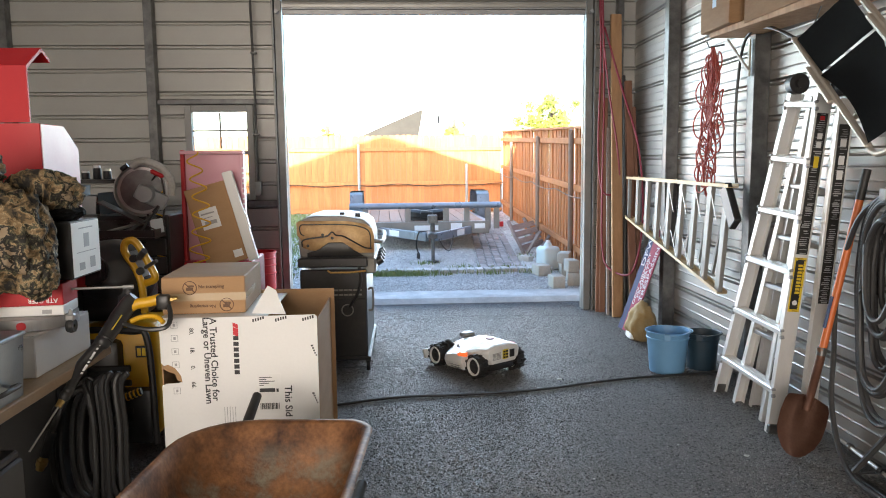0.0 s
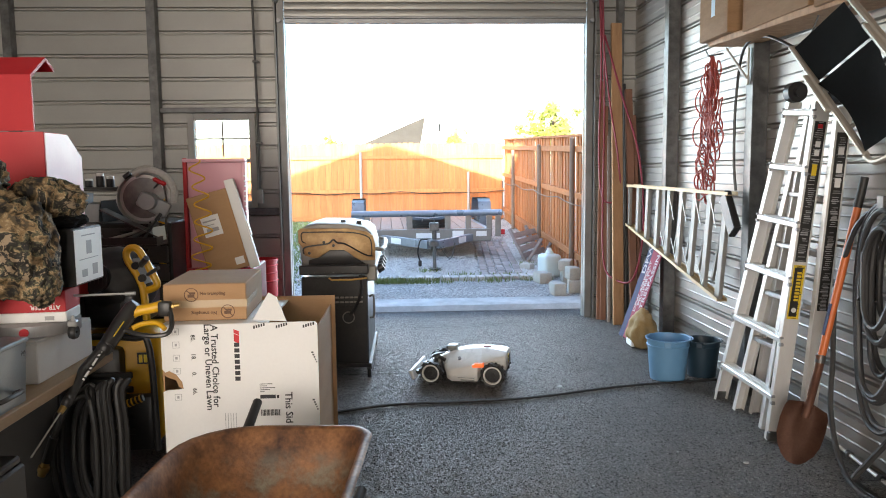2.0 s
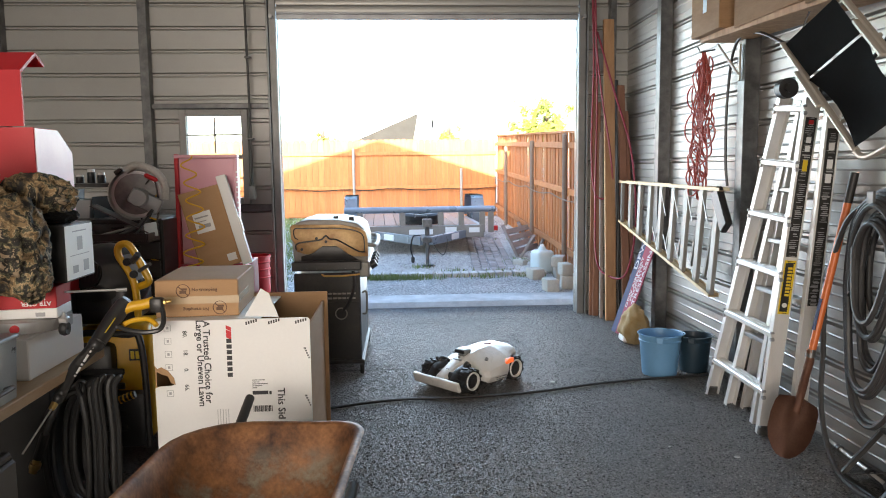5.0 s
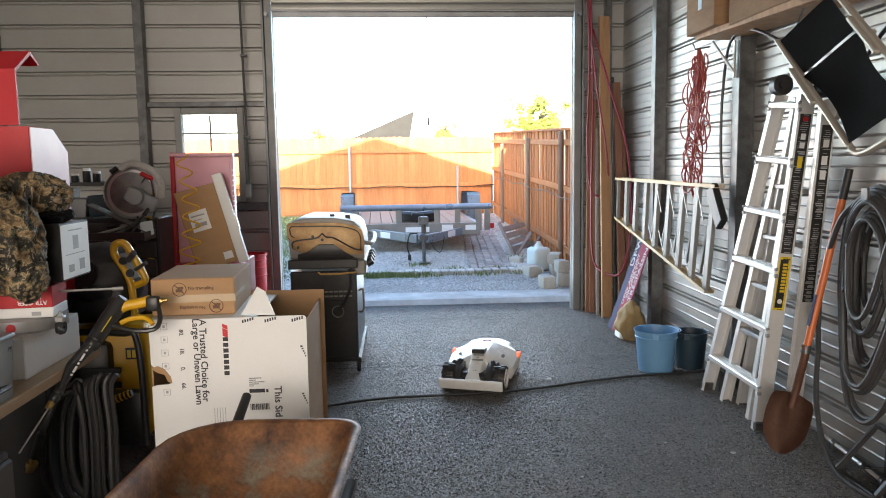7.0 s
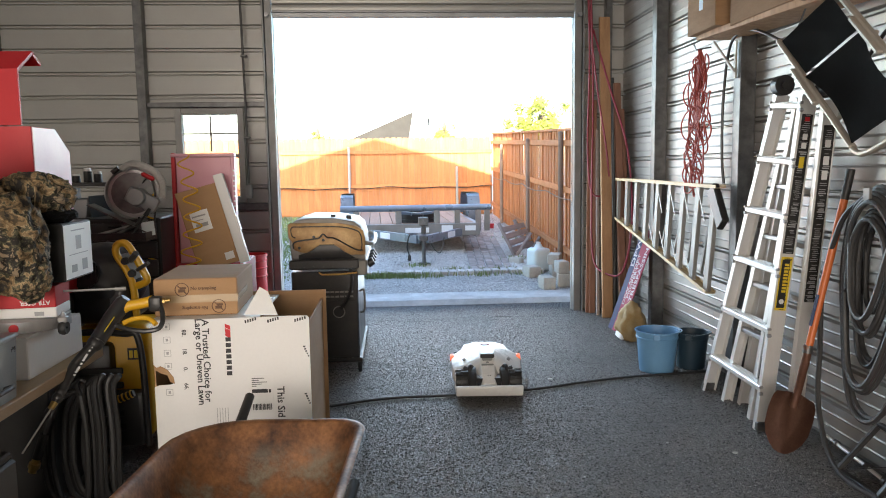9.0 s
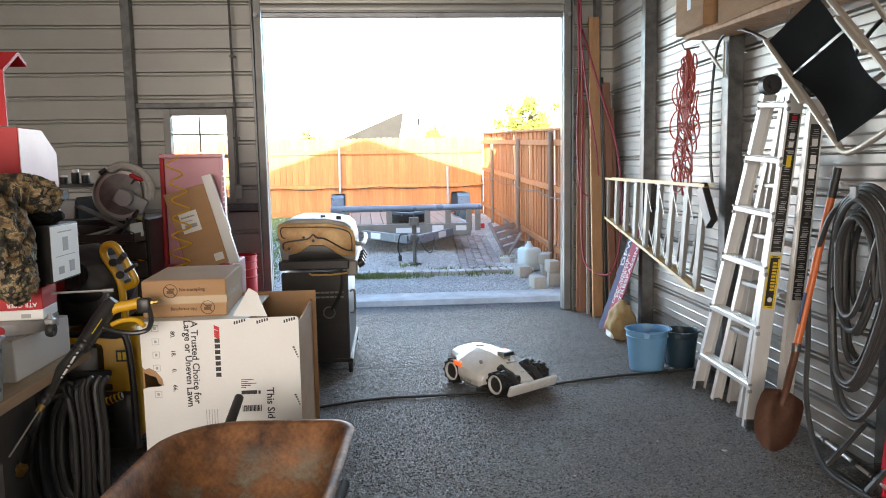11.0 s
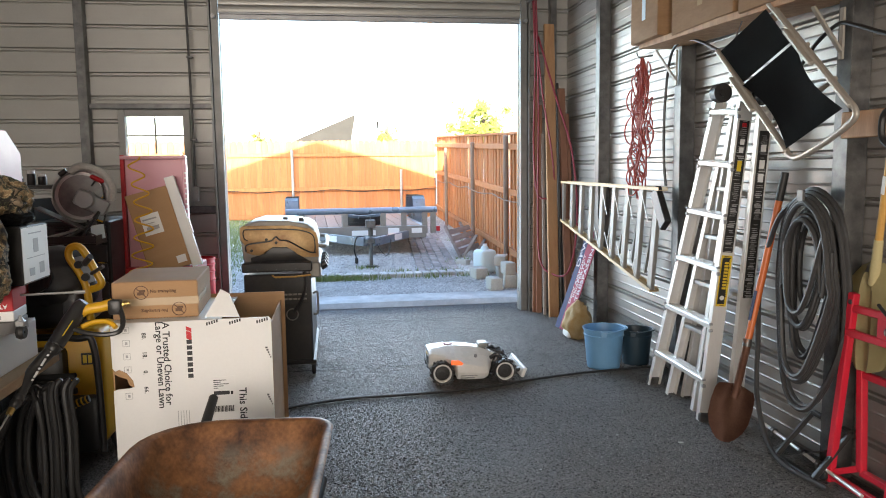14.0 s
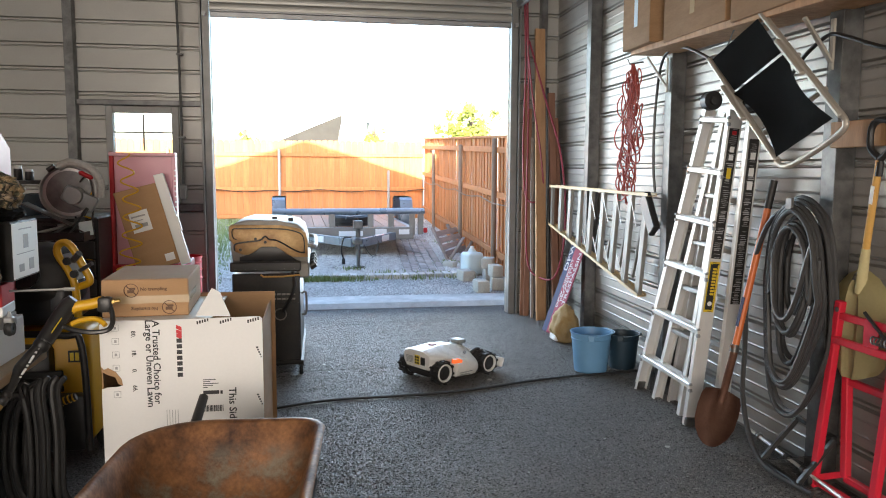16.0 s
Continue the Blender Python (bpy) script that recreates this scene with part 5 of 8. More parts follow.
prism(bm, [(0, 0), (0.3, 0), (0.3, 0.17), (0, 0.17)], 0.003, Matrix.Translation((2.33, 2.63, 0.012)) @ pose(0, 0, 0, 0, -25, -90))
part("foot_plate", bm, M_BLACK, stand)
bm = bmesh.new()
cyl(bm, (2.44, 2.95, 0.067), (2.36, 2.05, 0.05), 0.009, seg=10)
part("rod", bm, M_ALUB, stand, "bright steel rod")
for q in (0.12, 0.45, 0.62):
    bm = bmesh.new()
    p = Vector((2.44, 2.95, 0.067)).lerp(Vector((2.36, 2.05, 0.05)), q)
    cyl(bm, p + Vector((0, 0.012, 0)), p + Vector((0, -0.012, 0)), 0.02, seg=12)
    part("rod_collar", bm, M_STEEL, stand)

# lumber in the corner
rn = random.Random(3)
for (x, y0, w, d, h, material, lean, lbl) in ((2.26, 6.46, 0.105, 0.04, 3.02, M_WOOD, 0.33, "long pine board leaning in the corner"), (2.385, 6.34, 0.07, 0.045, 2.36, M_WOODR, 0.42, "red-brown stained board leaning in the corner"),
                                              (2.17, 6.72, 0.06, 0.03, 2.2, M_WOODR, 0.12, "red-brown stained board leaning in the corner"), (2.2, 6.6, 0.03, 0.03, 1.9, M_GREYW, 0.2, "grey weathered stick leaning in the corner"),
                                              (2.445, 6.3, 0.035, 0.035, 2.1, M_WOODR, 0.45, "red-brown stained board leaning in the corner"), (2.13, 6.75, 0.04, 0.03, 2.45, M_WOODR, 0.1, "red-brown stained board leaning in the corner")):
    bm = bmesh.new()
    beam(bm, (x, y0, 0.0), (x + 0.03, min(y0 + lean, 6.83), h), w, d, up=(0, 1, 0), bev=0.003)
    solo("lumber_board", bm, material, lbl, "board", group="lumber in the corner")
for x, y0, h, r in ((2.33, 6.42, 2.3, 0.012), (2.345, 6.44, 2.42, 0.016), (2.31, 6.5, 1.8, 0.012)):
    bm = bmesh.new()
    cyl(bm, (x, y0, 0), (x + 0.04, 6.8, h), r, seg=10)
    solo("steel_pipe", bm, M_BLACK, "thin dark steel pipe leaning in the corner", "pipe", group="pipes in the corner")
rh = thing("air_hose", pose(0, 0, 0), "thin dark red air hose looped beside the door", "hose")
bm = bmesh.new()
tube(bm, curve([(2.12, 6.8, 3.4), (2.14, 6.78, 2.6), (2.12, 6.76, 1.8), (2.14, 6.74, 1.35), (2.2, 6.7, 1.22), (2.3, 6.62, 1.3), (2.27, 6.6, 1.7), (2.2, 6.7, 2.3), (2.15, 6.8, 3.0), (2.13, 6.8, 3.4)], 8), 0.0095, 8)
part("loop", bm, M_DKRED, rh)
bm = bmesh.new()
tube(bm, curve([(2.15, 6.78, 3.3), (2.17, 6.75, 2.2), (2.15, 6.7, 1.2), (2.16, 6.66, 0.6), (2.24, 6.5, 0.45), (2.36, 6.3, 0.5), (2.44, 6.28, 1.0), (2.42, 6.4, 1.7), (2.3, 6.6, 2.3), (2.18, 6.8, 2.9)], 8), 0.0095, 8)
part("loop", bm, M_DKRED, rh)

# sign
sign = thing("notice_sign", Matrix.Translation((2.19, 6.02, 0.0)) @ Matrix(((0.19, -0.30, -0.93, 0), (-0.90, -0.42, -0.05, 0), (-0.37, 0.86, -0.35, 0), (0, 0, 0, 1))), "weathered blue and red no trespassing sign leaning on wall", "sign")
ex = Vector((0.0, -0.34, 0.02)).normalized()
ez = Vector((0.32, 0.26, 0.86))
ez = (ez - ex * ez.dot(ex)).normalized()
en = ex.cross(ez)
sign.matrix_basis = Matrix(((ex.x, ez.x, en.x, 2.14), (ex.y, ez.y, en.y, 6.02), (ex.z, ez.z, en.z, 0.0), (0, 0, 0, 1)))
bm = bmesh.new()
box(bm, 0.135, 0.38, 0, 0.98, -0.004, 0.004)
part("red_panel", bm, M_SIGNR, sign, "faded red panel")
bm = bmesh.new()
box(bm, 0, 0.134, 0, 0.98, -0.004, 0.004)
part("blue_panel", bm, M_SIGNB, sign, "dark blue panel")
for txt, size, px in (("DFW", 0.13, 0.075), ("DFW AIRPORT", 0.075, 0.18), ("PROPERTY", 0.075, 0.24), ("NO TRESPASSING", 0.098, 0.325)):
    lettering("lettering", txt, size, Matrix.Translation((px, 0.5 if txt != "DFW" else 0.76, 0.0055)) @ pose(0, 0, 0, 0, 0, 90), M_INKS, sign)

# sack and buckets
sack = thing("paper_sack", pose(2.2, 5.52, 0), "crumpled tan and white paper sack on the floor", "sack")
bm = bmesh.new()
bmesh.ops.create_icosphere(bm, subdivisions=4, radius=1.0)
for v in bm.verts:
    n = noise.noise(v.co * 2.2) * 0.25 + noise.noise(v.co * 5.0) * 0.12
    z = v.co.z
    w = 0.12 * (1.05 - 0.35 * max(0, z)) * (1 + n)
    v.co = Vector((v.co.x * w, v.co.y * w * 1.1, max(0.0, 0.15 + z * 0.19 * (1 + n * 0.6))))
part("bag", bm, M_PAPER, sack, angle=180)
bm = bmesh.new()
box(bm, -0.1, -0.06, -0.08, 0.08, 0.0, 0.16, pose(-0.02, 0.02, 0, 0, 8, 0), bev=0.01)
part("white_band", bm, M_CARDW, sack, "white lower band")


def bucket(x, y, r, h, material, label, rz=0, handle=True):
    t = thing("bucket", pose(x, y, 0, 0, 0, rz), label, "bucket", "buckets by the wall")
    bm = bmesh.new()
    lathe(bm, [(0.001, 0.0), (r * 0.78, 0.0), (r * 0.8, 0.01), (r * 0.94, h * 0.8), (r * 0.97, h * 0.8), (r * 0.98, h * 0.84), (r * 0.95, h * 0.85), (r * 0.99, h * 0.97), (r * 1.04, h * 0.975), (r * 1.04, h), (r * 0.97, h), (r * 0.93, h * 0.85), (r * 0.77, 0.012), (0.001, 0.012)], 36)
    part("body", bm, material, t)
    if handle:
        bm = bmesh.new()
        tube(bm, curve([(r * 1.04, 0, h * 0.93), (r * 0.95, -r * 0.6, h * 0.99), (0.0, -r * 1.12, h * 1.0), (-r * 0.95, -r * 0.6, h * 0.99), (-r * 1.04, 0, h * 0.93)], 6), 0.005, 6)
        part("bail", bm, material, t, "bucket carrying handle")
        for s in (-1, 1):
            bm = bmesh.new()
            box(bm, s * r * 1.04 - 0.012, s * r * 1.04 + 0.012, -0.025, 0.025, h * 0.84, h * 1.0, bev=0.005)
            part("handle_lug", bm, material, t)
    return t


bucket(2.075, 4.54, 0.158, 0.31, M_BLUE, "light blue plastic bucket on the asphalt floor", 70)
bucket(2.36, 4.6, 0.13, 0.275, M_TEAL, "dark teal plastic bucket beside a ladder", 60)


# ---- the west side: cartons, barbecue, wheelbarrow ----
M_INKD = mat("dark_ink", (0.03, 0.03, 0.035), 0.6, 0, (0.05, 0.05, 0.05), 9, 0.4, 120, 0.04, 0.0)
M_INKR = mat("red_ink", (0.6, 0.03, 0.04), 0.6, 0, (0.5, 0.03, 0.04), 9, 0.4, 120, 0.04, 0.0)
M_INKB = mat("carton_ink", (0.13, 0.07, 0.04), 0.7, 0, (0.17, 0.09, 0.05), 9, 0.4, 120, 0.04, 0.0)


def bars(name, rects, y, material, parent):
    """Flat printed marks on a face that looks along -y: (x0, x1, z0, z1)."""
    bm = bmesh.new()
    for x0, x1, z0, z1 in rects:
        box(bm, x0, x1, y - 0.0012, y + 0.0004, z0, z1)
    return tagged(part(name, bm, material, parent), kind="stuff")


bx = thing("open_carton", pose(-0.955, 2.54, 0), "large white printed cardboard carton standing open", "box")
W, H_, DP = 0.695, 0.885, 0.62
bm = bmesh.new()
prism(bm, [(0, 0), (W, 0), (W, H_ - 0.012), (W - 0.01, H_), (0.02, H_ - 0.006), (0, H_ - 0.02), (0.0, 0.68), (0.012, 0.665), (0.03, 0.66), (0.055, 0.645), (0.075, 0.62), (0.085, 0.59), (0.07, 0.585), (0.02, 0.583), (0.0, 0.575)], 0.007, Matrix.Translation((0, 0.007, 0)) @ pose(0, 0, 0, 90))
part("front_panel", bm, M_CARDW, bx, "white printed front panel with a torn hole")
bm = bmesh.new()
box(bm, 0.0, W + 0.02, DP - 0.006, DP, 0, 0.9)
part("back_panel", bm, M_CARD, bx, "bare brown back panel")
for x in (0.0, W - 0.006):
    bm = bmesh.new()
    box(bm, x, x + 0.006, 0.008, DP - 0.007, 0, H_ - 0.03 if x > 0 else H_ - 0.012)
    part("side_panel", bm, M_CARD, bx)
bm = bmesh.new()
box(bm, 0.007, W - 0.007, 0.008, DP - 0.007, 0.0, 0.006)
part("bottom", bm, M_CARD, bx)
bm = bmesh.new()
box(bm, 0.0, 0.47, 0.008, DP - 0.007, H_ - 0.011, H_ - 0.004)
part("top_flap", bm, M_CARDW, bx)
bm = bmesh.new()
prism(bm, [(0.0, 0), (0.16, 0), (0.1, 0.11), (0.06, 0.13)], 0.006, Matrix.Translation((0.4, 0.05, H_)) @ pose(0, 0, 0, 68, 0, -12))
part("raised_flap", bm, M_CARDW, bx, "creased white flap standing up")
bm = bmesh.new()
prism(bm, [(0.0, 0.66), (0.03, 0.672), (0.06, 0.655), (0.085, 0.62), (0.09, 0.59), (0.07, 0.6), (0.06, 0.63), (0.03, 0.64)], 0.003, Matrix.Translation((0, -0.001, 0)) @ pose(0, 0, 0, 90))
part("torn_edge", bm, M_CARD, bx, "torn brown cardboard fibres")
for txt, size, px, pz in (("A Trusted Choice for", 0.043, 0.235, 0.69), ("Large or Uneven Lawn", 0.043, 0.205, 0.685)):
    lettering("lettering", txt, size, Matrix.Translation((px, -0.0025, pz)) @ pose(0, 0, 0, 90) @ pose(0, 0, 0, 0, 0, -90), M_INKD, bx)
for txt, pz in (("80.", 0.82), ("18.", 0.735), ("0.", 0.655), ("66.", 0.575)):
    lettering("lettering", txt, 0.026, Matrix.Translation((0.14, -0.0025, pz)) @ pose(0, 0, 0, 90) @ pose(0, 0, 0, 0, 0, -90), M_INKD, bx)
lettering("lettering", "This Sid", 0.046, Matrix.Translation((0.557, -0.0025, 0.49)) @ pose(0, 0, 0, 90) @ pose(0, 0, 0, 0, 0, -90), M_INKD, bx)
bars("logo_bars", [(0.322, 0.345, 0.62 + 0.026 * k, 0.62 + 0.026 * k + 0.019) for k in range(7)], 0, M_INKD, bx)
bm = bmesh.new()
for k, (a, b) in enumerate(((0.84, 0.855), (0.82, 0.835), (0.802, 0.817))):
    prism(bm, [(0.322, a), (0.345, a - 0.012), (0.345, b - 0.008), (0.322, b + 0.002)], 0.0012, Matrix.Translation((0, 0.0004, 0)) @ pose(0, 0, 0, 90))
part("logo_mark", bm, M_INKR, bx, "red printed logo shapes")
ic = []
for z in (0.85, 0.79, 0.73, 0.67, 0.55):
    ic += [(0.05, 0.08, z + 0.013, z + 0.0145), (0.05, 0.08, z - 0.0145, z - 0.013), (0.05, 0.0515, z - 0.013, z + 0.013), (0.0785, 0.08, z - 0.013, z + 0.013), (0.06, 0.07, z - 0.006, z + 0.006)]
bars("icon_print", ic, 0, M_INKG, bx)
bm = bmesh.new()
box(bm, 0.425, 0.525, -0.0015, 0.0002, 0.495, 0.62)
part("shipping_label", bm, M_CARDW, bx, "white shipping label")
bars("label_print", [(0.43, 0.5, 0.535 + 0.0, 0.552), (0.505, 0.515, 0.535, 0.55)] + [(0.43, 0.43 + 0.02 + 0.06 * ((k * 7) % 5) / 5, 0.565 + 0.009 * k, 0.568 + 0.009 * k) for k in range(5)] + [(0.432 + 0.0062 * k, 0.4345 + 0.0062 * k + 0.001 * (k % 3), 0.455, 0.483) for k in range(14)], -0.0015, M_INKD, bx)
bars("fine_print", [(0.27 + 0.012 * k, 0.272 + 0.012 * k, 0.38 + 0.004 * (k % 3), 0.47) for k in range(5)], 0, M_INKG, bx)
ed = []
for k, x in enumerate((0.42, 0.52, 0.64)):
    for j in range(5):
        ed.append((x + 0.011 * j - 0.01, x + 0.011 * j - 0.003, H_ - 0.028 + 0.003 * j, H_ - 0.014 + 0.0028 * j))
for z in (0.74, 0.52):
    for j in range(5):
        ed.append((W - 0.03 + 0.005 * j, W - 0.02 + 0.0038 * j, z - 0.011 * j, z - 0.011 * j + 0.007))
bars("edge_print", ed, 0, M_INKD, bx)

bb = thing("cardboard_box", pose(-0.775, 2.62, H_ - 0.002, 0, 0, 3), "brown taped cardboard box with no-trampling symbols", "box", "cardboard boxes")
bm = bmesh.new()
box(bm, -0.185, 0.185, 0, 0.5, 0, 0.17, bev=0.005)
part("body", bm, M_CARD, bb)
bm = bmesh.new()
box(bm, -0.187, 0.187, -0.0015, 0.0, 0.06, 0.095)
box(bm, 0.185, 0.1865, -0.0, 0.3, 0.062, 0.093)
part("tape", bm, M_TAPE, bb, "strip of packing tape")
for txt, px, pz, rot in (("No trampling", 0.035, 0.125, 0), ("No trampling", -0.005, 0.035, 180)):
    lettering("lettering", txt, 0.021, Matrix.Translation((px, -0.0035, pz)) @ pose(0, 0, 0, 90) @ pose(0, 0, 0, 0, 0, rot), M_INKB, bb)
for px, pz in ((-0.06, 0.12), (0.1, 0.04)):
    bm = bmesh.new()
    n = 28
    tube(bm, [(px + 0.03 * math.cos(2 * math.pi * k / n), -0.0012, pz + 0.03 * math.sin(2 * math.pi * k / n)) for k in range(n)], 0.0022, 4, closed=True)
    beam(bm, (px - 0.02, -0.0012, pz + 0.02), (px + 0.02, -0.0012, pz - 0.02), 0.004, 0.003, up=(0, 1, 0), bev=0)
    box(bm, px - 0.016, px + 0.014, -0.0018, 0, pz - 0.012, pz + 0.002)
    box(bm, px - 0.008, px + 0.018, -0.0018, 0, pz + 0.003, pz + 0.012)
    part("symbol", bm, M_INKB, bb, "round printed warning symbol")

# barbecue
M_LIDC = mat("tarnished_cast_lid", (0.56, 0.37, 0.16), 0.45, 0.2, (0.26, 0.13, 0.05), 9, 0.9, 60, 0.2, 0.15)
M_LIDT = mat("dusty_lid_steel", (0.30, 0.285, 0.26), 0.5, 0.3, (0.19, 0.175, 0.155), 5, 0.7, 90, 0.12, 0.05)
M_GRILL = mat("sooty_black_paint", (0.018, 0.018, 0.02), 0.4, 0.1, (0.04, 0.036, 0.032), 7, 0.7, 90, 0.3, 0.08)
gr = thing("barbecue_grill", pose(-0.37, 4.66, 0), "old black gas barbecue with a tarnished lid", "grill")
bm = bmesh.new()
box(bm, -0.27, 0.22, 0.05, 1.15, 0.11, 0.78, bev=0.008)
part("cabinet", bm, M_GRILL, gr)
bm = bmesh.new()
box(bm, -0.265, 0.215, 0.04, 0.05, 0.13, 0.56, bev=0.004)
part("side_panel", bm, M_GRILL, gr)
for k in range(2):
    for j in range(6):
        bm = bmesh.new()
        box(bm, 0.0 + 0.035 * j - 0.02, 0.0 + 0.035 * j + 0.008, 0.034, 0.042, 0.54 + 0.035 * k + 0.045, 0.552 + 0.035 * k + 0.045)
        part("vent_slot", bm, M_LIDT, gr)
bm = bmesh.new()
prism(bm, [(-0.27, 0.87), (-0.285, 1.05), (-0.285, 1.14), (-0.25, 1.185), (-0.16, 1.21), (0.06, 1.205), (0.2, 1.18), (0.25, 1.14), (0.278, 1.04), (0.278, 0.87)], 0.72, Matrix.Translation((0, 0.84, -0.035)) @ pose(0, 0, 0, 90), bev=0.012)
part("lid", bm, M_LIDT, gr, "dusty grey steel lid")
bm = bmesh.new()
prism(bm, [(-0.25, 0.94), (-0.255, 1.01), (-0.29, 1.03), (-0.292, 1.125), (-0.27, 1.14), (0.08, 1.135), (0.22, 1.11), (0.265, 1.08), (0.28, 1.02), (0.28, 0.895), (0.17, 0.895), (0.12, 0.92), (0.05, 0.985), (-0.06, 0.985), (-0.12, 0.93), (-0.16, 0.915), (-0.2, 0.92)], 0.03, Matrix.Translation((0, 0.125, 0)) @ pose(0, 0, 0, 90), bev=0.008)
part("lid_end_cap", bm, M_LIDC, gr, "tan heat-stained lid end cap")
bm = bmesh.new()
tube(bm, curve([(-0.25, 0.09, 0.95), (-0.24, 0.088, 1.0), (-0.1, 0.088, 1.02), (-0.06, 0.088, 1.03), (-0.03, 0.088, 1.055), (0.0, 0.088, 1.03), (0.06, 0.088, 1.02), (0.2, 0.088, 0.94), (0.26, 0.09, 0.93)], 5), 0.006, 6)
part("cap_rib", bm, M_GRILL, gr)
bm = bmesh.new()
tube(bm, curve([(-0.235, 0.094, 1.03), (-0.262, 0.094, 1.05), (-0.262, 0.094, 1.105), (-0.2, 0.094, 1.112), (0.08, 0.094, 1.108), (0.2, 0.094, 1.085), (0.245, 0.094, 1.05), (0.255, 0.094, 0.98), (0.25, 0.094, 0.925)], 5), 0.0045, 6)
part("cap_groove", bm, M_GRILL, gr)
for gx, gz in ((-0.21, 0.955), (-0.1, 1.035), (-0.03, 1.01)):
    bm = bmesh.new()
    cyl(bm, (gx, 0.1, gz), (gx, 0.088, gz), 0.011, seg=10)
    part("cap_bolt", bm, M_GRILL, gr)
for gx in (0.03, 0.15):
    bm = bmesh.new()
    cyl(bm, (gx, 0.3, 1.155 - 0.06 * gx), (gx, 0.3, 1.19 - 0.06 * gx), 0.022, 0.018, 12)
    part("lid_cap", bm, M_BLACK, gr)
bm = bmesh.new()
prism(bm, [(-0.22, 0.86), (0.22, 0.86), (0.15, 0.9), (0.06, 0.975), (-0.07, 0.975), (-0.13, 0.92), (-0.22, 0.9)], 0.05, Matrix.Translation((0, 0.16, 0)) @ pose(0, 0, 0, 90), bev=0.006)
part("firebox_end", bm, M_GRILL, gr)
bm = bmesh.new()
box(bm, -0.28, 0.23, 0.02, 0.1, 0.8, 0.87, bev=0.008)
for k in range(7):
    cyl(bm, (-0.24 + 0.07 * k, 0.02, 0.815), (-0.24 + 0.07 * k, 0.016, 0.815), 0.006, seg=6)
part("side_rail", bm, M_GRILL, gr)
bm = bmesh.new()
box(bm, 0.2, 0.29, 0.08, 1.1, 0.74, 0.86, pose(0, 0, 0), bev=0.012)
part("control_panel", bm, M_LIDT, gr, "steel control panel")
for k in range(4):
    bm = bmesh.new()
    cyl(bm, (0.29, 0.22 + 0.2 * k, 0.81), (0.335, 0.22 + 0.2 * k, 0.835), 0.035, 0.03, 14)
    part("knob", bm, M_BLACK, gr, "black control knob")
bm = bmesh.new()
tube(bm, curve([(0.27, 0.15, 0.98), (0.33, 0.2, 0.97), (0.34, 0.6, 0.96), (0.33, 1.0, 0.97), (0.27, 1.05, 0.98)], 6), 0.016, 10)
part("lid_handle", bm, M_LIDT, gr, "tubular lid handle")
bm = bmesh.new()
tube(bm, curve([(0.23, 0.1, 0.62), (0.26, 0.09, 0.63), (0.265, 0.09, 0.55), (0.26, 0.09, 0.47), (0.23, 0.1, 0.46)], 5), 0.008, 8)
part("door_handle", bm, M_LIDT, gr)
bm = bmesh.new()
tube(bm, curve([(0.17, 0.01, 0.8), (0.18, 0.0, 0.7), (0.15, 0.0, 0.6), (0.09, 0.02, 0.5)], 6), 0.012, 8)
part("gas_hose", bm, M_RUBBER, gr, "black rubber gas hose")
bm = bmesh.new()
tube(bm, [(0.075 + 0.042 * math.cos(k * 0.3142), 0.038, 0.475 + 0.042 * math.sin(k * 0.3142)) for k in range(20)], 0.005, 6, closed=True)
part("hole_rim", bm, M_LIDT, gr, "worn rim of the hose hole")
# black disk on the panel gives the shade inside the hole
bm = bmesh.new()
cyl(bm, (0.075, 0.045, 0.475), (0.075, 0.037, 0.475), 0.04, seg=20)
part("hole_dark_disk", bm, M_RUBBER, gr)
bm = bmesh.new()
tube(bm, [(-0.06, 0.02, 0.775), (-0.04, -0.002, 0.765), (0.1, -0.004, 0.765), (0.22, -0.002, 0.775)], 0.007, 6)
part("burner_rod", bm, M_YEL, gr, "brassy burner rod")
bm = bmesh.new()
box(bm, -0.28, 0.24, 0.04, 1.16, 0.09, 0.12, bev=0.006)
part("base_frame", bm, M_GRILL, gr)
for cx, cy in ((-0.25, 0.08), (0.22, 0.08), (-0.25, 1.12), (0.22, 1.12)):
    c = part("caster", bmesh.new(), M_BLACK, gr)
    bm = bmesh.new()
    lathe(bm, [(0.008, -0.012), (0.036, -0.014), (0.042, 0), (0.036, 0.014), (0.008, 0.012)], 18, Matrix.Translation((cx, cy, 0.042)) @ pose(0, 0, 0, 0, 90))
    part("roller", bm, M_RUBBER, c)
    bm = bmesh.new()
    box(bm, cx - 0.02, cx + 0.02, cy - 0.016, cy + 0.016, 0.07, 0.092, bev=0.003)
    part("fork", bm, M_STEEL, c)

# wheelbarrow
wb = thing("wheelbarrow", pose(-0.345, 1.37, 0, 0, 0, -4), "rusty steel wheelbarrow with black rubber grips", "wheelbarrow")


def rrect(x0, x1, y0, y1, r, z, n=6):
    """A rounded rectangle, with one wide corner where the tray is rolled."""
    pts = []
    wide = r + 0.16
    for cx, cy, a0, rr in ((x1 - r, y1 - r, 0, r), (x0 + wide, y1 - wide, 90, wide), (x0 + r, y0 + r, 180, r), (x1 - r, y0 + r, 270, r)):
        for k in range(n + 1):
            a = radians(a0 + 90 * k / n)
            pts.append((cx + rr * math.cos(a), cy + rr * math.sin(a), z))
    return pts


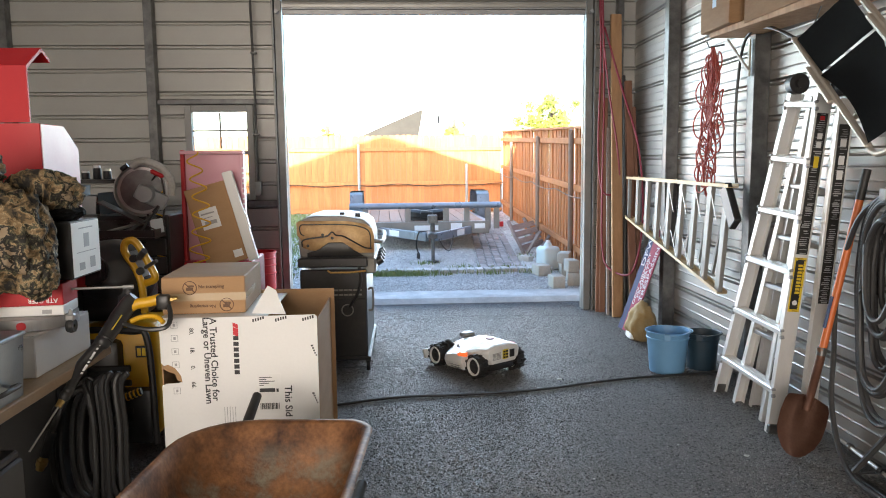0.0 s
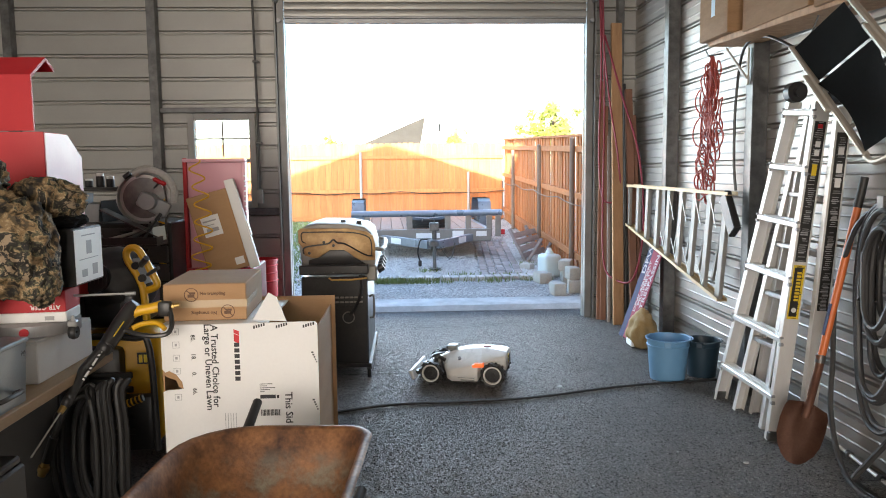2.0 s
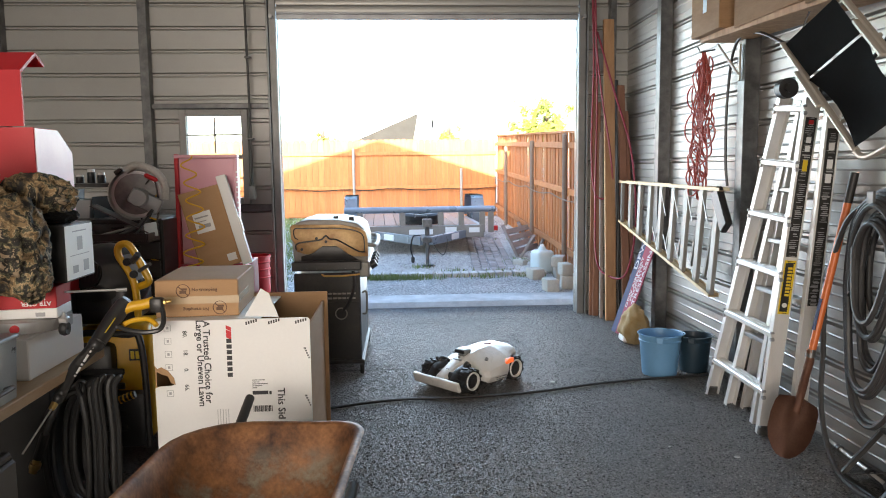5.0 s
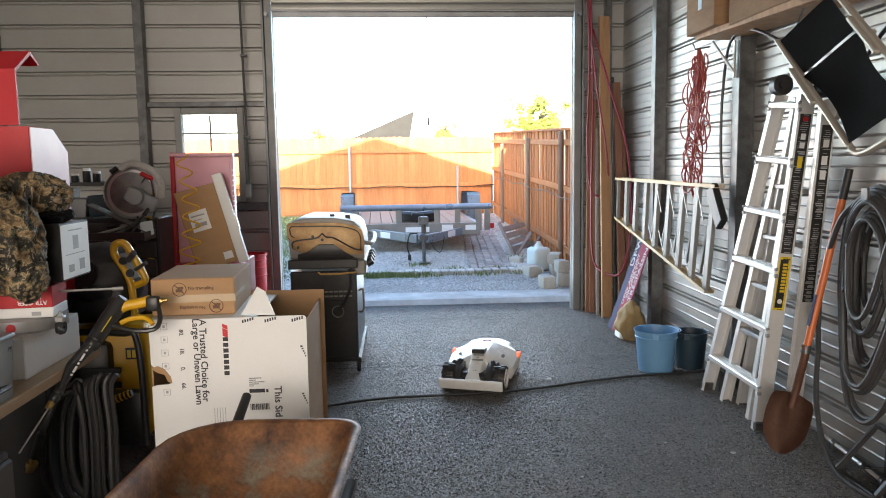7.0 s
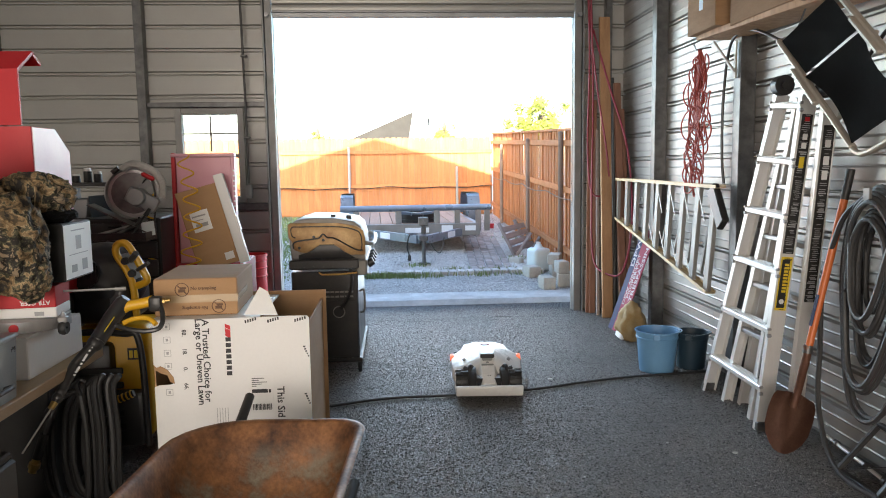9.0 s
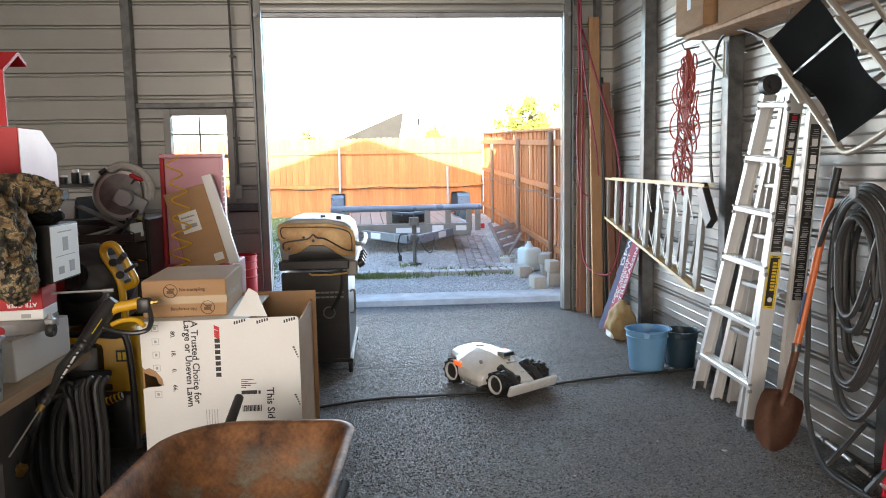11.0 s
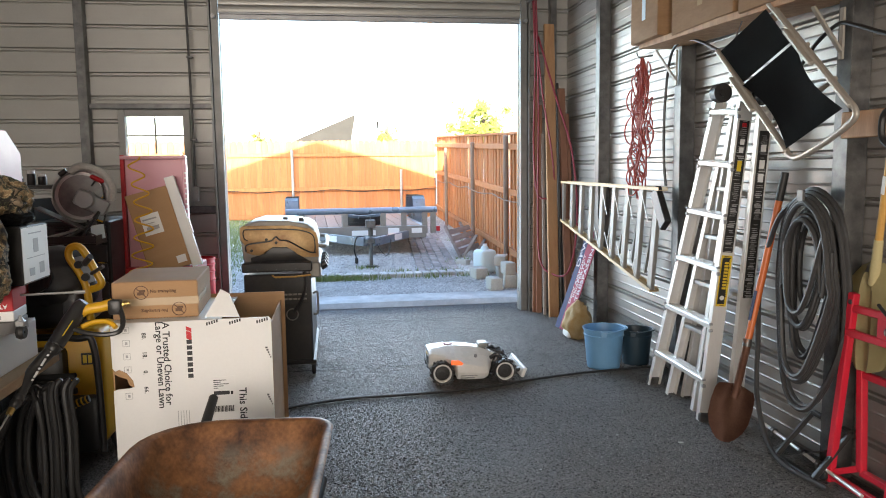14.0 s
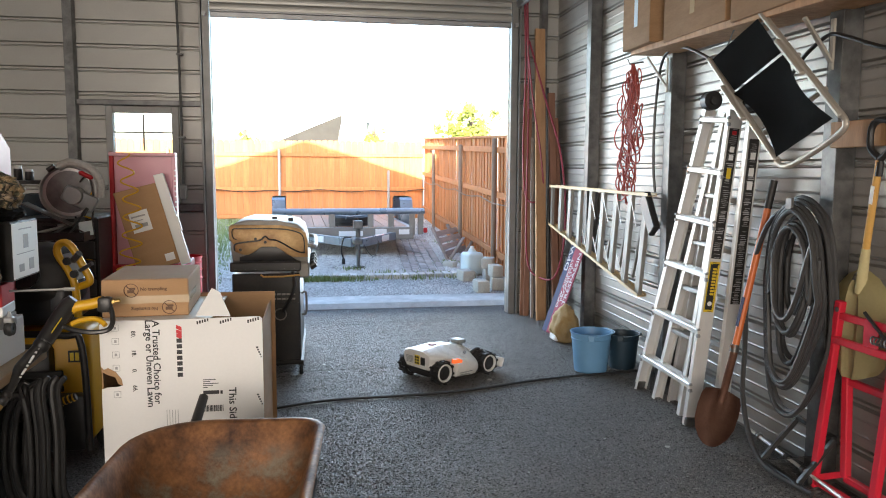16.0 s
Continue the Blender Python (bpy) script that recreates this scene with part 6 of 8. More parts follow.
prof = [(0.345, 0.55, 0.1, 0.615), (0.352, 0.558, 0.105, 0.607), (0.345, 0.55, 0.1, 0.602), (0.325, 0.525, 0.1, 0.6), (0.30, 0.49, 0.1, 0.5), (0.265, 0.43, 0.1, 0.4), (0.235, 0.38, 0.1, 0.345), (0.19, 0.31, 0.1, 0.325)]
inner = [(0.185, 0.30, 0.1, 0.33), (0.23, 0.372, 0.1, 0.35), (0.26, 0.422, 0.1, 0.403), (0.295, 0.484, 0.1, 0.502), (0.32, 0.52, 0.1, 0.606), (0.332, 0.536, 0.1, 0.616)]
bm = bmesh.new()
secs = [rrect(-hx, hx - 0.026, -hy, hy + 0.02, r, z) for hx, hy, r, z in prof + inner]
rings = [[bm.verts.new(p) for p in s] for s in secs]
n = len(rings[0])
order = rings + [rings[0]]
for a, b in zip(order, order[1:]):
    if a is rings[len(prof) - 1]:
        continue
    for k in range(n):
        bm.faces.new((a[k], a[(k + 1) % n], b[(k + 1) % n], b[k]))
bm.faces.new(rings[len(prof) - 1])
bm.faces.new(rings[len(prof)])
M_TRAY = mat("rusted_tray", (0.34, 0.155, 0.062), 0.55, 0.2, (0.055, 0.026, 0.018), 8.5, 1.0, 70, 0.5, 0.35, 0.2)
nt = M_TRAY.node_tree
src = nt.nodes["Principled BSDF"].inputs["Base Color"].links[0].from_socket
geo = nt.nodes.new("ShaderNodeTexCoord")
nz = nt.nodes.new("ShaderNodeTexNoise")
nz.inputs["Scale"].default_value, nz.inputs["Detail"].default_value, nz.inputs["Roughness"].default_value = 4.2, 9, 0.75
nt.links.new(geo.outputs["Object"], nz.inputs["Vector"])
sep = nt.nodes.new("ShaderNodeSeparateXYZ")
nt.links.new(geo.outputs["Object"], sep.inputs[0])
band = nt.nodes.new("ShaderNodeMapRange")
band.inputs["From Min"].default_value, band.inputs["From Max"].default_value = 0.55, 0.43
nt.links.new(sep.outputs["Z"], band.inputs["Value"])
mlt = nt.nodes.new("ShaderNodeMath")
mlt.operation = "MULTIPLY"
nt.links.new(band.outputs[0], mlt.inputs[0])
st = nt.nodes.new("ShaderNodeMapRange")
st.inputs["From Min"].default_value, st.inputs["From Max"].default_value = 0.47, 0.6
nt.links.new(nz.outputs["Fac"], st.inputs["Value"])
nt.links.new(st.outputs[0], mlt.inputs[1])
mix = nt.nodes.new("ShaderNodeMix")
mix.data_type = "RGBA"
mix.inputs[7].default_value = (0.27, 0.25, 0.19, 1)
nt.links.new(mlt.outputs[0], mix.inputs[0])
nt.links.new(src, mix.inputs[6])
nt.links.new(mix.outputs[2], nt.nodes["Principled BSDF"].inputs["Base Color"])
part("tray", bm, M_TRAY, wb, "rusted tray with dried cement residue", angle=50)
for s in (-1, 1):
    bm = bmesh.new()
    beam(bm, (s * 0.15, -0.75, 0.2), (s * 0.2 + 0.03, 0.3, 0.29), 0.035, 0.035, bev=0.004)
    beam(bm, (s * 0.2 + 0.03, 0.29, 0.288), (s * 0.265 + 0.063, 0.7, 0.515) if s < 0 else (0.26, 0.45, 0.33), 0.034, 0.034, bev=0.004)
    part("handle", bm, M_WOODR, wb, "dark wooden handle")
    bm = bmesh.new()
    cyl(bm, (s * 0.263 + 0.063, 0.66, 0.51) if s < 0 else (0.258, 0.43, 0.327), (s * 0.27 + 0.068, 0.9, 0.60) if s < 0 else (0.27, 0.58, 0.36), 0.021, 0.019, 12)
    part("grip", bm, M_RUBBER, wb, "black rubber grip")
    bm = bmesh.new()
    tube(bm, curve([(s * 0.18, 0.02, 0.31), (s * 0.22, 0.12, 0.1), (s * 0.23, 0.16, 0.014), (s * 0.23, 0.3, 0.014), (s * 0.22, 0.33, 0.1), (s * 0.18, 0.26, 0.31)], 5), 0.014, 8)
    part("leg", bm, M_BLACK, wb)
w = part("wheel", bmesh.new(), M_RUBBER, wb)
w.matrix_basis = pose(0, -0.72, 0.2, 0, 90, 0)
bm = bmesh.new()
lathe(bm, [(0.1, -0.04), (0.17, -0.045), (0.2, -0.02), (0.2, 0.02), (0.17, 0.045), (0.1, 0.04)], 24)
part("tyre", bm, M_RUBBER, w)
bm = bmesh.new()
lathe(bm, [(0.01, -0.03), (0.1, -0.035), (0.1, 0.035), (0.01, 0.03)], 20)
cyl(bm, (0, 0, -0.17), (0, 0, 0.17), 0.01, seg=8)
part("rim", bm, M_STEEL, w)

# joint and cracks in the asphalt
M_CRACK = mat("crack_shadow", (0.02, 0.02, 0.02), 0.9, 0, (0.03, 0.03, 0.03), 9, 0.5, 120, 0.2, 0.1)
rn = random.Random(21)
for y0, xa, xb, wob in ((4.83, -1.0, 1.2, 0.012), (6.62, -0.9, 1.9, 0.05), (6.5, 0.1, 1.2, 0.07)):
    bm = bmesh.new()
    prev, x, dy = None, xa, 0.0
    while x < xb:
        dy = max(-wob, min(wob, dy + rn.uniform(-0.5, 0.5) * wob))
        w = rn.uniform(0.003, 0.009)
        cur = (bm.verts.new((x, y0 + dy - w, 0.0035)), bm.verts.new((x, y0 + dy + w, 0.0035)))
        if prev:
            bm.faces.new((prev[0], cur[0], cur[1], prev[1]))
        prev = cur
        x += rn.uniform(0.03, 0.07)
    setting("floor_crack", bm, M_CRACK, "thin dark crack across the asphalt", "crack")

# loose aggregate standing out of the asphalt
ma = M_GRIT = mat("asphalt_grit", (0.16, 0.155, 0.15), 0.5, 0, (0.08, 0.078, 0.076), 30, 0.8, 200, 0.3, 0.1)
gi = ma.node_tree.nodes.new("ShaderNodeNewGeometry")
gm = ma.node_tree.nodes.new("ShaderNodeMapRange")
gm.inputs["To Min"].default_value, gm.inputs["To Max"].default_value = 0.04, 2.0
ma.node_tree.links.new(gi.outputs["Random Per Island"], gm.inputs["Value"])
ma.node_tree.links.new(gm.outputs[0], [n for n in ma.node_tree.nodes if n.type == "HUE_SAT"][0].inputs["Value"])
rg = np.random.default_rng(4)
NG = 120000
gx = rg.uniform(-1.3, 2.42, NG)
gy = 1.9 + 5.44 * rg.random(NG) ** 1.15
gr_ = rg.uniform(0.0028, 0.0078, NG)
ga = rg.uniform(0, 6.28, NG)
V = np.zeros((NG, 5, 3))
for i in range(4):
    k = rg.uniform(0.7, 1.3, NG) * gr_
    V[:, i, 0], V[:, i, 1], V[:, i, 2] = gx + k * np.cos(ga + i * 1.571), gy + k * np.sin(ga + i * 1.571), 0.0002
V[:, 4, 0], V[:, 4, 1], V[:, 4, 2] = gx + gr_ * rg.uniform(-0.4, 0.4, NG), gy + gr_ * rg.uniform(-0.4, 0.4, NG), gr_ * rg.uniform(0.35, 0.8, NG)
base = np.arange(NG)[:, None, None] * 5
F = (base + np.array([[0, 1, 4], [1, 2, 4], [2, 3, 4], [3, 0, 4]])[None]).reshape(-1, 3)
me = bpy.data.meshes.new("asphalt_grit")
me.from_pydata(V.reshape(-1, 3).tolist(), [], F.tolist())
me.materials.append(M_GRIT)
tagged(new("asphalt_grit", me), "rough stone aggregate showing in the asphalt floor", "grit", "", "stuff")

# floor cord
bm = bmesh.new()
tube(bm, curve([(-0.75, 3.7, 0.012), (-0.33, 3.9, 0.012), (0.06, 4.03, 0.012), (0.42, 4.05, 0.012), (0.82, 4.08, 0.012), (1.15, 4.15, 0.012), (1.45, 4.25, 0.012), (1.8, 4.34, 0.012), (2.11, 4.38, 0.012), (2.42, 4.42, 0.012)], 8), 0.0088, 8)
solo("floor_hose", bm, M_RUBBER, "thin black hose lying across the floor", "hose")
rn = random.Random(2)
M_LITTER = mat("pale_litter", (0.5, 0.5, 0.48), 0.8, 0, (0.4, 0.4, 0.38), 9, 0.5, 90, 0.1, 0.1)
for x, y, s in ((1.92, 2.92, 0.018), (1.23, 4.37, 0.022), (0.25, 2.96, 0.01), (0.06, 4.75, 0.014), (1.62, 3.1, 0.008), (0.02, 4.98, 0.016), (1.05, 2.7, 0.008)):
    bm = bmesh.new()
    bmesh.ops.create_icosphere(bm, subdivisions=1, radius=s, matrix=Matrix.Translation((0, 0, s * 0.3)) @ Matrix.Diagonal((1, 0.7, 0.35, 1)))
    solo("litter_scrap", bm, M_LITTER, "small pale scrap on the asphalt floor", "scrap", pose(x, y, 0, 0, 0, rn.uniform(0, 180)), "floor scraps")


# ---- workbench clutter, power washer, red machines ----
M_BENCH = mat("worn_bench_top", (0.40, 0.28, 0.16), 0.55, 0, (0.28, 0.19, 0.11), 5, 0.8, 70, 0.2, 0.15, stretch=(4, 0.7, 4))
M_YELP = mat("yellow_plastic", (0.66, 0.36, 0.012), 0.4, 0, (0.6, 0.34, 0.01), 7, 0.5, 120, 0.06, 0.03)
# M_PINK is red paint with the pale sky glare put into its colour
M_PINK = mat("red_paint_sky_glare", (0.66, 0.34, 0.40), 0.35, 0, (0.58, 0.27, 0.34), 4, 0.6, 120, 0.05, 0.03)
M_BRASS = mat("brass", (0.55, 0.38, 0.14), 0.35, 0.9, (0.4, 0.27, 0.1), 9, 0.6, 120, 0.08, 0.02)
M_ZINC = mat("blue_grey_zinc", (0.32, 0.36, 0.38), 0.32, 0.6, (0.22, 0.25, 0.27), 5, 0.7, 120, 0.1, 0.04)


def camo():
    ma = bpy.data.materials.new("camouflage_cloth")
    ma.use_nodes = True
    N, L = ma.node_tree.nodes, ma.node_tree.links
    b = N["Principled BSDF"]
    tc = N.new("ShaderNodeTexCoord")
    n1, n2, n3 = (N.new("ShaderNodeTexNoise") for _ in range(3))
    for n, s, d in ((n1, 6, 5), (n2, 15, 6), (n3, 300, 2)):
        n.inputs["Scale"].default_value, n.inputs["Detail"].default_value, n.inputs["Roughness"].default_value = s, d, 0.65
        n.inputs["Distortion"].default_value = 0.8
        L.new(tc.outputs["Object"], n.inputs["Vector"])
    cr = N.new("ShaderNodeValToRGB")
    cr.color_ramp.interpolation = "CONSTANT"
    stops = [(0.0, (0.012, 0.01, 0.008)), (0.24, (0.07, 0.05, 0.026)), (0.36, (0.19, 0.125, 0.06)), (0.48, (0.34, 0.25, 0.14)), (0.53, (0.075, 0.07, 0.04)), (0.62, (0.014, 0.012, 0.009)), (0.76, (0.24, 0.18, 0.115))]
    while len(cr.color_ramp.elements) < len(stops):
        cr.color_ramp.elements.new(0.5)
    for e, (p, c) in zip(cr.color_ramp.elements, stops):
        e.position, e.color = p, (*c, 1)
    add = N.new("ShaderNodeMix")
    add.inputs[0].default_value = 0.45
    L.new(n1.outputs["Fac"], add.inputs[2])
    L.new(n2.outputs["Fac"], add.inputs[3])
    wide = N.new("ShaderNodeMapRange")
    wide.inputs["From Min"].default_value, wide.inputs["From Max"].default_value = 0.36, 0.64
    L.new(add.outputs[0], wide.inputs["Value"])
    L.new(wide.outputs[0], cr.inputs[0])
    L.new(cr.outputs[0], b.inputs["Base Color"])
    b.inputs["Roughness"].default_value = 0.75
    bp = N.new("ShaderNodeBump")
    bp.inputs["Strength"].default_value, bp.inputs["Distance"].default_value = 0.3, 0.004
    L.new(n3.outputs["Fac"], bp.inputs["Height"])
    L.new(bp.outputs[0], b.inputs["Normal"])
    return ma


M_CAMO = camo()


def cloth(bm, c, r, seed, fold=0.12):
    """A rumpled lump of cloth round c with radii r."""
    res = bmesh.ops.create_icosphere(bm, subdivisions=5, radius=1.0)
    o = Vector((seed * 3.1, seed * 1.7, seed * 0.9))
    for v in res["verts"]:
        p = v.co.copy()
        q = p + o
        f = abs(noise.noise(q * 1.6)) * 1.6 + abs(noise.noise(q * 3.7)) * 1.15 + abs(noise.noise(q * 7)) * 0.4
        s = 1 - fold * f + fold * 0.7
        v.co = Vector(c) + Vector((p.x * r[0] * s, p.y * r[1] * s, p.z * r[2] * s))


bench_t = thing("workbench", pose(0, 0, 0), "worn wooden workbench loaded with clutter", "workbench")
bm = bmesh.new()
box(bm, -2.4, -1.2, 0.5, 2.62, 0.708, 0.75, bev=0.004)
part("top", bm, M_BENCH, bench_t)
for lx, ly in ((-1.95, 2.4), (-2.3, 2.5), (-1.4, 0.6), (-2.3, 0.6)):
    bm = bmesh.new()
    box(bm, lx - 0.04, lx + 0.04, ly - 0.04, ly + 0.04, 0, 0.707, bev=0.004)
    part("leg", bm, M_WOODR, bench_t)
bm = bmesh.new()
box(bm, -1.75, -1.27, 1.3, 1.95, 0, 0.5, bev=0.01)
box(bm, -1.74, -1.28, 1.31, 1.94, 0.5, 0.53, bev=0.008)
solo("storage_case", bm, M_DKGREY, "dark grey plastic case under the bench", "case")

wbx = carton("shoe_box", -1.52, -1.272, 2.09, 2.58, 0.75, 0.915, "plain white cardboard box on the bench", None, None, M_CARDW)
zinc = thing("steel_bin", pose(-1.42, 1.74, 0.75), "blue-grey sheet metal bin on the bench", "bin")
bm = bmesh.new()
prism(bm, [(-0.22, 0), (0.2, 0), (0.215, 0.22), (-0.22, 0.22)], 0.3, Matrix.Translation((0, 0.15, 0)) @ pose(0, 0, 0, 90), bev=0.006)
part("body", bm, M_ZINC, zinc)
bm = bmesh.new()
box(bm, -0.225, 0.222, -0.155, 0.155, 0.215, 0.232, bev=0.005)
part("rim", bm, M_ZINC, zinc)
bm = bmesh.new()
tube(bm, curve([(0.2, -0.06, 0.05), (0.235, -0.06, 0.06), (0.235, 0.06, 0.06), (0.2, 0.06, 0.05)], 5), 0.009, 8)
part("handle", bm, M_BLACK, zinc)

dolly = thing("round_dolly", pose(-1.37, 2.30, 0.92), "round stainless plant dolly with small black casters", "dolly")
bm = bmesh.new()
lathe(bm, [(0.001, 0.05), (0.15, 0.05), (0.165, 0.045), (0.165, 0.0), (0.155, 0.0), (0.15, 0.04), (0.001, 0.04)], 40)
part("ring", bm, M_ALU, dolly)
bm = bmesh.new()
cyl(bm, (0.03, -0.163, 0.022), (0.032, -0.169, 0.022), 0.017, seg=18)
part("badge", bm, M_INKR, dolly, "round dark red badge")
for a in (-20, 100, 220):
    c = part("caster", bmesh.new(), M_BLACK, dolly)
    px, py = 0.185 * math.cos(radians(a)), 0.185 * math.sin(radians(a))
    bm = bmesh.new()
    lathe(bm, [(0.006, -0.012), (0.025, -0.014), (0.03, 0), (0.025, 0.014), (0.006, 0.012)], 16, Matrix.Translation((px, py, 0.002 + 0.0)) @ pose(0, 0, 0, 0, 90))
    part("roller", bm, M_RUBBER, c)
    bm = bmesh.new()
    box(bm, px - 0.018, px + 0.018, py - 0.016, py + 0.016, 0.024, 0.05, bev=0.005)
    cyl(bm, (px, py, 0.05), (px, py, 0.07), 0.012, 0.004, 10)
    part("fork", bm, M_ALU, c)

rw = thing("horn_box", pose(-1.33, 2.24, 0.972, 0, 0, 6), "red and white product box lying upside down", "box")
bm = bmesh.new()
box(bm, -0.13, 0.12, -0.05, 0.12, 0.04, 0.125, bev=0.003)
part("upper", bm, M_RED, rw)
bm = bmesh.new()
box(bm, -0.13, 0.12, -0.05, 0.12, 0.0, 0.0395, bev=0.003)
part("lower", bm, M_CARDW, rw)
for txt, pz in (("ATR OPER", 0.06), ("HORN", 0.082), ("FOR T", 0.104)):
    lettering("lettering", txt, 0.024, Matrix.Translation((0.045, -0.0512, pz)) @ pose(0, 0, 0, 90) @ pose(0, 0, 0, 0, 0, 180), M_INK, rw)
bars("label_print", [(0.04, 0.075, 0.008, 0.024)], -0.05, M_INKG, rw)

crate = carton("storage_crate", -1.95, -1.47, 1.9, 2.5, 0.75, 1.12, "dark plastic crate under a camouflage jacket", None, None, M_DKGREY)
lb = thing("black_box", pose(-1.29, 2.22, 1.11, 0, 0, 0), "black product box with a white instruction label", "box")
bm = bmesh.new()
box(bm, -0.2, 0.13, -0.02, 0.25, 0, 0.23, bev=0.005)
part("body", bm, M_BLACK, lb)
bm = bmesh.new()
box(bm, 0.1302, 0.1322, -0.012, 0.242, 0.008, 0.222)
lab = part("label", bm, M_CARDW, lb, "white printed label")
bm = bmesh.new()
for y0, y1, z0, z1 in ((0.02, 0.2, 0.1, 0.103), (0.04, 0.09, 0.03, 0.06), (0.14, 0.19, 0.03, 0.075), (0.09, 0.14, 0.12, 0.175), (0.05, 0.18, 0.195, 0.2)):
    box(bm, 0.1318, 0.1328, y0, y1, z0, z1)
tagged(part("label_print", bm, M_INKG, lb), kind="stuff")
bm = bmesh.new()
cyl(bm, (-0.06, -0.021, 0.045), (-0.06, -0.024, 0.045), 0.03, seg=20)
part("round_logo", bm, M_CARDW, lb, "round white printed mark")

jk = thing("camouflage_jacket", pose(-1.5, 2.12, 1.13), "rumpled brown camouflage hunting jacket heaped on the bench", "jacket")
bm = bmesh.new()
cloth(bm, (-0.08, 0.0, 0.18), (0.3, 0.24, 0.24), 1, 0.2)
part("torso", bm, M_CAMO, jk, angle=180)
bm = bmesh.new()
cloth(bm, (0.18, -0.06, 0.16), (0.15, 0.14, 0.19), 2, 0.2)
cloth(bm, (0.27, -0.06, 0.03), (0.075, 0.08, 0.1), 4, 0.2)
part("sleeve", bm, M_CAMO, jk, angle=180)
bm = bmesh.new()
cloth(bm, (0.02, 0.0, 0.41), (0.11, 0.14, 0.1), 5, 0.25)
part("hood", bm, M_CAMO, jk, angle=180)
bm = bmesh.new()
cloth(bm, (-0.05, -0.12, -0.03), (0.16, 0.1, 0.09), 6, 0.15)
part("cuff", bm, M_FABRIC, jk, "black knitted cuff")
jk2 = thing("camouflage_jacket", pose(-1.29, 2.3, 1.34), "folded camouflage jacket lying on a black box", "jacket")
bm = bmesh.new()
cloth(bm, (-0.01, 0.0, 0.1), (0.15, 0.13, 0.1), 7, 0.22)
part("fold", bm, M_CAMO, jk2, angle=180)
bm = bmesh.new()
cloth(bm, (0.0, 0.0, 0.03), (0.14, 0.12, 0.045), 8, 0.1)
part("lining", bm, M_FABRIC, jk2, "black lining")
bm = bmesh.new()
cyl(bm, (-1.22, 2.3, 1.06), (-1.0, 2.36, 1.055), 0.005, seg=8)
cyl(bm, (-1.03, 2.352, 1.0555), (-0.99, 2.362, 1.055), 0.008, seg=8)
solo("metal_rod", bm, M_ALU, "thin bright metal rod poking from the pile", "rod")

# red machine with a raised hood
rmach = thing("red_machine", pose(-1.46, 2.95, 0), "red sheet metal machine with a raised hood", "machine")
bm = bmesh.new()
prism(bm, [(-0.3, 0.95), (0.07, 0.95), (0.07, 1.64), (-0.075, 1.745), (-0.3, 1.745)], 0.7, Matrix(((0, 0, -1, 0), (1, 0, 0, 0), (0, 1, 0, 0), (0, 0, 0, 1))), bev=0.006)
part("body", bm, M_RED, rmach)
bm = bmesh.new()
box(bm, -0.7, -0.02, -0.28, 0.06, 0, 0.948, bev=0.006)
part("base", bm, M_BLACK, rmach, "black steel base")
# side facing the door: its brightness is painted in as pink
bm = bmesh.new()
prism(bm, [(-0.296, 1.2), (0.066, 1.2), (0.066, 1.638), (-0.077, 1.741), (-0.296, 1.741)], 0.004, Matrix(((0, 0, 1, 0.0005), (1, 0, 0, 0), (0, 1, 0, 0), (0, 0, 0, 1))))
part("side_panel", bm, M_PINK, rmach, "red side panel with pink sky glare in its colour")
bm = bmesh.new()
prism(bm, [(-0.3, 1.75), (-0.288, 1.75), (-0.288, 1.985), (-0.15, 2.075), (-0.075, 2.035), (-0.07, 2.048), (-0.15, 2.092), (-0.3, 1.995)], 0.62, Matrix(((0, 0, -1, -0.04), (1, 0, 0, 0), (0, 1, 0, 0), (0, 0, 0, 1))))
hood = part("hood", bm, M_RED, rmach, "raised bent sheet hood")
bm = bmesh.new()
cyl(bm, (-0.2, -0.302, 1.9), (-0.2, -0.298, 1.9), 0.012, seg=14)
part("hood_hole", bm, M_BLACK, rmach)

# power washer
pw = thing("power_washer", pose(-1.38, 3.22, 0), "black and yellow power washer with control panel", "power washer")
bm = bmesh.new()
box(bm, -0.17, 0.21, -0.1, 0.25, 0.12, 0.74, bev=0.05, seg=3)
part("body", bm, M_YELP, pw, "yellow moulded body")
bm = bmesh.new()
box(bm, -0.205, 0.04, -0.16, 0.1, 0.1, 0.66, bev=0.03, seg=2)
box(bm, -0.12, 0.19, -0.15, 0.0, 0.1, 0.4, bev=0.03, seg=2)
part("pump_housing", bm, M_DKGREY, pw)
bm = bmesh.new()
cloth(bm, (-0.02, 0.0, 0.97), (0.21, 0.2, 0.2), 3, 0.03)
box(bm, -0.19, 0.15, -0.17, 0.2, 0.76, 0.98, bev=0.05, seg=3)
part("engine_cover", bm, M_DKGREY, pw, "dark ribbed engine cover")
bm = bmesh.new()
cyl(bm, (-0.05, -0.18, 1.03), (-0.05, -0.205, 1.035), 0.075, seg=28)
part("recoil_grille", bm, M_BLACK, pw)
for k in range(7):
    bm = bmesh.new()
    box(bm, -0.115 + 0.02 * k, -0.107 + 0.02 * k, -0.212, -0.204, 0.985, 1.085)
    part("grille_bar", bm, M_DKGREY, pw)
bm = bmesh.new()
box(bm, -0.14, 0.06, -0.175, -0.165, 0.84, 0.9)
part("data_plate", bm, M_BLACK, pw)
bm = bmesh.new()
